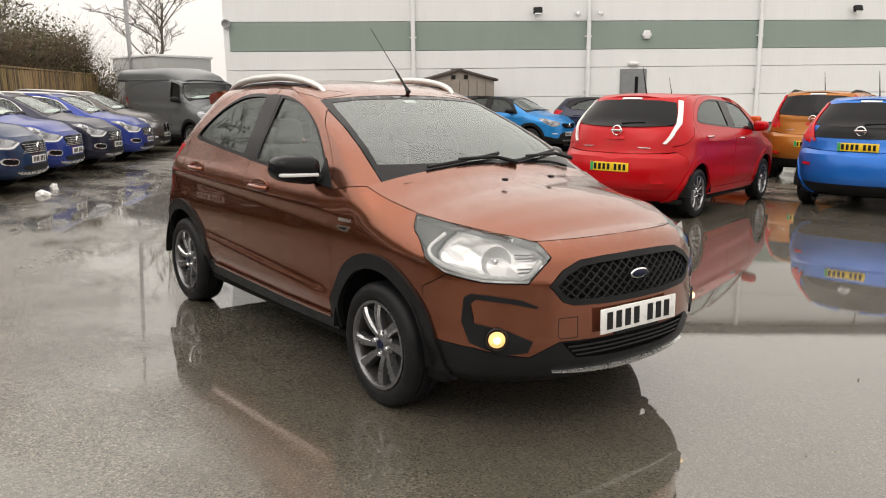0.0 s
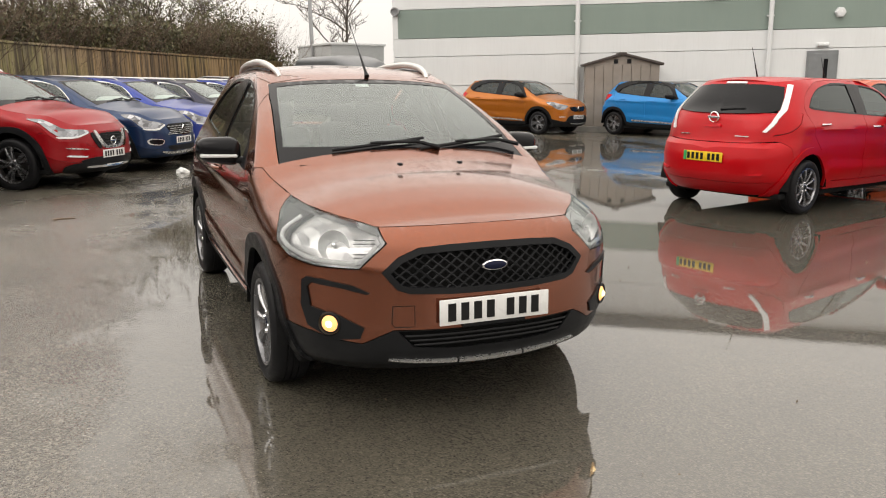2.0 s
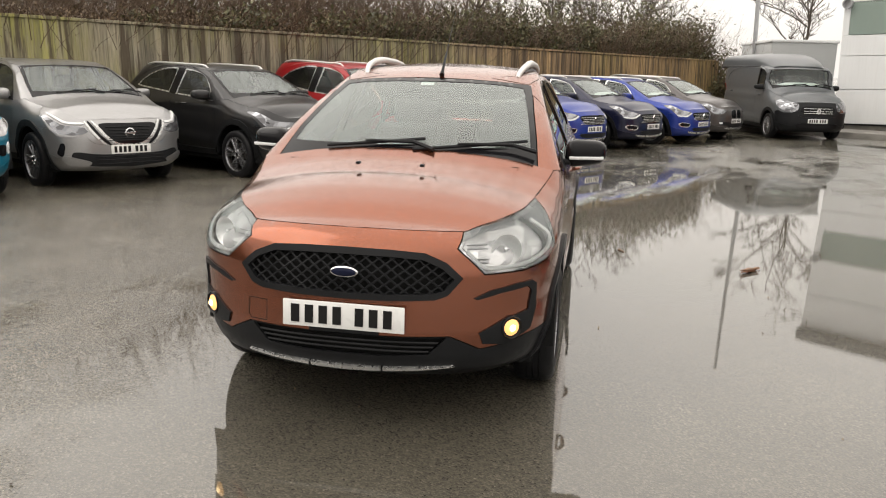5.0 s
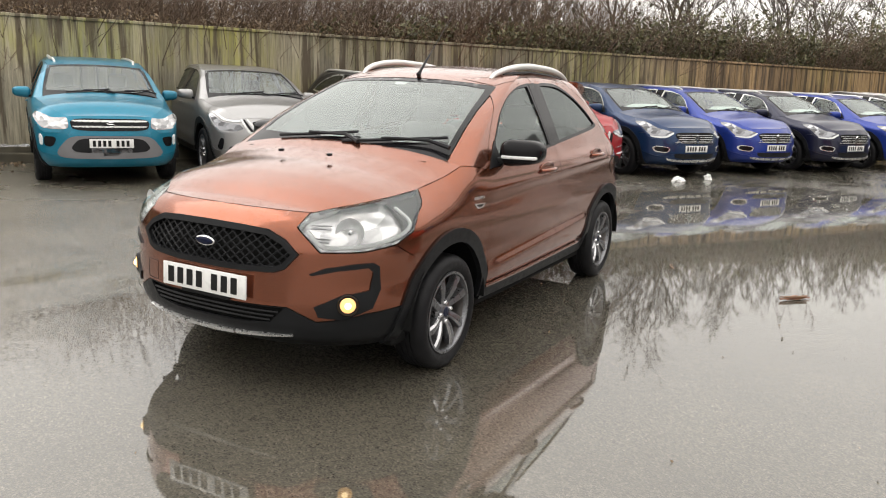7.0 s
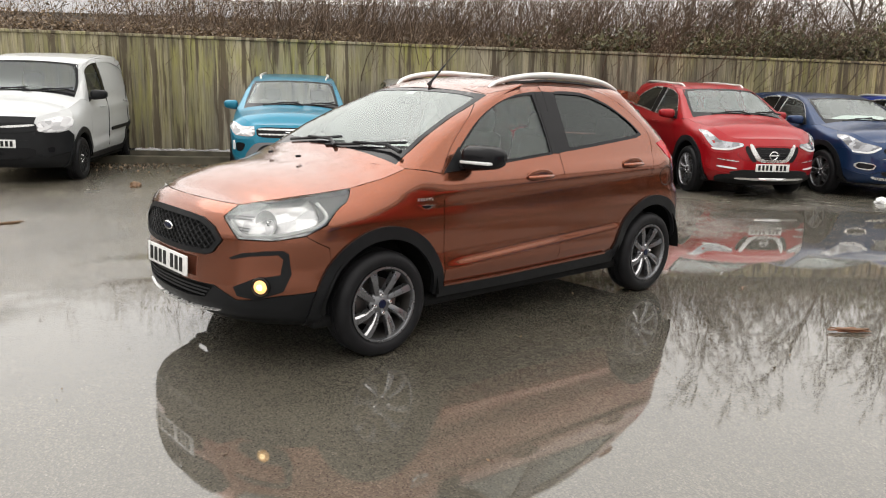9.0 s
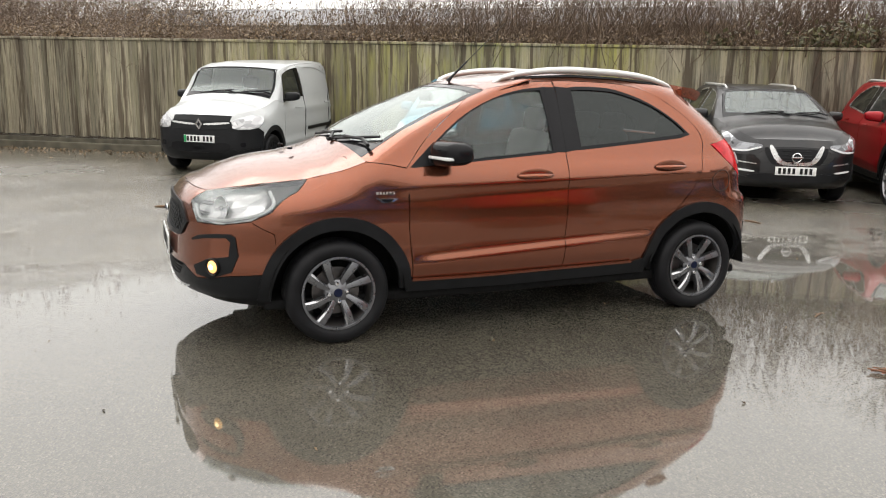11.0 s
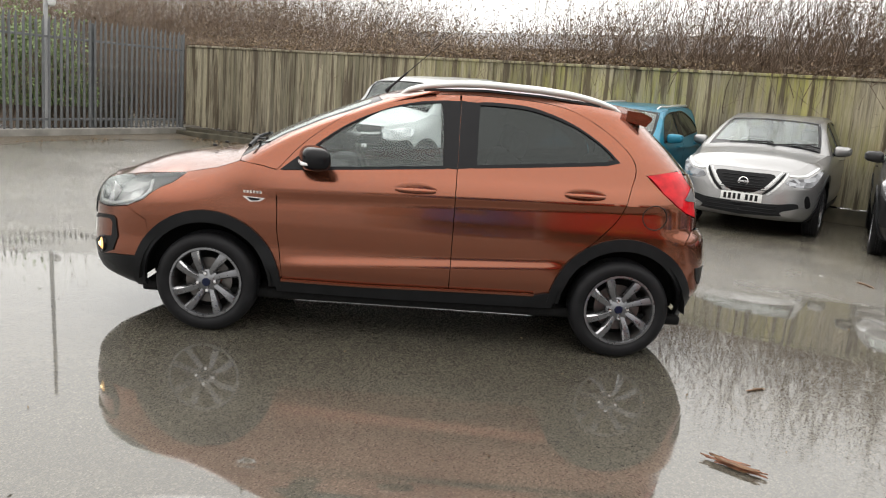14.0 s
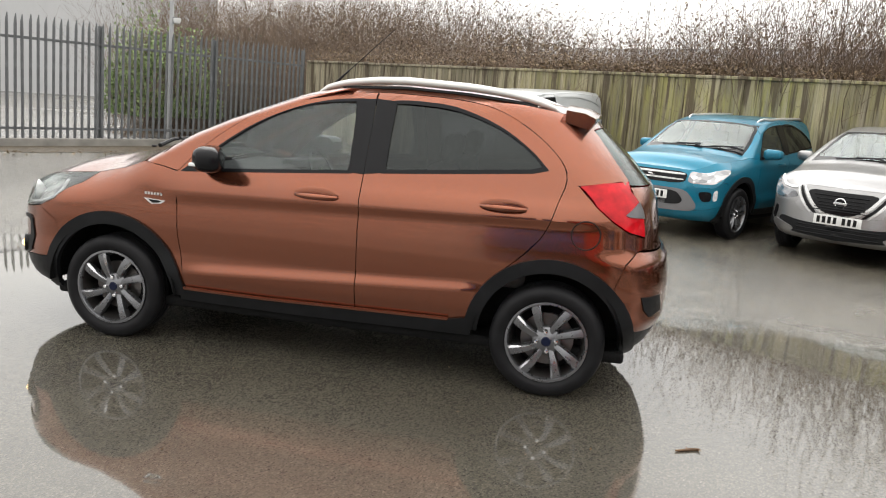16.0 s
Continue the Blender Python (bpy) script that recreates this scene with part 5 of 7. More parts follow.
box("base_wall", (PALLEN / 2, 0, pal_base(PALLEN / 2) + 0.06), (PALLEN, 0.22, 0.26), M["concrete"], pal, 0.02, PTILT)
pv = [(-0.030, -0.008, 0), (-0.010, 0.026, 0), (0.010, 0.026, 0), (0.030, -0.008, 0), (0.030, -0.012, 0), (0.010, 0.021, 0), (-0.010, 0.021, 0), (-0.030, -0.012, 0)]
n8 = len(pv)
rings = [[(x, y, 0.26) for x, y, _ in pv], [(x, y, 2.42) for x, y, _ in pv], [(x * 0.9, y, 2.50) for x, y, _ in pv], [(x * 0.15, y * 0.6 + 0.012, 2.63) for x, y, _ in pv]]
pvs = [q for r in rings for q in r]
pfs = [(i * n8 + k, i * n8 + (k + 1) % n8, (i + 1) * n8 + (k + 1) % n8, (i + 1) * n8 + k) for i in range(3) for k in range(n8)]
pale_me = bpy.data.meshes.new("pale")
pale_me.from_pydata(pvs, [], pfs)
pale_me.materials.append(M["steel"])
for i in range(int(PALLEN / 0.145)):
    ob = new("pale", pale_me)
    ob.parent = pal
    ob.matrix_local = pose(0.08 + 0.145 * i, 0.03, pal_base(0.08 + 0.145 * i) - 0.12 + rnd.uniform(-0.015, 0.015), 0, rnd.uniform(-0.4, 0.4), 0)
for z in (0.50, 2.20):
    box("rail", (PALLEN / 2, 0.0, pal_base(PALLEN / 2) + z - 0.12), (PALLEN, 0.045, 0.05), M["steel"], pal, 0.006, PTILT)
for i in range(7):
    box("post", (0.02 + 2.72 * i, -0.05, 1.18 + pal_base(0.02 + 2.72 * i)), (0.10, 0.06, 2.56), M["steel"], pal, 0.008)


# ---- hedge, brambles and bare trees behind the fences ----
M["bark"] = simple("grey_brown_bark", (0.085, 0.070, 0.055), 0.85, 0, 0.3, 12, 0.4, 60)
M["twig"] = simple("brown_twigs", (0.125, 0.085, 0.056), 0.8, 0, 0.4, 2)


def leaf_material(name, a, b):
    m, nt, bs = material(name)
    g = nt.nodes.new("ShaderNodeNewGeometry")
    nt.links.new(ramp(nt, g.outputs["Random Per Island"], [(0.0, a), (0.6, b), (1.0, tuple(k * 1.5 for k in b))]), bs.inputs["Base Color"])
    bs.inputs["Roughness"].default_value = 0.55
    return m


M["ivy"] = leaf_material("dull_ivy_leaves", (0.040, 0.042, 0.018), (0.105, 0.100, 0.042))
M["dead_leaf"] = leaf_material("dead_bramble_leaves", (0.07, 0.048, 0.028), (0.165, 0.115, 0.066))
M["pine"] = leaf_material("green_shrub_leaves", (0.10, 0.15, 0.055), (0.22, 0.29, 0.12))
FM = Matrix.Translation(F0) @ pose(0, 0, 0, 0, 0, FANG) @ Matrix.Diagonal((1, -1, 1, 1))  # y towards the yard
PM = Matrix.Translation(PAL0) @ pose(0, 0, 0, 0, 0, PALANG)


def twig(vs, fs, p, d, length, r, rng, segs=4, bend=0.35):
    """A thin bent three-sided shoot."""
    pts = [p.copy()]
    d = d.normalized()
    for i in range(segs):
        d = (d + Vector((rng.uniform(-1, 1), rng.uniform(-1, 1), rng.uniform(-0.6, 0.5))) * bend).normalized()
        pts.append(pts[-1] + d * (length / segs))
    o = len(vs)
    for i, q in enumerate(pts):
        rr = r * (1 - 0.8 * i / segs)
        for k in range(3):
            t = 2.094 * k
            vs.append((q.x + rr * math.cos(t), q.y + rr * math.sin(t), q.z + rr * 0.5 * math.cos(t + 1)))
    for i in range(segs):
        for k in range(3):
            k2 = (k + 1) % 3
            fs.append((o + 3 * i + k, o + 3 * i + k2, o + 3 * i + 3 + k2, o + 3 * i + 3 + k))
    return pts


def leaf(vs, fs, p, size, rng):
    a = Vector((rng.uniform(-1, 1), rng.uniform(-1, 1), rng.uniform(-1, 1))).normalized()
    b = a.cross(Vector((rng.uniform(-1, 1), rng.uniform(-1, 1), rng.uniform(-1, 1)))).normalized()
    o = len(vs)
    vs += [tuple(p - a * size), tuple(p + b * size * 0.55), tuple(p + a * size), tuple(p - b * size * 0.55)]
    fs.append((o, o + 1, o + 2, o + 3))


def thicket(name, label, m, x0, x1, y0, y1, zb, heights, count, seed, mat, thick=0.011, leaves=0, leaf_mat=None, leaf_size=0.05, lean=0.45, leaf_low=0.0):
    rng = random.Random(seed)
    vs, fs, lv, lf = [], [], [], []
    for i in range(count):
        x = rng.uniform(x0, x1)
        h = np.interp((x - x0) / (x1 - x0), np.linspace(0, 1, len(heights)), heights) * rng.uniform(0.45, 1.12)
        p = m @ Vector((x, rng.uniform(y0, y1), zb))
        p.z += ground_z(p.x, max(-20, p.y))
        d = Vector((rng.uniform(-lean, lean), rng.uniform(-lean, lean), 1))
        pts = twig(vs, fs, p, d, h * 1.12, thick * rng.uniform(0.45, 1.4), rng, 6, 0.24)
        for _ in range(5):
            q = pts[rng.randrange(2, 6)]
            sub = twig(vs, fs, q, Vector((rng.uniform(-1, 1), rng.uniform(-1, 1), rng.uniform(0.1, 1.2))), h * rng.uniform(0.18, 0.42), thick * 0.45, rng, 3, 0.4)
    for i in range(leaves):
        x = rng.uniform(x0, x1)
        h = np.interp((x - x0) / (x1 - x0), np.linspace(0, 1, len(heights)), heights)
        z = zb + leaf_low + abs(rng.gauss(0, 0.33)) * h
        lump = noise.noise(Vector((x * 0.9, z * 1.1, seed)))
        if lump < rng.uniform(-0.4, 0.25):
            continue
        q = m @ Vector((x, rng.uniform(y0, y1), z))
        q.z += ground_z(q.x, max(-20, q.y))
        leaf(lv, lf, q, leaf_size * rng.uniform(0.6, 1.4), rng)
    root = tagged(mesh_object(name, vs, fs, mat, smooth=False), label, "hedge", kind="stuff")
    if lv:
        mesh_object("leaves", lv, lf, leaf_mat, root, smooth=False)
    return root


thicket("ivy_hedge", "ivy and bramble matted along the top of the timber fence", FM, 0.0, 37.5, -0.9, -0.05, 2.14, [0.35, 0.4, 0.4, 0.35, 0.5, 0.75, 1.0, 1.3, 1.5], 3400, 11, M["twig"], 0.006, 80000, M["dead_leaf"], 0.030, 0.9)
thicket("evergreen_ivy", "dull green ivy on the fence top", FM, 16.0, 37.5, -1.6, -0.05, 2.08, [0.5, 0.9, 1.4, 1.9, 2.0], 1100, 12, M["twig"], 0.007, 110000, M["ivy"], 0.050, 0.9)
thicket("ivy_shrub", "dark ivy-covered shrub at the end of the timber fence", FM, 36.8, 39.6, -1.4, 0.3, 0.0, [2.6, 3.2, 2.9, 2.2], 420, 19, M["twig"], 0.010, 26000, M["ivy"], 0.050, 0.6, 0.1)
thicket("bramble_hedge", "dense brown leafless shrubs behind the timber fence", FM, 8.0, 27.0, -4.5, -0.7, 0.6, [2.5, 3.2, 3.6, 3.7, 3.4, 2.8], 7200, 13, M["twig"], 0.010, 42000, M["dead_leaf"], 0.030, 0.75, 1.0)
thicket("low_bramble_hedge", "low straggling brambles behind the timber fence", FM, -3.0, 9.0, -5.0, -0.7, 0.6, [2.4, 2.3, 2.0, 2.0, 2.2], 2000, 14, M["twig"], 0.008, 22000, M["dead_leaf"], 0.030, 0.8, 1.0)
thicket("far_shrubs", "tall brown leafless shrubs beyond the palisade corner", FM, -19.0, 4.0, -12.0, -4.0, 0.0, [5.2, 5.6, 5.4, 5.2, 5.0, 4.4, 3.2], 8000, 15, M["twig"], 0.012, 110000, M["dead_leaf"], 0.045, 0.7, 1.0)
thicket("evergreen_shrub", "loose green shrub behind the palisade fence", PM, 1.7, 4.1, -2.6, -1.0, 0.1, [1.6, 2.5, 2.6, 1.9], 220, 16, M["twig"], 0.008, 34000, M["pine"], 0.040, 0.5, 0.5)
thicket("verge_shrubs", "brown shrubs beyond the palisade fence", PM, 2.0, 34.0, -26.0, -20.0, 0.1, [2.9, 2.7, 2.5, 2.4, 2.4], 2600, 17, M["twig"], 0.013, 26000, M["dead_leaf"], 0.08, 0.5, 0.4)


thicket("tangled_shrubs", "dark tangled winter shrubs close behind the palisade fence", PM, -0.5, 1.4, -6.0, -2.2, 0.0, [2.8, 2.4, 2.0, 1.5], 1000, 18, M["bark"], 0.010, 9000, M["ivy"], 0.040, 0.6, 0.2)


def bare_tree(at, height, seed, label, spread=0.5, r0=0.09, ivy=0, thin=0.006, forks=(8, 5, 4, 3)):
    rng = random.Random(seed)
    root = tagged(empty("tree", Matrix.Translation(at)), label, "tree")
    tv, tf, bv, bf, lv, lf = [], [], [], [], [], []

    def grow(p, d, length, r, depth):
        pts, rad = [p.copy()], [r]
        n = 5 if depth < 2 else 3
        for i in range(n):
            d = (d + Vector((rng.uniform(-1, 1), rng.uniform(-1, 1), rng.uniform(-0.3, 0.7))) * (0.10 if depth == 0 else 0.20)).normalized()
            pts.append(pts[-1] + d * length / n)
            rad.append(r * (1 - 0.55 * (i + 1) / n))
        v, f = tube(pts, rad, 7 if depth == 0 else (5 if depth < 2 else 3), False)
        tgt = (tv, tf) if depth == 0 else (bv, bf)
        o = len(tgt[0])
        tgt[0].extend(v)
        tgt[1].extend(tuple(o + i for i in q) for q in f)
        if depth < 4:
            kids = forks[depth]
            for k in range(kids):
                t = rng.uniform(0.25 if depth else 0.28, 1.0)
                i = min(n - 1, int(t * n))
                q = pts[i].lerp(pts[i + 1], t * n - i)
                side = Vector((rng.uniform(-1, 1), rng.uniform(-1, 1), 0)).normalized()
                nd_ = (d * rng.uniform(0.5, 1.0) + side * spread * rng.uniform(0.6, 1.4)).normalized()
                grow(q, nd_, length * rng.uniform(0.38, 0.62), max(thin, rad[i] * 0.6), depth + 1)

    grow(Vector((0, 0, 0)), Vector((rng.uniform(-0.1, 0.1), rng.uniform(-0.1, 0.1), 1)), height * 0.75, r0, 0)
    mesh_object("trunk", tv, tf, M["bark"], root)
    crown = mesh_object("crown", bv, bf, M["bark"], root)
    if ivy:
        for i in range(ivy):
            leaf(lv, lf, Vector((rng.gauss(0, 0.22), rng.gauss(0, 0.22), rng.uniform(1.5, height * 0.5))), 0.06, rng)
        mesh_object("ivy", lv, lf, M["ivy"], root, smooth=False)
    return root


tr = random.Random(8)
for i in range(15):
    s = 19.5 + i * 1.42 + tr.uniform(-0.4, 0.4)
    p = FM @ Vector((s, -2.2 - tr.uniform(0, 2.5), 0.2))
    bare_tree(p, tr.uniform(4.6, 5.8), 30 + i, "slender bare tree behind the timber fence", 0.42, tr.uniform(0.05, 0.075), 250 if i % 3 == 0 else 0, 0.009)
for i in range(5):
    p = FM @ Vector((1.5 + i * 4.0, -5.5 - tr.uniform(0, 2.5), 0.0))
    bare_tree(p, tr.uniform(3.6, 4.4), 60 + i, "small bare bushy tree behind the fence", 0.7, 0.06)
for x, y, h in ((-30.7, 8.9, 6.4), (-31.3, 2.0, 5.4)):
    bare_tree(Vector((x, y, 0.3)), h, int(h * 10), "bare tree beside the warehouse corner", 0.75, 0.075, 0, 0.011, (11, 6, 5, 3))


# ---- poles, far buildings, trailer ----
def pole(name, at, h, label, r=0.07):
    ob = tagged(empty(name, Matrix.Translation(at)), label, "pole")
    mesh_object("shaft", *tube([(0, 0, 0), (0, 0, h)], [r, r * 0.7], 12), M["pole_grey"], ob)
    mesh_object("base_plate", *tube([(0, 0, 0), (0, 0, 0.03)], r * 2.2, 16), M["steel"], ob)
    return ob


pole("lamp_post", Vector((-25.6, 6.35, -0.2)), 9.5, "tall grey street lamp post behind the fence", 0.085)
cp = pole("camera_pole", Vector((8.15, -11.75, 0.35)), 6.0, "grey steel pole carrying a small security camera", 0.055)
v, f = lathe([(0.0, -0.07), (0.06, -0.05), (0.085, 0.0), (0.085, 0.06), (0.0, 0.07)], 16, "z", (-0.13, 0.0, 2.75))
mesh_object("camera_dome", v, f, M["lamp_white"], cp)
mesh_object("camera_arm", *tube([(0, 0, 2.82), (-0.13, 0, 2.82)], 0.02, 8), M["steel"], cp)

M["far_grey"] = cladding("far_grey_cladding", (0.46, 0.465, 0.47))
M["far_brown"] = cladding("far_brown_cladding", (0.16, 0.145, 0.13))
M["far_roof"] = simple("far_roof_sheet", (0.20, 0.20, 0.205), 0.6, 0, 0.1, 0.4)


def far_shed(name, at, ang, L, D, H, label, wall="far_grey"):
    ob = tagged(empty(name, pose(*at, 0, 0, ang)), label, "building")
    box("wall", (0, 0, H / 2), (L, D, H), M[wall], ob)
    gv = [(-L / 2 - 0.3, -D / 2 - 0.3, H), (L / 2 + 0.3, -D / 2 - 0.3, H), (L / 2 + 0.3, D / 2 + 0.3, H), (-L / 2 - 0.3, D / 2 + 0.3, H), (-L / 2 - 0.3, 0, H + D * 0.12), (L / 2 + 0.3, 0, H + D * 0.12)]
    mesh_object("roof", gv, [(0, 1, 5, 4), (2, 3, 4, 5), (0, 4, 3), (1, 2, 5), (0, 3, 2, 1)], M["far_roof"], ob, smooth=False)
    for i in range(5):
        box("roller_door", (-L / 2 + L * (i + 0.5) / 5, -D / 2 - 0.03, 2.2), (3.4, 0.08, 4.2), M["far_roof"], ob, 0.02)
    return ob


far_shed("far_warehouse", (41.0, -41.5, 0), 45, 30, 16, 8.5, "large pale grey industrial building beyond the palisade")
far_shed("far_building", (-17.0, -52.0, 0), 150, 44, 16, 6.2, "long low brown-grey building beyond the brambles", "far_brown")


M["facets"] = faceted("lamp_facets", (0.34, 0.34, 0.345), (0.93, 0.93, 0.93), 0.4, 0.24, 15.0)
M["lamp_smoke"] = simple("smoked_lamp_lining", (0.14, 0.14, 0.145), 0.35, 0.3, 0.2, 20)


# ---- the bronze car in the middle ----
def hero():
    car = tagged(empty("bronze_hatchback", standing(0, 0)), "bronze metallic crossover hatchback wet with rain on the asphalt", "car")
    W = warp_fn(None)
    mats = {"paint": M["bronze"], "roof": M["bronze"], "cladding": M["plastic"]}
    made = shell(car, W, True, mats)
    arch_liners(car, W)
    cabin(car, W, M["seat"])
    for x, y in ((1.245, 0.745), (1.245, -0.745), (-1.245, 0.745), (-1.245, -0.745)):
        add_wheel(car, x, y, 0.301, "hero", 0, 48 if y > 0 else 20 + 9 * x)
    rails(car, W, M["rail"])
    mirror(car, W, M["gloss_black"])
    # grille: surround, backing and woven bars
    surround = both(GRILLE)
    face_panel(car, W, "grille_surround", surround, M["plastic"], 0.010, 0.03, 0.03, holes=[shrink(surround, 0.026)])
    face_panel(car, W, "grille_backing", surround, M["liner"], -0.03, 0.0, 0.08)
    inner = shrink(surround, 0.018)
    vs, fs = [], []
    rows = np.arange(0.598, 0.79, 0.021)
    for i, z in enumerate(rows):
        for ph in (0, 1):
            line = []
            for y in np.arange(-0.48, 0.481, 0.007):
                zz = z + 0.0100 * math.cos((y / 0.056 + (0.5 if (i + ph) % 2 else 0.0) + ph * 0.5) * 2 * math.pi) * (1 if ph == 0 else -1) * 0.9
                q = fl(y, zz)
                if inside(inner, np.array([q]))[0]:
                    line.append(tuple(LOW.out(np.array([q[0]]), np.array([q[1]]), -0.004)[0]))
            if len(line) > 4 and ph == 0:
                t = tube(line, 0.0048, 6)
                vs, fs = merge((vs, fs), t)
    mesh_object("grille_mesh", vs, fs, M["plastic"], car)
    face_panel(car, W, "lower_grille_backing", both([(LOW_GRILLE[0][0], 0.452)] + [(a * 1.1, z + (0.02 if z > 0.4 else -0.05)) for a, z in LOW_GRILLE[1:-1]] + [(0.0, 0.30)]), M["liner"], -0.03, 0.0, 0.08)
    for z in (0.372, 0.392, 0.412):
        line = [tuple(LOW.out(np.array([fl(y, z)[0]]), np.array([z]), -0.006)[0]) for y in np.linspace(-0.40 + (0.412 - z), 0.40 - (0.412 - z), 26)]
        mesh_object("grille_slat", *tube(line, 0.005, 6), M["plastic"], car)
    # badge
    bm = bmesh.new()
    bmesh.ops.create_uvsphere(bm, u_segments=28, v_segments=12, radius=1)
    bmesh.ops.scale(bm, vec=(0.010, 0.060, 0.024), verts=bm.verts)
    bmesh.ops.translate(bm, vec=(2.105, 0, 0.700), verts=bm.verts)
    badge = part("front_badge", bm, M["chrome"], car, "chrome-rimmed dark blue oval badge")
    bm = bmesh.new()
    bmesh.ops.create_uvsphere(bm, u_segments=28, v_segments=12, radius=1)
    bmesh.ops.scale(bm, vec=(0.010, 0.054, 0.0195), verts=bm.verts)
    bmesh.ops.translate(bm, vec=(2.108, 0, 0.700), verts=bm.verts)
    part("badge_face", bm, M["badge_blue"], badge)
    plate(car, (2.118, 0, 0.515), 0, tilt=-2)
    box("plate_holder", (2.105, 0, 0.452), (0.02, 0.30, 0.022), M["plastic"], car, 0.004)
    # skid strip
    for lo_, hi_ in ((-0.46, -0.165), (-0.155, 0.155), (0.165, 0.46)):
        ys_ = np.linspace(lo_, hi_, 10)
        out_ = [fl(y, 0.296 + 0.05 * abs(y) ** 1.5) for y in ys_] + [fl(y, 0.296 + 0.05 * abs(y) ** 1.5 - 0.014 * (1 - (abs(y) / 0.48) ** 3)) for y in ys_[::-1]]
        face_panel(car, W, "skid_strip", out_, M["satin"], 0.014, 0.016, 0.03)
    tow = [fl(y, z) for y, z in [(-0.36, 0.545), (-0.45, 0.545), (-0.455, 0.47), (-0.44, 0.455), (-0.36, 0.455)]]
    mesh_object("tow_cover_seam", *tube([tuple(LOW.out(np.array([a]), np.array([z]), -0.001)[0]) for a, z in refine(tow, 0.03) + tow[:1]], 0.0025, 5), M["plate_ink"], car)
    # fog lamp surrounds
    c = [(0.535, 0.600), (0.60, 0.630), (0.70, 0.648), (0.757, 0.652), (0.772, 0.635), (0.774, 0.53), (0.755, 0.44), (0.66, 0.392), (0.575, 0.405), (0.56, 0.452), (0.655, 0.503), (0.746, 0.525), (0.756, 0.608), (0.742, 0.630), (0.64, 0.617), (0.55, 0.594)]
    face_panel(car, W, "fog_lamp_surround", [fl(*p) for p in c], M["plastic"], 0.007, 0.02, 0.03, twin=True)
    for s in (1, -1):
        p = LOW.out(np.array([fl(0.683, 0.462)[0]]), np.array([0.462]), 0.006)[0]
        d = Vector((0.80, s * 0.60, 0)).normalized()
        R = Matrix.Translation((p[0], s * p[1], p[2])) @ d.to_track_quat("Z", "Y").to_matrix().to_4x4()
        v, f = lathe([(0.0, 0.016), (0.022, 0.013), (0.036, 0.004)], 24, "z")
        lampb = mesh_object("fog_lamp", [R @ Vector(q) for q in v], f, fog_glow, car, "lit amber-white fog lamp")
        v, f = lathe([(0.0, 0.024), (0.010, 0.021), (0.016, 0.013)], 20, "z")
        mesh_object("fog_bulb", [R @ Vector(q) for q in v], f, fog_hot, lampb)
        v, f = lathe([(0.036, 0.003), (0.042, 0.004), (0.047, 0.010), (0.051, 0.006), (0.055, -0.03)], 24, "z")
        mesh_object("fog_ring", [R @ Vector(q) for q in v], f, M["gloss_black"], lampb)
    # headlights
    for mir in (False, True):
        vs, fs = panel(LOW, LAMP, 0.035, (), 0.003, 0.05, 0.001, mir)
        lens = mesh_object("headlight", vs, fs, M["clear_lens"], car, "clear headlight with a bright reflector", 32)
        vs, fs = panel(LOW, shrink(LAMP, 0.004), 0.035, (), 0.0, -0.043, -0.045, mir)
        mesh_object("lamp_housing", vs, fs, M["facets"], lens)
        wedge = [sl(1.70, 0.737), sl(1.61, 0.785), sl(1.525, 0.855)] + shut_line(LAMP_REAR, sl(1.66, 0.88)[0], 8, 0.012) + [sl(1.635, 0.83), sl(1.655, 0.78)]
        vs, fs = panel(LOW, wedge, 0.04, (), 0.0, 0.02, -0.020, mir)
        mesh_object("lamp_wedge", vs, fs, M["lamp_smoke"], lens, "smoked grey outer corner of the headlight")
        s = -1 if mir else 1
        for yy, zz, rr in ((0.675, 0.795, 0.066),):
            p = LOW.out(np.array([fl(yy, zz)[0]]), np.array([zz]), -0.022)[0]
            R = Matrix.Translation((p[0], s * p[1], p[2])) @ Vector((0.90, s * 0.42, 0.06)).to_track_quat("Z", "Y").to_matrix().to_4x4()
            v, f = lathe([(rr * 0.16, -0.046), (rr * 0.45, -0.036), (rr * 0.75, -0.020), (rr * 0.95, -0.006), (rr, -0.004)], 30, "z")
            mesh_object("reflector_bowl", [R @ Vector(q) for q in v], f, M["reflector"], lens)
            v, f = lathe([(0.0, -0.010), (rr * 0.15, -0.014), (rr * 0.17, -0.046)], 14, "z")
            mesh_object("bulb", [R @ Vector(q) for q in v], f, M["chrome"], lens)
        for zz in (0.745, 0.760, 0.815, 0.830):
            rib = [LOW.out(np.array([fl(y_, zz)[0]]), np.array([zz]), -0.036)[0] for y_ in np.linspace(0.505, 0.60, 6)]
            mesh_object("lamp_rib", *tube([(q[0], s * q[1], q[2]) for q in rib], 0.003, 5), M["lamp_smoke"], lens)
        trim = [LOW.out(np.array([a]), np.array([z]), -0.012)[0] for a, z in refine(shrink(LAMP, 0.018), 0.03)]
        trim = [(q[0], s * q[1], q[2]) for q in trim]
        mesh_object("lamp_trim", *tube(trim + trim[:1], 0.002, 6), M["lamp_smoke"], lens)
        bar = [LOW.out(np.array([q[0]]), np.array([q[1]]), -0.016)[0] for q in [sl(1.62, 0.885), sl(1.60, 0.82), sl(1.68, 0.765), sl(1.82, 0.730), fl(0.66, 0.722), fl(0.575, 0.725), fl(0.50, 0.795)]]
        bar = spline([(q[0], s * q[1], q[2]) for q in bar], 4)
        mesh_object("daytime_lamp", *tube(bar, 0.010, 8), M["lamp_white"], lens)
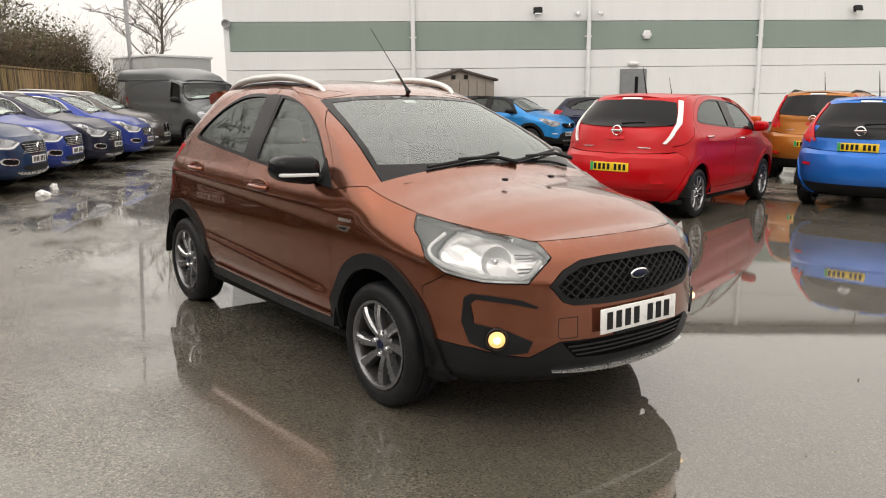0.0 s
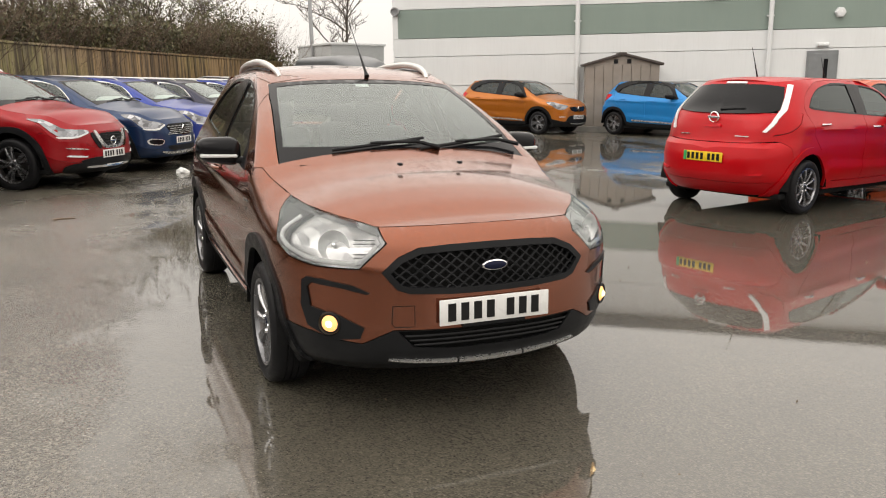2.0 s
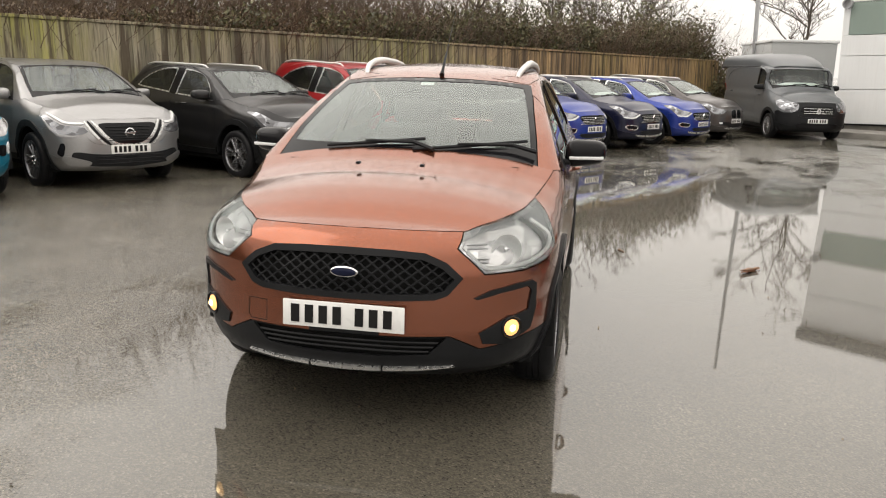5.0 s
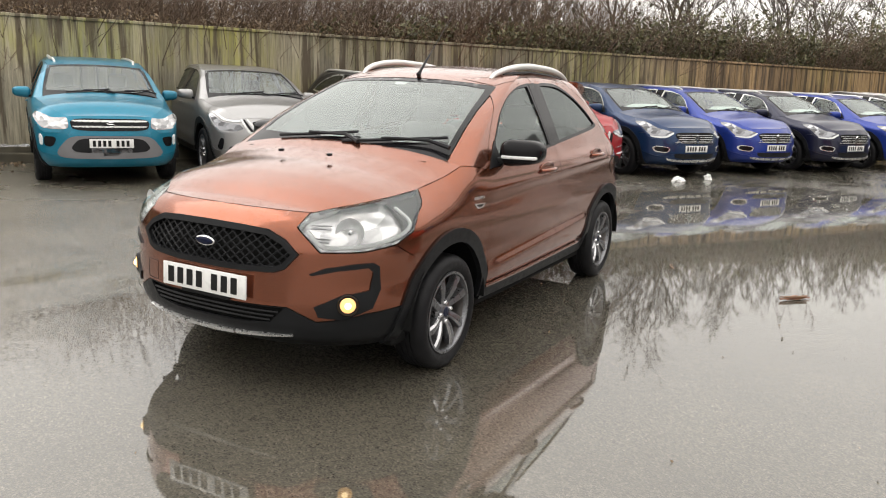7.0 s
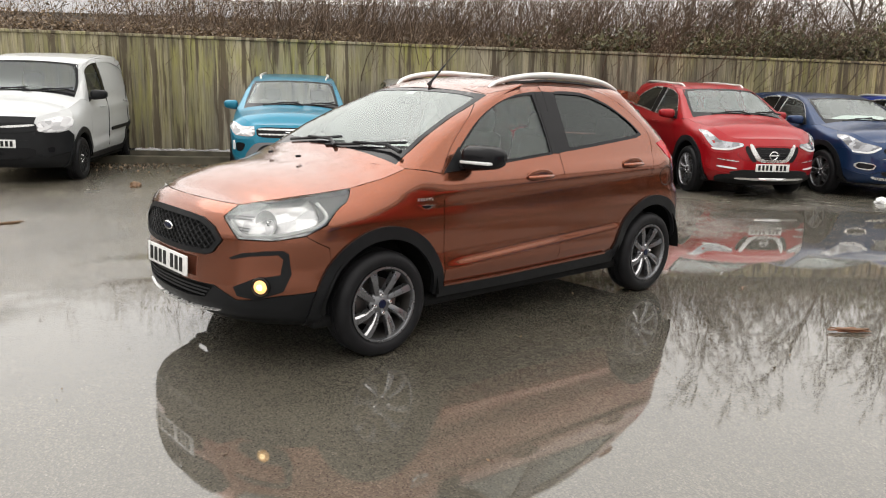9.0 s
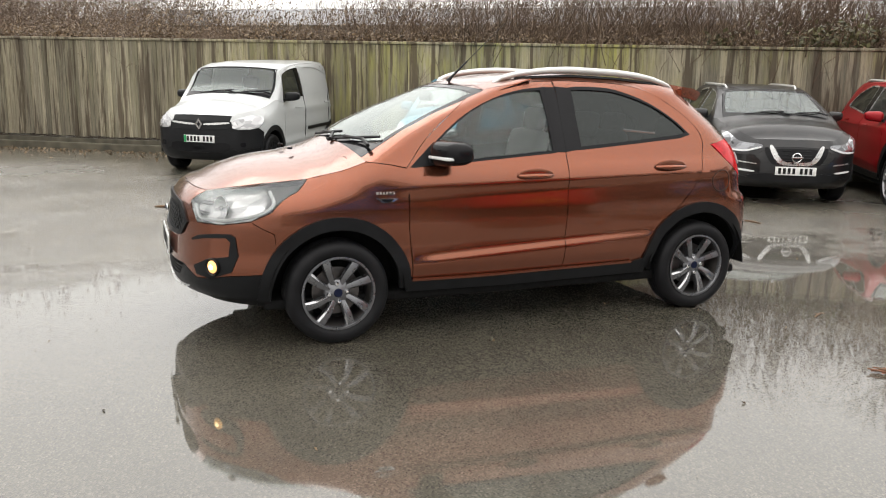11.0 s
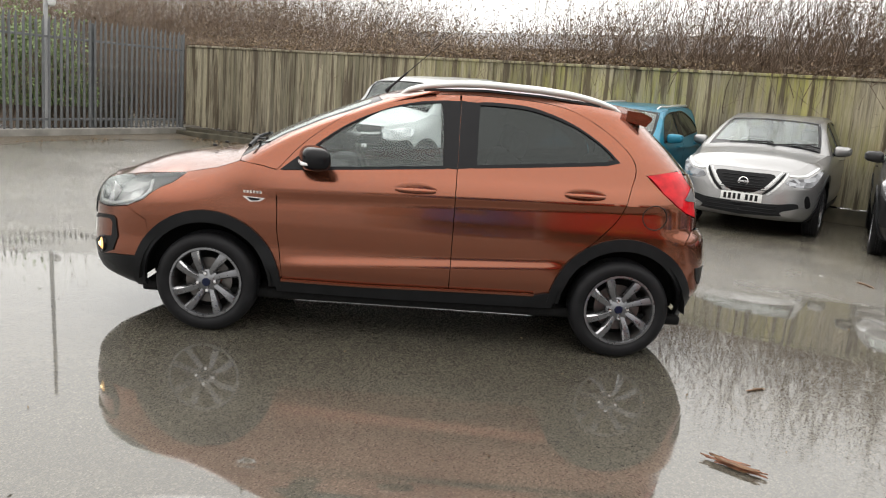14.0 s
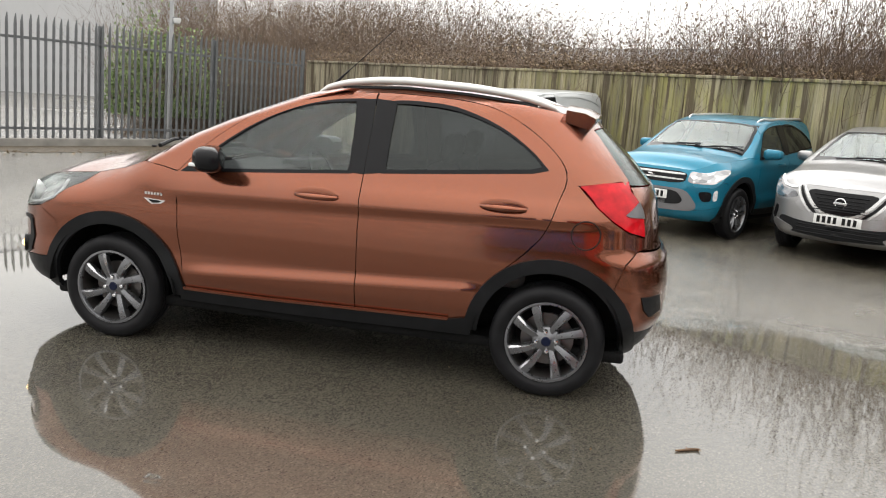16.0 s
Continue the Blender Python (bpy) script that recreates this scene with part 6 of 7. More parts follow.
    # door handles
    for x, z in ((0.03, 0.946), (-0.965, 0.980)):
        for s in (1, -1):
            y = float(HIGH.at(*sh(x, z))[1])
            bm = bmesh.new()
            bmesh.ops.create_uvsphere(bm, u_segments=24, v_segments=12, radius=1)
            bmesh.ops.scale(bm, vec=(0.125, 0.008, 0.046), verts=bm.verts)
            bmesh.ops.translate(bm, vec=(x, s * (y - 0.0015), z), verts=bm.verts)
            cup = part("handle_recess", bm, M["bronze"], car)
            line = [(x + 0.115 - 0.23 * t, s * (y + 0.006 + 0.030 * math.sin(math.pi * t) ** 0.5), z - 0.004) for t in np.linspace(0, 1, 11)]
            v, f = tube(line, [0.010 + 0.006 * math.sin(math.pi * t) for t in np.linspace(0, 1, 11)], 10)
            mesh_object("door_handle", v, f, M["bronze"], car)
    # painted strip under the doors
    strip = high_side([(0.80, 0.353), (0.30, 0.351), (-0.72, 0.367), (-0.72, 0.354), (0.30, 0.338), (0.80, 0.340)])
    face_panel(car, W, "sill_strip", strip, M["bronze"], 0.018, 0.012, 0.03, twin=True, surf=HIGH)
    # wing badge
    for s in (1, -1):
        y = float(WIDTH(0.83))
        tri = [(1.035, 0.838), (0.90, 0.832), (0.93, 0.812), (0.99, 0.806)]
        for surf_off, name, sc, mt in ((0.004, "wing_badge", 1.0, "chrome"), (0.0055, "badge_face", 0.62, "gloss_black")):
            cx, cz = 0.965, 0.822
            poly = low_side([(cx + (a - cx) * sc, cz + (b - cz) * sc) for a, b in tri])
            vs, fs = panel(LOW, poly, 0.03, (), 0, 0.004, surf_off, s < 0)
            mesh_object(name, vs, fs, M[mt], car)
        for k in range(6):
            vs, fs = panel(LOW, low_side([(1.03 - k * 0.019, 0.872), (1.018 - k * 0.019, 0.872), (1.018 - k * 0.019, 0.857), (1.03 - k * 0.019, 0.857)]), 0.03, (), 0, 0.003, 0.003, s < 0)
            mesh_object("badge_letter", vs, fs, M["satin"], car)
    # fuel flap seam on the left side, rear fog pocket
    ring = high_side([(-1.39 + 0.072 * math.cos(t), 0.875 + 0.072 * math.sin(t)) for t in np.linspace(0, 2 * math.pi, 33)[:-1]])
    pts = [HIGH.out(np.array([a]), np.array([z]), -0.0005)[0] for a, z in ring + ring[:1]]
    mesh_object("fuel_flap_seam", *tube(pts, 0.0035, 5), M["plate_ink"], car)
    pocket = high_side([(-1.70, 0.57), (-1.80, 0.565), (-1.82, 0.47), (-1.755, 0.455), (-1.72, 0.50)])
    face_panel(car, W, "rear_reflector_pocket", pocket, M["plastic"], 0.005, 0.01, 0.04, twin=True, surf=HIGH)
    # spoiler
    vs, fs = [], []
    ys = np.linspace(-0.56, 0.56, 17)
    for y in ys:
        k = 1 - (abs(y) / 0.62) ** 2.2
        e = max(0.0, (abs(y) - 0.42) / 0.14)
        for px, pz in ((-1.22, 1.478 + 0.035 * k), (-1.315 - 0.02 * k, 1.468 + 0.030 * k), (-1.368 - 0.035 * k, 1.446 + 0.022 * k), (-1.370 - 0.035 * k, 1.430 + 0.02 * k), (-1.30 - 0.045 * e, 1.418 + 0.02 * k - 0.03 * e), (-1.22, 1.45 - 0.03 * e)):
            vs.append((px, y, pz))
    for i in range(len(ys) - 1):
        for j in range(6):
            fs.append((i * 6 + j, i * 6 + (j + 1) % 6, (i + 1) * 6 + (j + 1) % 6, (i + 1) * 6 + j))
    fs += [tuple(range(6)), tuple(len(vs) - 6 + k for k in reversed(range(6)))]
    mesh_object("spoiler", vs, fs, M["bronze"], car)
    face_panel(car, W, "reversing_lens", high_side([(-1.575, 0.985)]) + [rl(0.658, 1.045), rl(0.648, 1.0), rl(0.651, 0.965)] + high_side([(-1.60, 0.975)]), M["lamp_smoke"], 0.008, 0.006, 0.04, True, surf=HIGH, label="smoky grey reversing lamp lens")
    face_panel(car, W, "windscreen_label", [fh(y, z) for y, z in ((-0.075, 1.452), (0.005, 1.452), (0.005, 1.436), (-0.075, 1.436))], M["paper"], -0.008, 0.002, 0.05, surf=HIGH)
    box("rear_view_mirror", (0.43, 0.0, 1.385), (0.03, 0.21, 0.055), M["plastic"], car, 0.012)
    # antenna, washer jets, cowl
    mesh_object("aerial", *tube([(0.285, 0.03, 1.488), (0.26, 0.03, 1.515), (0.15, 0.03, 1.620), (0.145, 0.03, 1.625), (-0.13, 0.03, 1.885)], [0.017, 0.009, 0.006, 0.0028, 0.002], 8), M["plastic"], car)
    for y in (-0.16, 0.16):
        box("washer_jet", (1.38, y, 1.062), (0.03, 0.022, 0.014), M["plastic"], car, 0.005)
    cw = [(x, y, z) for y in np.linspace(-0.60, 0.60, 13) for x, z in ((1.22 - 0.10 * (y / 0.68) ** 2, 1.045 + 0.012 * (1 - (y / 0.68) ** 2)), (1.02 - 0.08 * (y / 0.68) ** 2, 1.02))]
    mesh_object("scuttle_panel", cw, [(2 * i, 2 * i + 1, 2 * i + 3, 2 * i + 2) for i in range(12)], M["plastic"], car)
    wipers(car, W)
    return car


hero()


# ---- the other cars ----
M["lamp_grey"] = faceted("lamp_lens_clear", (0.22, 0.22, 0.225), (0.60, 0.60, 0.60), 0.6, 0.25, 14.0)
M["lamp_dark"] = faceted("lamp_lens_grey", (0.05, 0.05, 0.055), (0.36, 0.37, 0.39), 0.7, 0.15, 12.0)
M["skid_grey"] = simple("grey_bumper_trim", (0.16, 0.16, 0.165), 0.5, 0.2, 0.1)


def ff(pts):
    return both([fl(y, z) for y, z in pts])


def front_x(W, y, z, off=0.0):
    p = LOW.out(np.array([fl(y, z)[0]]), np.array([z]), off)
    return W(p)[0]


def ring_badge(ob, W, z=0.70):
    p = front_x(W, 0, z, 0.012)
    v, f = lathe([(0.050, 0.004), (0.056, 0.010), (0.064, 0.004), (0.056, -0.004)], 24, "x", tuple(p), True)
    b = mesh_object("badge", v, f, M["chrome"], ob)
    box("badge_bar", (p[0] + 0.006, p[1], p[2]), (0.012, 0.15, 0.024), M["chrome"], b, 0.004)


def diamond_badge(ob, W, z=0.715, s=1.0):
    p = front_x(W, 0, z, 0.012)
    o, i = (0.055 * s, 0.078 * s), (0.024 * s, 0.036 * s)
    vs, fs = [], []
    for dx in (0.0, 0.016):
        for (a, c) in (o, i):
            vs += [(p[0] + dx, a, p[2]), (p[0] + dx, 0, p[2] + c), (p[0] + dx, -a, p[2]), (p[0] + dx, 0, p[2] - c)]
    for k in range(4):
        k2 = (k + 1) % 4
        fs += [(8 + k, 8 + k2, 12 + k2, 12 + k), (k, k2, 8 + k2, 8 + k), (12 + k, 12 + k2, 4 + k2, 4 + k)]
    mesh_object("badge", vs, fs, M["chrome"], ob, smooth=False)


def slats(ob, W, ys, zs, mat, r=0.007, narrow=0.0, name="grille_slat"):
    for z in zs:
        w = ys - narrow * abs(z - 0.72)
        line = [front_x(W, y, z, 0.012) for y in np.linspace(-w, w, 17)]
        mesh_object(name, *tube(line, r, 6), mat, ob)


def rounded(pts, closed=True, times=2):
    """The outline with its corners cut, twice over."""
    for _ in range(times):
        out = [] if closed else [pts[0]]
        for p, q in zip(pts, pts[1:] + pts[:1] if closed else pts[1:]):
            out += [(0.8 * p[0] + 0.2 * q[0], 0.8 * p[1] + 0.2 * q[1]), (0.2 * p[0] + 0.8 * q[0], 0.2 * p[1] + 0.8 * q[1])]
        pts = out if closed else out + [pts[-1]]
    return pts


def fp(ob, W, name, pts, mat, off=0.008, twin=False, label=""):
    if twin:
        face_panel(ob, W, name, rounded([fl(*p) if len(p) == 2 else sl(p[0], p[1]) for p in pts]), M[mat], off, 0.02, 0.06, True, label=label)
    else:
        face_panel(ob, W, name, ff(rounded(list(pts), False)), M[mat], off, 0.02, 0.06, label=label)


SLIM_LAMP = [(0.40, 0.775), (0.58, 0.742), (0.72, 0.745), (1.70, 0.775, 0), (1.52, 0.835, 0), (1.44, 0.868, 0), (1.62, 0.862, 0), (0.62, 0.818), (0.42, 0.815)]


def face_blade(ob, W):
    """Wide black grille in a bright V, slim lamps."""
    fp(ob, W, "grille", [(0, 0.825), (0.42, 0.83), (0.19, 0.585), (0, 0.575)], "gloss_black", 0.006)
    fp(ob, W, "chrome_frame", [(0, 0.590), (0.175, 0.600), (0.40, 0.845), (0.435, 0.845), (0.205, 0.58), (0, 0.57)], "satin", 0.014)
    fp(ob, W, "grille_side", [(0.215, 0.58), (0.445, 0.845), (0.475, 0.845), (0.27, 0.58)], "gloss_black", 0.010, True)
    fp(ob, W, "chrome_blade", [(0.275, 0.58), (0.48, 0.845), (0.505, 0.84), (0.31, 0.58)], "satin", 0.014, True)
    fp(ob, W, "headlight", [(0.46, 0.745), (0.60, 0.715), (1.80, 0.73, 0), (1.58, 0.80, 0), (1.50, 0.835, 0), (0.62, 0.80), (0.52, 0.80)], "lamp_dark", 0.006, True)
    fp(ob, W, "daytime_lamp", [(0.50, 0.815), (0.62, 0.812), (1.60, 0.848, 0), (1.60, 0.862, 0), (0.62, 0.828), (0.50, 0.83)], "lamp_white", 0.012, True)
    fp(ob, W, "lower_grille", [(0, 0.455), (0.40, 0.46), (0.63, 0.505), (0.66, 0.43), (0.56, 0.31), (0, 0.28)], "plastic", 0.010)
    fp(ob, W, "bumper_wing", [(0.44, 0.365), (0.70, 0.455), (0.735, 0.40), (0.68, 0.33), (0.50, 0.30)], "silver", 0.022, True)
    slats(ob, W, 0.42, (0.335, 0.385, 0.43), M["gloss_black"], 0.006)
    fp(ob, W, "fog_trim", [(0.70, 0.60), (0.735, 0.62), (0.77, 0.47), (0.72, 0.42)], "gloss_black", 0.010, True)
    slats(ob, W, 0.22, (0.64, 0.67, 0.70, 0.73, 0.76, 0.79), M["plastic"], 0.006, -0.8)
    ring_badge(ob, W, 0.73)


def face_chevron(ob, W):
    fp(ob, W, "grille", [(0, 0.775), (0.30, 0.775), (0.20, 0.585), (0, 0.575)], "gloss_black", 0.006)
    fp(ob, W, "chrome_frame", [(0, 0.606), (0.17, 0.612), (0.285, 0.800), (0.345, 0.800), (0.225, 0.570), (0, 0.560)], "satin", 0.014)
    fp(ob, W, "grille_side", [(0.225, 0.572), (0.34, 0.79), (0.40, 0.775), (0.30, 0.572)], "gloss_black", 0.008, True)
    fp(ob, W, "daytime_lamp", [(0.42, 0.775), (0.60, 0.728), (1.80, 0.735, 0), (1.80, 0.75, 0), (0.60, 0.745), (0.43, 0.79)], "lamp_white", 0.012, True)
    fp(ob, W, "headlight", SLIM_LAMP, "lamp_dark", 0.006, True)
    fp(ob, W, "lower_grille", [(0, 0.45), (0.42, 0.45), (0.60, 0.40), (0.45, 0.33), (0, 0.33)], "plastic", 0.012)
    fp(ob, W, "fog_lamp", [(0.48, 0.475), (0.70, 0.50), (0.71, 0.475), (0.50, 0.45)], "lamp_white", 0.012, True)
    fp(ob, W, "bumper_fin", [(0.46, 0.58), (0.70, 0.61), (0.71, 0.595), (0.47, 0.565)], "satin", 0.010, True)
    slats(ob, W, 0.18, (0.63, 0.67, 0.71, 0.75), M["plastic"], 0.005)
    ring_badge(ob, W, 0.675)


def face_chevron_tall(ob, W):
    face_chevron(ob, W)
    fp(ob, W, "bumper_base", [(0, 0.36), (0.60, 0.38), (0.72, 0.33), (0.66, 0.22), (0, 0.21)], "plastic", 0.013)
    fp(ob, W, "chrome_strip", [(0, 0.325), (0.5, 0.335), (0.5, 0.30), (0, 0.29)], "chrome", 0.024)


def face_slatted(ob, W):
    fp(ob, W, "grille", [(0, 0.80), (0.36, 0.80), (0.44, 0.77), (0.30, 0.625), (0, 0.62)], "gloss_black", 0.006)
    slats(ob, W, 0.36, (0.645, 0.675, 0.705, 0.735, 0.765), M["satin"], 0.0045, -0.9)
    fp(ob, W, "headlight", [(0.42, 0.80), (0.58, 0.72), (1.80, 0.735, 0), (1.56, 0.80, 0), (1.45, 0.875, 0), (1.62, 0.875, 0), (0.60, 0.835)], "lamp_dark", 0.006, True)
    fp(ob, W, "daytime_lamp", [(0.44, 0.785), (0.58, 0.715), (1.80, 0.728, 0), (1.80, 0.745, 0), (0.60, 0.735), (0.46, 0.80)], "lamp_white", 0.012, True)
    fp(ob, W, "fog_surround", [(0.50, 0.555), (0.70, 0.585), (0.745, 0.54), (0.72, 0.47), (0.54, 0.45)], "satin", 0.010, True)
    fp(ob, W, "fog_pocket", [(0.52, 0.545), (0.69, 0.570), (0.725, 0.535), (0.705, 0.485), (0.555, 0.465)], "gloss_black", 0.016, True)
    fp(ob, W, "lower_grille", [(0, 0.44), (0.46, 0.44), (0.40, 0.35), (0, 0.345)], "plastic", 0.012)
    fp(ob, W, "skid_plate", [(0, 0.325), (0.46, 0.335), (0.56, 0.36), (0.54, 0.325), (0.42, 0.295), (0, 0.285)], "satin", 0.016)
    diamond_badge(ob, W)


def face_crossover(ob, W):
    fp(ob, W, "grille", [(0, 0.77), (0.34, 0.79), (0.42, 0.76), (0.30, 0.655), (0, 0.65)], "gloss_black", 0.006)
    fp(ob, W, "headlight", [(0.40, 0.80), (0.58, 0.70), (1.84, 0.71, 0), (1.56, 0.79, 0), (1.44, 0.885, 0), (1.62, 0.885, 0), (0.60, 0.845)], "lamp_dark", 0.006, True)
    fp(ob, W, "lower_grille", [(0, 0.55), (0.40, 0.55), (0.55, 0.42), (0.40, 0.33), (0, 0.33)], "plastic", 0.012)
    fp(ob, W, "daytime_lamp", [(0.56, 0.52), (0.72, 0.52), (0.72, 0.50), (0.58, 0.50)], "lamp_white", 0.014, True)
    fp(ob, W, "skid_plate", [(0, 0.34), (0.38, 0.345), (0.34, 0.31), (0, 0.30)], "satin", 0.018)
    diamond_badge(ob, W, 0.715, 1.2)
    face_panel(ob, W, "sill_trim", high_side([(0.72, 0.395), (-0.62, 0.43), (-0.62, 0.40), (0.72, 0.365)]), M["satin"], 0.026, 0.02, 0.1, True, surf=HIGH)
    upper = [(0.80, 1.005), (0.62, 1.165), (0.44, 1.295), (0.24, 1.39), (0.05, 1.442), (-0.125, 1.462), (-0.45, 1.468), (-0.65, 1.452), (-0.88, 1.378), (-1.06, 1.272), (-1.165, 1.178)]
    upper += [(-1.26, 1.25), (-1.16, 1.39), (-0.95, 1.478), (-0.7, 1.512), (-0.35, 1.522), (0.0, 1.504), (0.2, 1.478), (0.42, 1.405), (0.67, 1.24), (0.87, 1.03)]
    face_panel(ob, W, "black_pillar_trim", high_side(upper), M["gloss_black"], 0.014, 0.016, 0.06, True, surf=HIGH)


def face_twin(ob, W):
    fp(ob, W, "kidney_grille", [(0.03, 0.80), (0.22, 0.79), (0.24, 0.70), (0.20, 0.62), (0.03, 0.62)], "gloss_black", 0.014, True)
    fp(ob, W, "kidney_frame", [(0.018, 0.81), (0.235, 0.80), (0.255, 0.70), (0.21, 0.607), (0.018, 0.607)], "chrome", 0.008, True)
    fp(ob, W, "headlight", [(0.38, 0.80), (0.58, 0.715), (1.82, 0.73, 0), (1.56, 0.79, 0), (1.46, 0.86, 0), (1.62, 0.875, 0), (0.60, 0.825)], "lamp_dark", 0.006, True)
    fp(ob, W, "lower_grille", [(0, 0.50), (0.40, 0.50), (0.66, 0.52), (0.62, 0.42), (0, 0.38)], "plastic", 0.010)
    fp(ob, W, "skid_plate", [(0, 0.345), (0.48, 0.35), (0.44, 0.31), (0, 0.30)], "satin", 0.016)
    fp(ob, W, "fog_lamp", [(0.55, 0.50), (0.64, 0.51), (0.64, 0.46), (0.56, 0.455)], "lamp_white", 0.016, True)


def face_square(ob, W):
    fp(ob, W, "grille", [(0, 0.835), (0.46, 0.835), (0.44, 0.73), (0, 0.725)], "gloss_black", 0.008)
    fp(ob, W, "grille_bar", [(0, 0.818), (0.43, 0.818), (0.43, 0.803), (0, 0.803)], "satin", 0.016)
    fp(ob, W, "grille_bar", [(0, 0.772), (0.43, 0.772), (0.42, 0.758), (0, 0.758)], "satin", 0.016)
    fp(ob, W, "headlight", [(0.48, 0.845), (0.47, 0.735), (0.72, 0.74), (1.60, 0.77, 0), (1.55, 0.83, 0), (1.70, 0.845, 0), (0.60, 0.835)], "lamp_grey", 0.008, True)
    fp(ob, W, "lower_surround", [(0, 0.66), (0.40, 0.66), (0.50, 0.62), (0.62, 0.44), (0.56, 0.36), (0, 0.35)], "skid_grey", 0.010)
    fp(ob, W, "lower_grille", [(0, 0.63), (0.36, 0.63), (0.46, 0.50), (0.40, 0.44), (0, 0.43)], "plastic", 0.016)
    fp(ob, W, "fog_pocket", [(0.60, 0.64), (0.74, 0.65), (0.74, 0.52), (0.66, 0.50)], "gloss_black", 0.008, True)
    fp(ob, W, "daytime_lamp", [(0.755, 0.65), (0.785, 0.66), (0.785, 0.52), (0.755, 0.52)], "lamp_white", 0.012, True)
    p = front_x(W, 0, 0.785, 0.02)
    pts = [(p[0], 0.05, p[2] + 0.035), (p[0], -0.03, p[2] + 0.02), (p[0] + 0.004, 0.045, p[2] - 0.006), (p[0] + 0.004, -0.045, p[2] + 0.006), (p[0], 0.03, p[2] - 0.02), (p[0], -0.05, p[2] - 0.035)]
    mesh_object("badge", *tube(pts, 0.012, 6), M["chrome"], ob)


def face_small_van(ob, W):
    fp(ob, W, "grille", [(0, 0.79), (0.30, 0.80), (0.50, 0.79), (0.46, 0.70), (0, 0.69)], "plastic", 0.010)
    fp(ob, W, "chrome_bar", [(0.07, 0.765), (0.46, 0.785), (0.46, 0.765), (0.07, 0.74)], "satin", 0.018, True)
    fp(ob, W, "headlight", [(0.48, 0.80), (0.50, 0.70), (0.70, 0.70), (1.66, 0.75, 0), (1.54, 0.83, 0), (1.66, 0.865, 0), (0.62, 0.835)], "lamp_grey", 0.008, True)
    face_panel(ob, W, "rub_strip", high_side([(-0.30, 0.66), (-1.02, 0.69), (-1.02, 0.64), (-0.30, 0.61)]), M["plastic"], 0.016, 0.016, 0.1, True, surf=HIGH)
    for s_ in (1, -1):
        for x_ in (-0.215, -1.05):
            seam = [W([(x_, s_ * (float(HIGH.at(*sh(x_, z_))[1]) + 0.004), z_)])[0] for z_ in np.linspace(0.40 if x_ > -1 else 0.72, 1.40, 9)]
            mesh_object("door_seam", *tube(seam, 0.006, 5), M["plate_ink"], ob)
    fp(ob, W, "fog_lamp", [(0.60, 0.50), (0.67, 0.51), (0.67, 0.44), (0.61, 0.44)], "gloss_black", 0.012, True)
    fp(ob, W, "lower_grille", [(0, 0.50), (0.48, 0.50), (0.46, 0.37), (0, 0.36)], "gloss_black", 0.008)
    diamond_badge(ob, W, 0.755, 1.15)


def face_big_van(ob, W):
    fp(ob, W, "grille", [(0, 0.80), (0.36, 0.80), (0.42, 0.74), (0.30, 0.66), (0, 0.65)], "gloss_black", 0.010)
    slats(ob, W, 0.34, (0.69, 0.73, 0.77), M["satin"], 0.006)
    fp(ob, W, "headlight", [(0.42, 0.83), (0.48, 0.71), (0.72, 0.73), (1.66, 0.77, 0), (1.52, 0.85, 0), (1.66, 0.875, 0), (0.62, 0.86)], "lamp_dark", 0.008, True)
    fp(ob, W, "lower_grille", [(0, 0.44), (0.50, 0.44), (0.46, 0.30), (0, 0.29)], "gloss_black", 0.008)
    diamond_badge(ob, W, 0.735, 1.2)


def face_plain(ob, W):
    fp(ob, W, "grille", [(0, 0.76), (0.40, 0.77), (0.36, 0.66), (0, 0.65)], "gloss_black", 0.008)
    fp(ob, W, "headlight", SLIM_LAMP, "lamp_dark", 0.006, True)


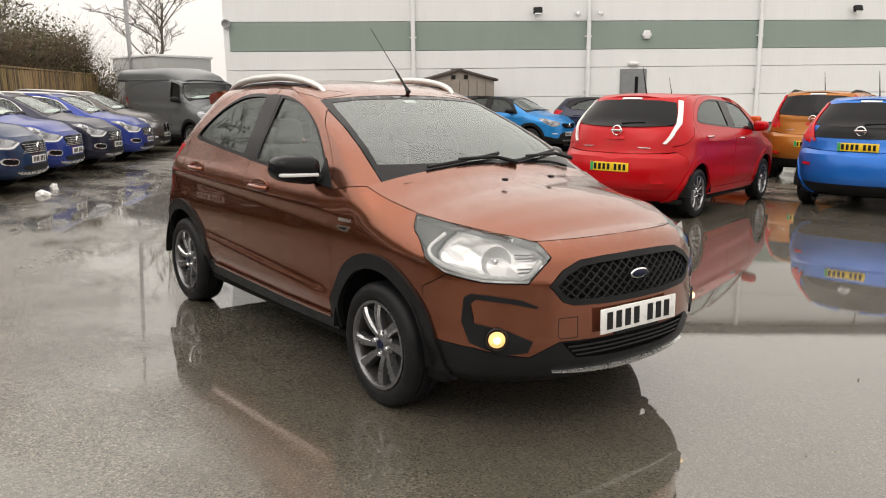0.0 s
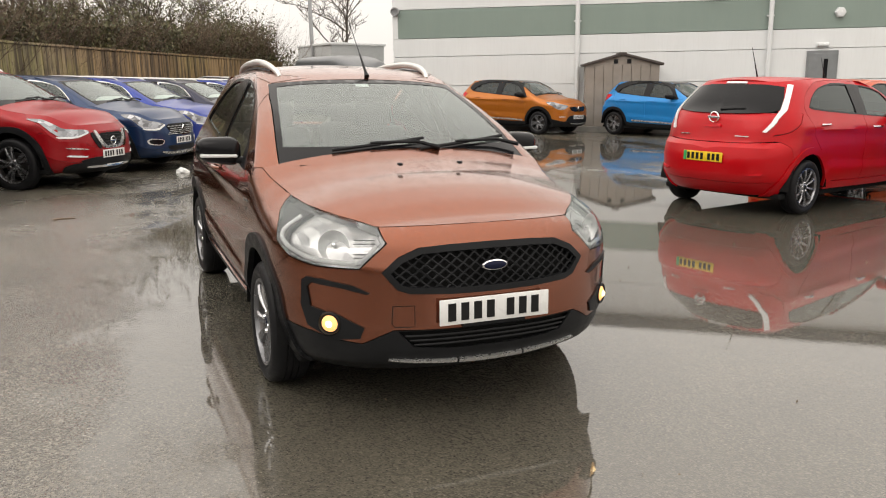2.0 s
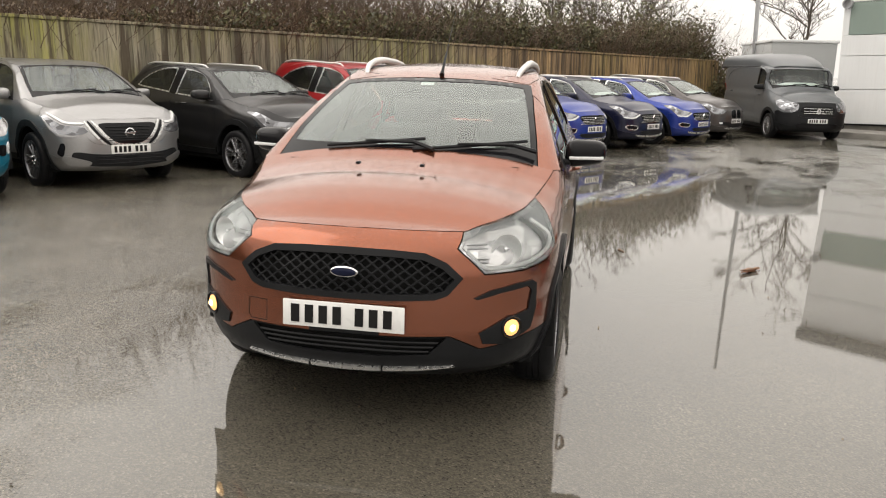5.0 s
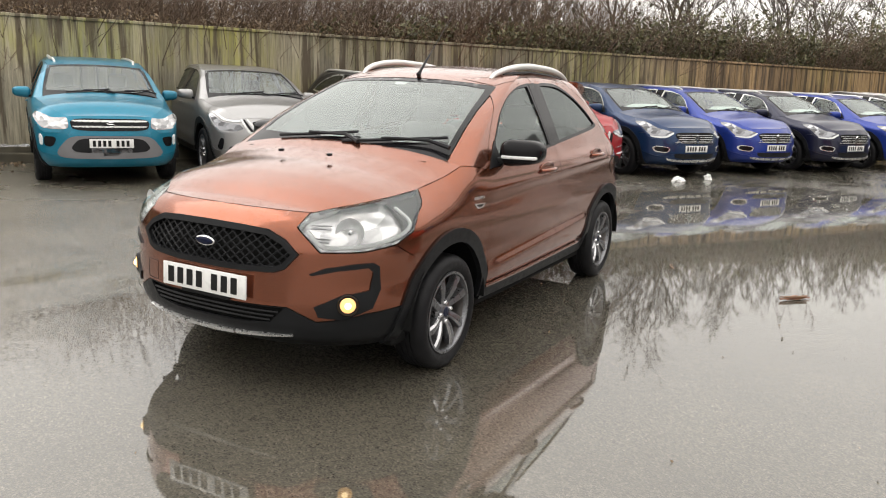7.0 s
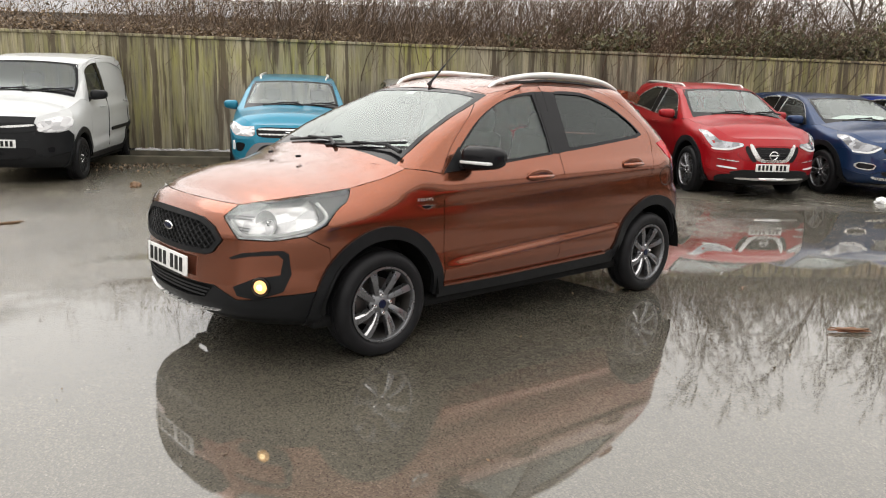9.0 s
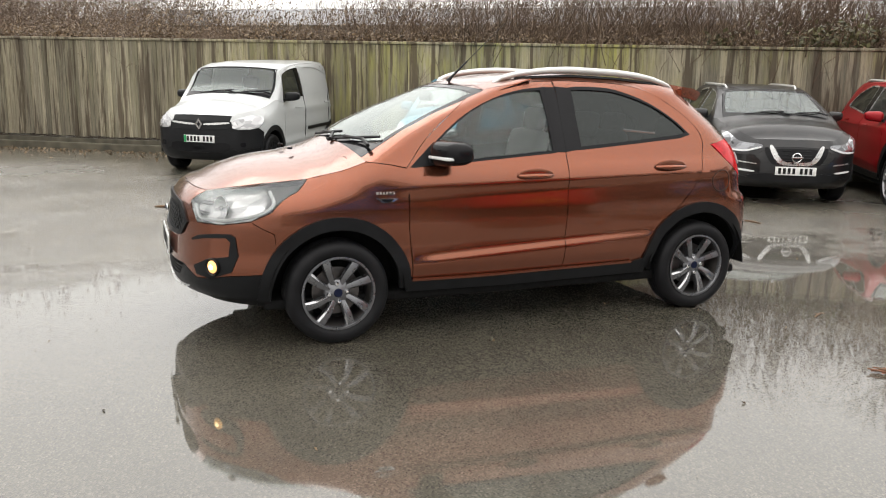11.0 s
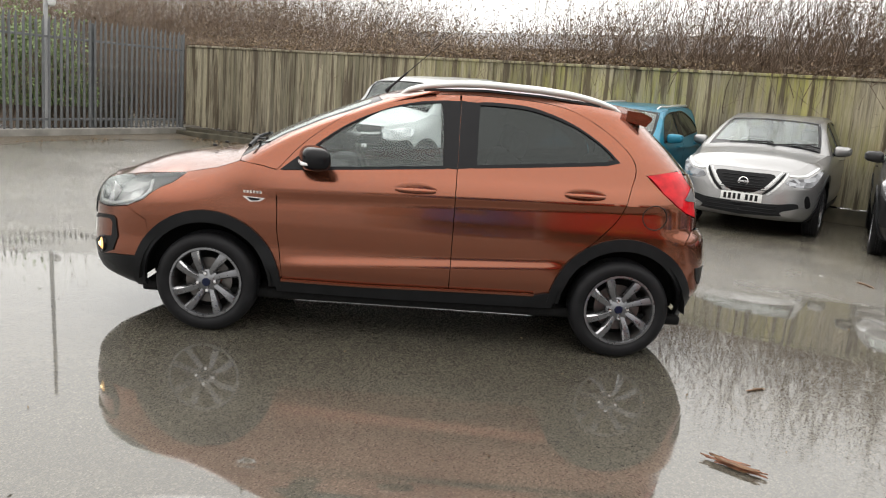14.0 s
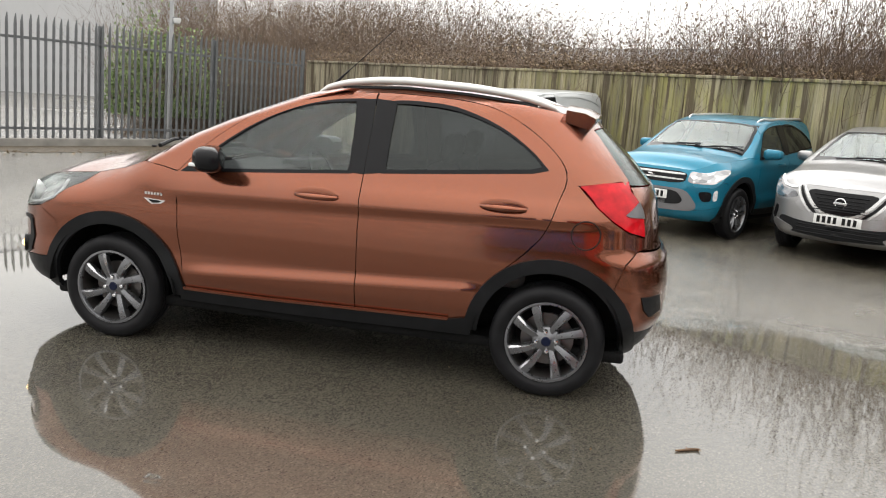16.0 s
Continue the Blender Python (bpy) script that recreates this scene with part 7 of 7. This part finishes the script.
def rear_electric(ob, W, upper, lights):
    """Tall tail lights up the rear posts, a number plate and a badge."""
    tail = QF + SIDE + QR
    def rp(name, pts, mat, off):
        face_panel(ob, W, name, [rl(y, z) if y > 0 else (tail, z) for y, z in pts], M[mat], off, 0.015, 0.06, True, surf=HIGH)
    rp("rear_glass", [(0, 1.425), (0.35, 1.42), (0.535, 1.395), (0.60, 1.27), (0.635, 1.15), (0.56, 1.118), (0.3, 1.105), (0, 1.10)], "gloss_black", 0.008)
    rp("tail_strip", [(0.54, 1.42), (0.585, 1.41), (0.645, 1.27), (0.69, 1.14), (0.665, 1.05), (0.60, 0.90), (0.565, 0.905), (0.625, 1.05), (0.640, 1.14), (0.605, 1.27)], lights, 0.018)
    rp("high_brake_lamp", [(0, 1.452), (0.13, 1.45), (0.13, 1.43), (0, 1.432)], "lamp_white", 0.012)
    if upper:
        rp("black_tailgate", [(0, 1.12), (0.55, 1.12), (0.62, 1.0), (0.60, 0.96), (0, 0.95)], "gloss_black", 0.008)
        rp("reflector", [(0.58, 0.62), (0.70, 0.63), (0.70, 0.60), (0.58, 0.59)], "red_lens", 0.010)
    else:
        rp("gate_handle", [(0, 0.98), (0.10, 0.98), (0.11, 0.945), (0, 0.94)], "red_lens", 0.010)
        rp("gate_badge", [(0.30, 0.86), (0.44, 0.855), (0.44, 0.845), (0.30, 0.85)], "satin", 0.008)
        rp("lower_reflector", [(0.50, 0.47), (0.66, 0.49), (0.64, 0.455), (0.52, 0.45)], "red_lens", 0.010)
    z = 0.62 if not upper else 0.84
    p = W(HIGH.out(np.array([tail]), np.array([z]), 0.012))[0]
    plate(ob, (p[0] - 0.006, 0, p[2]), 180, "plate_yellow", band=True)
    b = W(HIGH.out(np.array([tail]), np.array([1.05]), 0.012))[0]
    v, f = lathe([(0.05, 0.0), (0.058, -0.012), (0.068, 0.0)], 24, "x", tuple(b), True)
    bd = mesh_object("badge", v, f, M["chrome"], ob)
    box("badge_bar", tuple(b - np.array([0.004, 0, 0])), (0.012, 0.16, 0.026), M["chrome"], bd, 0.004)
    w = [W(HIGH.out(np.array([rl(y, zz)[0] if y > 0 else -rl(-y, zz)[0]]), np.array([zz]), 0.014))[0] for y, zz in ((-0.02, 1.14), (-0.3, 1.155))]
    mesh_object("rear_wiper", *tube(w, 0.012, 6), M["plastic"], ob)
    mesh_object("aerial", *tube([W([(-1.0, 0, 1.53)])[0], W([(-1.0, 0, 1.53)])[0] + np.array([-0.16, 0.0, 0.34])], [0.010, 0.003], 6), M["plastic"], ob)


def other(name, label, category, at, heading, k, mats, face, wheels="five", rail=None, mirror_mat=None, paper=False, rear=None, group="", grille_fill="plastic"):
    x, y = at
    ob = tagged(empty(name, standing(x, y, heading)), label, category, group)
    W = warp_fn(k)
    full = {"cladding": M["plastic"], "roof": mats["paint"], "side_glass": M["tinted_glass"], "windscreen": M["green_screen"]}
    if k.get("painted_low", False):
        full["lower_bumper"] = mats["paint"]
    full.update(mats)
    made = shell(ob, W, False, full, skip=k.get("skip", ()))
    face_panel(ob, W, "lamp_mount", LAMP, mats["paint"], -0.001, 0.02, 0.08, True)
    face_panel(ob, W, "grille_mount", both(GRILLE), mats.get("front_bumper", mats["paint"]), -0.001, 0.02, 0.08)
    face_panel(ob, W, "intake", both(LOW_GRILLE), M["plastic"], -0.001, 0.02, 0.08)
    arch_liners(ob, W)
    cabin(ob, W, M["seat"])
    wb, half = k["wb"] / 2, k["width"] / 2 - 0.115
    for wx in (wb, -wb):
        for wy in (half, -half):
            add_wheel(ob, wx, wy, k["r"], wheels, 0, 17 * wx + 31 * wy)
    if rail:
        rails(ob, W, rail)
    mirror(ob, W, mirror_mat or mats["paint"], strip=False)
    wipers(ob, W)
    cw = [(x_, y_, z_) for y_ in np.linspace(-0.60, 0.60, 13) for x_, z_ in ((1.22 - 0.10 * (y_ / 0.68) ** 2, 1.035 + 0.012 * (1 - (y_ / 0.68) ** 2)), (1.02 - 0.08 * (y_ / 0.68) ** 2, 1.02))]
    mesh_object("scuttle_panel", W(cw), [(2 * i, 2 * i + 1, 2 * i + 3, 2 * i + 2) for i in range(12)], M["plastic"], ob)
    face(ob, W)
    for x_, z_ in ((0.03, 0.935), (-0.965, 0.985)):
        for s in (1, -1):
            line = [(x_ + 0.10 - 0.20 * t, s * (float(WIDTH(z_)) + 0.004 + 0.026 * math.sin(math.pi * t) ** 0.5), z_) for t in np.linspace(0, 1, 7)]
            mesh_object("door_handle", *((lambda q: (W(q[0]), q[1]))(tube(line, 0.012, 6))), mats.get("handle", mats["paint"]), ob)
    px = front_x(W, 0, k.get("pz", 0.51), 0.014)
    plate(ob, (px[0], 0, px[2]), 0, band=k.get("band", False))
    if paper:
        face_panel(ob, W, "paper_sheet", ff_high([(0, 1.21), (0.30, 1.205), (0.50, 1.16), (0.60, 1.075), (0, 1.06)]), M["paper"], -0.02, 0.004, 0.08, surf=HIGH)
    if rear:
        rear(ob, W)
    return ob


def ff_high(pts):
    return both([fh(y, z) for y, z in pts])


def nose_at(p, heading, k):
    d = k["wb"] / 2 + k["front"]
    return (p[0] - d * math.cos(radians(heading)), p[1] - d * math.sin(radians(heading)))


SUV_NEW = dict(wb=2.665, r=0.35, back=0.86, front=0.90, width=1.835, belt=1.10, roof=1.60, post=-0.25, top=0.40, low=0.22, tail=0.20, lift=0.03, pz=0.52, mid=0.70, painted_low=True)
SUV_OLD = dict(SUV_NEW, wb=2.646, r=0.345, roof=1.58, width=1.806, pz=0.485)
SUV_TALL = dict(SUV_NEW, wb=2.705, r=0.36, back=0.98, front=0.97, roof=1.66, belt=1.12, width=1.83, tail=0.30, lift=0.05, pz=0.485)
SUV_SLAT = dict(SUV_NEW, wb=2.646, r=0.35, back=0.88, front=0.92, roof=1.565, belt=1.08, width=1.836, pz=0.53)
SUV_TWIN = dict(SUV_NEW, wb=2.67, r=0.345, back=0.86, front=0.88, roof=1.60, belt=1.11, width=1.82, lift=0.05, pz=0.53)
SUV_SMALL = dict(wb=2.50, r=0.34, back=0.80, front=0.84, width=1.775, belt=1.065, roof=1.58, mid=0.70, post=-0.20, top=0.42, low=0.22, tail=0.32, lift=0.06, droop=-0.04, painted_low=True, boxy=0.04, pz=0.56)
VAN_SMALL = dict(wb=2.70, r=0.31, back=0.74, front=0.80, width=1.83, belt=1.15, roof=1.765, post=0.05, top=0.72, low=0.2, tail=0.55, lift=0.12, boxy=0.17, screen=0.08, pz=0.55, band=True)
CROSSOVER = dict(wb=2.606, r=0.335, back=0.66, front=0.85, width=1.778, belt=1.08, roof=1.565, post=-0.2, top=0.42, low=0.2, tail=0.14, lift=0.02, pz=0.50)
ELECTRIC = dict(wb=2.70, r=0.315, back=0.80, front=0.94, width=1.77, belt=1.07, roof=1.54, post=-0.1, top=0.55, low=0.18, tail=0.10, lift=0.03, pz=0.55, painted_low=True)
SUV_BOX = dict(SUV_SMALL, wb=2.673, back=0.82, front=0.85, width=1.80, roof=1.66, belt=1.15)
VAN_BIG = dict(wb=3.10, r=0.335, back=1.0, front=0.92, width=1.93, belt=1.28, roof=1.93, post=0.62, top=1.10, low=0.2, tail=0.70, lift=0.13, boxy=0.30, pz=0.50)
chrome_line = {"front_window_trim": M["satin"], "rear_window_trim": M["satin"]}
row = "cars parked along the fence"

other("silver_suv", "silver metallic family suv with a black grille by the fence", "car", nose_at((-4.15, -4.86), 58, SUV_NEW), 58, SUV_NEW, {"paint": M["silver"]}, face_blade, "dark", group=row)
other("black_suv", "black family suv with a chrome-framed grille and silver roof rails", "car", nose_at((-5.85, -2.87), 62, SUV_OLD), 62, SUV_OLD, {"paint": M["black_paint"], **chrome_line}, face_chevron, "five", M["rail"], group=row)
other("red_suv", "deep red large suv with chrome grille and silver roof rails", "car", nose_at((-7.43, -1.30), 56, SUV_TALL), 56, SUV_TALL, {"paint": M["red"], **chrome_line}, face_chevron_tall, "five", M["rail"], group=row)
other("navy_suv", "dark navy suv with a slatted chrome grille, rain-wet", "car", nose_at((-9.45, -0.13), 58, SUV_SLAT), 58, SUV_SLAT, {"paint": M["navy"], **chrome_line}, face_slatted, "dark", None, paper=True, group=row)
other("blue_suv", "bright blue suv with a slatted chrome grille and roof rails", "car", nose_at((-11.48, 0.93), 58, SUV_SLAT), 58, SUV_SLAT, {"paint": M["blue"], **chrome_line}, face_slatted, "five", M["rail"], paper=True, group=row)
other("ink_suv", "ink-blue suv with a white sheet behind its windscreen", "car", nose_at((-13.38, 2.20), 58, SUV_SLAT), 58, SUV_SLAT, {"paint": M["ink"], **chrome_line}, face_slatted, "five", M["rail"], paper=True, group=row)
other("blue_suv", "bright blue suv with roof rails in the parked row", "car", nose_at((-15.3, 3.50), 58, SUV_SLAT), 58, SUV_SLAT, {"paint": M["blue"], **chrome_line}, face_slatted, "five", M["rail"], paper=True, group=row)
other("grey_suv", "warm grey compact suv with a twin grille", "car", nose_at((-17.15, 4.55), 56, SUV_TWIN), 56, SUV_TWIN, {"paint": M["grey"], **chrome_line}, face_twin, "five", M["rail"], paper=True, group=row)
other("teal_suv", "teal compact suv with grey lower bumper before the fence", "car", nose_at((-2.10, -5.85), 57, SUV_SMALL), 57, SUV_SMALL, {"paint": M["teal"]}, face_square, "dark", M["rail"], group=row)
other("white_van", "small white panel van with a black bumper by the fence", "van", nose_at((1.23, -7.87), 56, VAN_SMALL), 56, VAN_SMALL,
      {"paint": M["white_paint"], "front_bumper": M["plastic"], "rear_side_window": M["white_paint"], "rear_window_trim": M["white_paint"], "rear_post_trim": M["white_paint"], "rear_window": M["white_paint"]}, face_small_van, "steel", mirror_mat=M["plastic"], group=row)
other("orange_crossover", "orange crossover with a black roof by the warehouse", "car", (-17.1, 10.65), 25, CROSSOVER, {"paint": M["orange"], "roof": M["gloss_black"], "side_glass": M["dark_glass"]}, face_crossover, "dark", mirror_mat=M["gloss_black"])
other("blue_crossover", "bright blue crossover with a black roof beside the shed", "car", (-13.95, 13.85), 17, CROSSOVER, {"paint": M["sky_blue"], "roof": M["gloss_black"], "side_glass": M["dark_glass"]}, face_crossover, "five", mirror_mat=M["gloss_black"])
other("dark_blue_car", "dark blue hatchback parked near the warehouse door", "car", (-11.8, 16.4), 26, CROSSOVER, {"paint": M["ink"]}, face_crossover, "five")
other("red_hatchback", "bright red electric hatchback with tall white tail lights", "car", (-2.82, 7.05), 104, ELECTRIC, {"paint": M["bright_red"], "cladding": M["bright_red"], "rear_lower_bumper": M["bright_red"], "tail_light": M["bright_red"], "handle": M["chrome"]}, face_plain, "ten", rear=lambda o, W: rear_electric(o, W, False, "lamp_white"))
other("blue_hatchback", "vivid blue electric hatchback with a black tailgate", "car", (-1.15, 10.2), 101, ELECTRIC, {"paint": M["vivid_blue"], "cladding": M["vivid_blue"], "handle": M["chrome"]}, face_plain, "ten", rear=lambda o, W: rear_electric(o, W, True, "red_lens"))
other("orange_suv", "amber-brown compact suv with black roof rails", "car", (-3.85, 13.9), 104, SUV_BOX, {"paint": M["amber"]}, face_square, "dark", M["plastic"], rear=lambda o, W: rear_electric(o, W, False, "red_lens"))


other("orange_hatchback", "orange-red small hatchback parked beyond the red one", "car", (-5.2, 10.9), 100, dict(CROSSOVER, wb=2.5, front=0.75, back=0.65), {"paint": M["orange_red"], "cladding": M["orange_red"]}, face_plain, "five", rear=lambda o, W: rear_electric(o, W, False, "red_lens"))


def van_roof(ob, W):
    """The raised roof of the big van: a swept cap from the screen to the tail."""
    vs, fs = [], []
    secs = [(1.00, 1.86, 0.72, 0.06), (0.70, 1.92, 0.80, 0.18), (0.30, 1.93, 0.84, 0.30), (0.0, 1.93, 0.86, 0.35), (-1.5, 1.93, 0.86, 0.35), (-2.4, 1.93, 0.86, 0.33), (-2.52, 1.93, 0.85, 0.02)]
    for x, z, w, h in secs:
        for k in range(13):
            t = math.pi * k / 12
            c, s = math.cos(t), math.sin(t)
            vs.append((x, w * math.copysign(abs(c) ** 0.45, c), z - 0.06 + (h + 0.06) * abs(s) ** 0.55))
    for i in range(len(secs) - 1):
        for k in range(12):
            a = i * 13 + k
            fs.append((a, a + 1, a + 14, a + 13))
    mesh_object("high_roof", vs, fs, M["van_grey"], ob)
    mesh_object("roof_seam", *tube([(x, w * 1.005, z - 0.03) for x, z, w, h in secs[:-1]], 0.025, 6), M["plastic"], ob)
    mesh_object("roof_seam", *tube([(x, -w * 1.005, z - 0.03) for x, z, w, h in secs[:-1]], 0.025, 6), M["plastic"], ob)


other("grey_van", "slate grey high-roof panel van at the end of the row", "van", (-19.70, 6.08), 12, VAN_BIG,
      {"paint": M["van_grey"], "front_bumper": M["plastic"], "rear_side_window": M["van_grey"], "rear_window_trim": M["van_grey"], "rear_post_trim": M["van_grey"], "rear_window": M["van_grey"]}, face_big_van, "ten", mirror_mat=M["plastic"], paper=True, rear=van_roof)

# the white box lorry body behind the van
lorry = tagged(empty("box_lorry", standing(-25.6, 7.35, 6)), "white box lorry body parked behind the grey van", "lorry")
box("box_body", (0, 0, 1.75), (3.6, 2.1, 2.1), M["white_paint"], lorry, 0.03)
box("roof_trim", (0, 0, 2.82), (3.7, 2.2, 0.10), M["lamp_white"], lorry, 0.03)
box("chassis", (0, 0, 0.58), (3.5, 1.0, 0.26), M["plastic"], lorry, 0.03)
box("sign_panel", (0.6, -1.062, 2.0), (1.8, 0.02, 0.6), M["door_grey"], lorry, 0.005)
for x in (-1.1, 1.1):
    for s in (1, -1):
        add_wheel(lorry, x, s * 0.95, 0.38, "steel")


# ---- litter and debris on the wet ground ----
M["bark_red"] = simple("red_brown_bark", (0.20, 0.085, 0.045), 0.7, 0, 0.4, 30, 0.5, 90)
M["dead_brown"] = simple("dead_leaf_brown", (0.12, 0.065, 0.03), 0.7, 0, 0.4, 30)


def crumple(name, label, at, size, mat, seed, flat=0.5):
    bm = bmesh.new()
    bmesh.ops.create_icosphere(bm, subdivisions=3, radius=1)
    for v in bm.verts:
        n_ = noise.noise(v.co * 1.7 + Vector((seed, 0, 0))) * 0.5 + noise.noise(v.co * 4.0 + Vector((0, seed, 0))) * 0.25
        v.co *= 1 + n_
        v.co = Vector((v.co.x * size[0], v.co.y * size[1], max(-0.3, v.co.z) * size[2]))
    zmin = min(v.co.z for v in bm.verts)
    for v in bm.verts:
        v.co.z -= zmin
    ob = tagged(part(name, bm, mat, None), label, "litter")
    ob.matrix_world = standing(at[0], at[1], seed * 57)
    return ob


crumple("plastic_bag", "crumpled white plastic bag on the wet asphalt", (-8.8, -0.25), (0.11, 0.08, 0.06), M["paper"], 1.3)
crumple("plastic_bag", "small crumpled white plastic bag on the asphalt", (-9.6, 0.08), (0.07, 0.06, 0.07), M["paper"], 2.7)


def stick(at, length, ang, seed, mat, label, r=0.012):
    rng = random.Random(seed)
    ob = None
    pts = [Vector((length * (t - 0.5), 0.05 * length * math.sin(4 * t + seed), r * 0.9)) for t in np.linspace(0, 1, 7)]
    ob = tagged(mesh_object("stick", *tube(pts, [r * (1.2 - 0.8 * abs(t - 0.35)) for t in np.linspace(0, 1, 7)], 7), mat), label, "stick")
    for k in range(4):
        a = rng.uniform(0, 6.28)
        q = pts[rng.randrange(0, 4)]
        sp = [q, q + Vector((math.cos(a) * 0.10 * length, math.sin(a) * 0.10 * length, 0.006)), q + Vector((math.cos(a) * 0.2 * length, math.sin(a + 0.3) * 0.2 * length, 0.002))]
        mesh_object("splinter", *tube(sp, [r * 0.5, r * 0.4, r * 0.2], 5), mat, ob)
    ob.matrix_world = standing(at[0], at[1], ang)
    return ob




def bark_strip(at, length, ang, seed, label):
    """A torn strip of bark: flat ragged slivers lying over one another."""
    rng = random.Random(seed)
    ob = tagged(empty("bark_strip", standing(at[0], at[1], ang)), label, "bark")
    for k in range(13):
        n, l = 7, length * rng.uniform(0.25, 0.95)
        x0, y0, z0 = rng.uniform(-length / 2, length / 2 - l), rng.gauss(0, 0.012), 0.002 + 0.0018 * k
        w, turn = rng.uniform(0.004, 0.013), rng.uniform(-0.10, 0.10)
        vs, fs = [], []
        for i in range(n + 1):
            t = i / n
            x, y = x0 + l * t, y0 + turn * l * (t - 0.5) + rng.gauss(0, 0.0025)
            e = w * (1 - abs(2 * t - 1) ** 3) * rng.uniform(0.7, 1.2) + 0.001
            lift = 0.012 * (t - 0.5) ** 2 * rng.uniform(0.4, 1.6)
            vs += [(x, y - e, z0 + lift), (x, y, z0 + lift + 0.004), (x, y + e, z0 + lift), (x, y, max(0.0, z0 + lift - 0.003))]
        for i in range(n):
            for j in range(4):
                fs.append((4 * i + j, 4 * i + (j + 1) % 4, 4 * i + 4 + (j + 1) % 4, 4 * i + 4 + j))
        mesh_object("sliver", vs, fs, M["bark_red"] if k % 3 else M["dead_brown"], ob, smooth=False)
    return ob


bark_strip((-1.46, 2.25), 0.30, 140, 3, "torn strip of red-brown bark on the ground")
stick((-1.95, 1.25), 0.12, 20, 4, M["dead_brown"], "short broken twig lying on the asphalt", 0.006)
crumple("dead_leaf", "curled brown dead leaf on the wet asphalt", (-0.27, -6.9), (0.12, 0.07, 0.05), M["dead_brown"], 4.1)
stick((-4.3, -1.9), 0.22, 100, 6, M["dead_brown"], "thin brown twig on the wet asphalt", 0.008)
stick((1.9, -4.6), 0.26, 10, 7, M["dead_brown"], "curled dead leaf stalk on the asphalt", 0.014)
rng = random.Random(21)
lv, lf = [], []
for i in range(900):
    a, r_ = rng.uniform(0, 6.28), 9 * math.sqrt(rng.random())
    x_, y_ = 1.0 + r_ * math.cos(a), 0.5 + r_ * math.sin(a)
    leaf(lv, lf, Vector((x_, y_, ground_z(x_, y_) + 0.006)), 0.003 + 0.011 * rng.random() ** 3, rng)
for i in range(900):
    s_ = rng.uniform(0.2, 11.0)
    q = FM @ Vector((s_, 0.45 + abs(rng.gauss(0, 0.5)), 0.012))
    q.z += ground_z(q.x, q.y)
    leaf(lv, lf, q, rng.uniform(0.015, 0.04), rng)
for i in range(700):
    q = PM @ Vector((rng.uniform(0, 8.0), 0.25 + abs(rng.gauss(0, 0.5)), 0.012))
    q.z += ground_z(q.x, q.y)
    leaf(lv, lf, q, rng.uniform(0.012, 0.035), rng)
tagged(mesh_object("leaf_litter", lv, lf, M["dead_leaf"], smooth=False), "scattered dead leaves and grit on the asphalt", "leaves", kind="stuff")

# the strip of wet soil and leaf mould at the foot of the palisade
M["soil"] = simple("wet_soil_and_leaves", (0.075, 0.058, 0.036), 0.6, 0, 0.45, 7, 0.6, 50)
sv, sf = [], []
for i in range(41):
    s_ = 16.5 * i / 40
    for k in range(4):
        off_ = 0.10 + k / 3 * (0.75 + 0.22 * math.sin(s_ * 1.3) + 0.12 * math.sin(s_ * 3.7))
        q = PM @ Vector((s_, off_, 0))
        sv.append((q.x, q.y, ground_z(q.x, q.y) + (0.045, 0.035, 0.02, 0.004)[k]))
for i in range(40):
    for k in range(3):
        sf.append((i * 4 + k, i * 4 + k + 1, i * 4 + k + 5, i * 4 + k + 4))
tagged(mesh_object("soil_strip", sv, sf, M["soil"]), "strip of wet soil and leaf mould by the palisade", "soil", kind="structure")
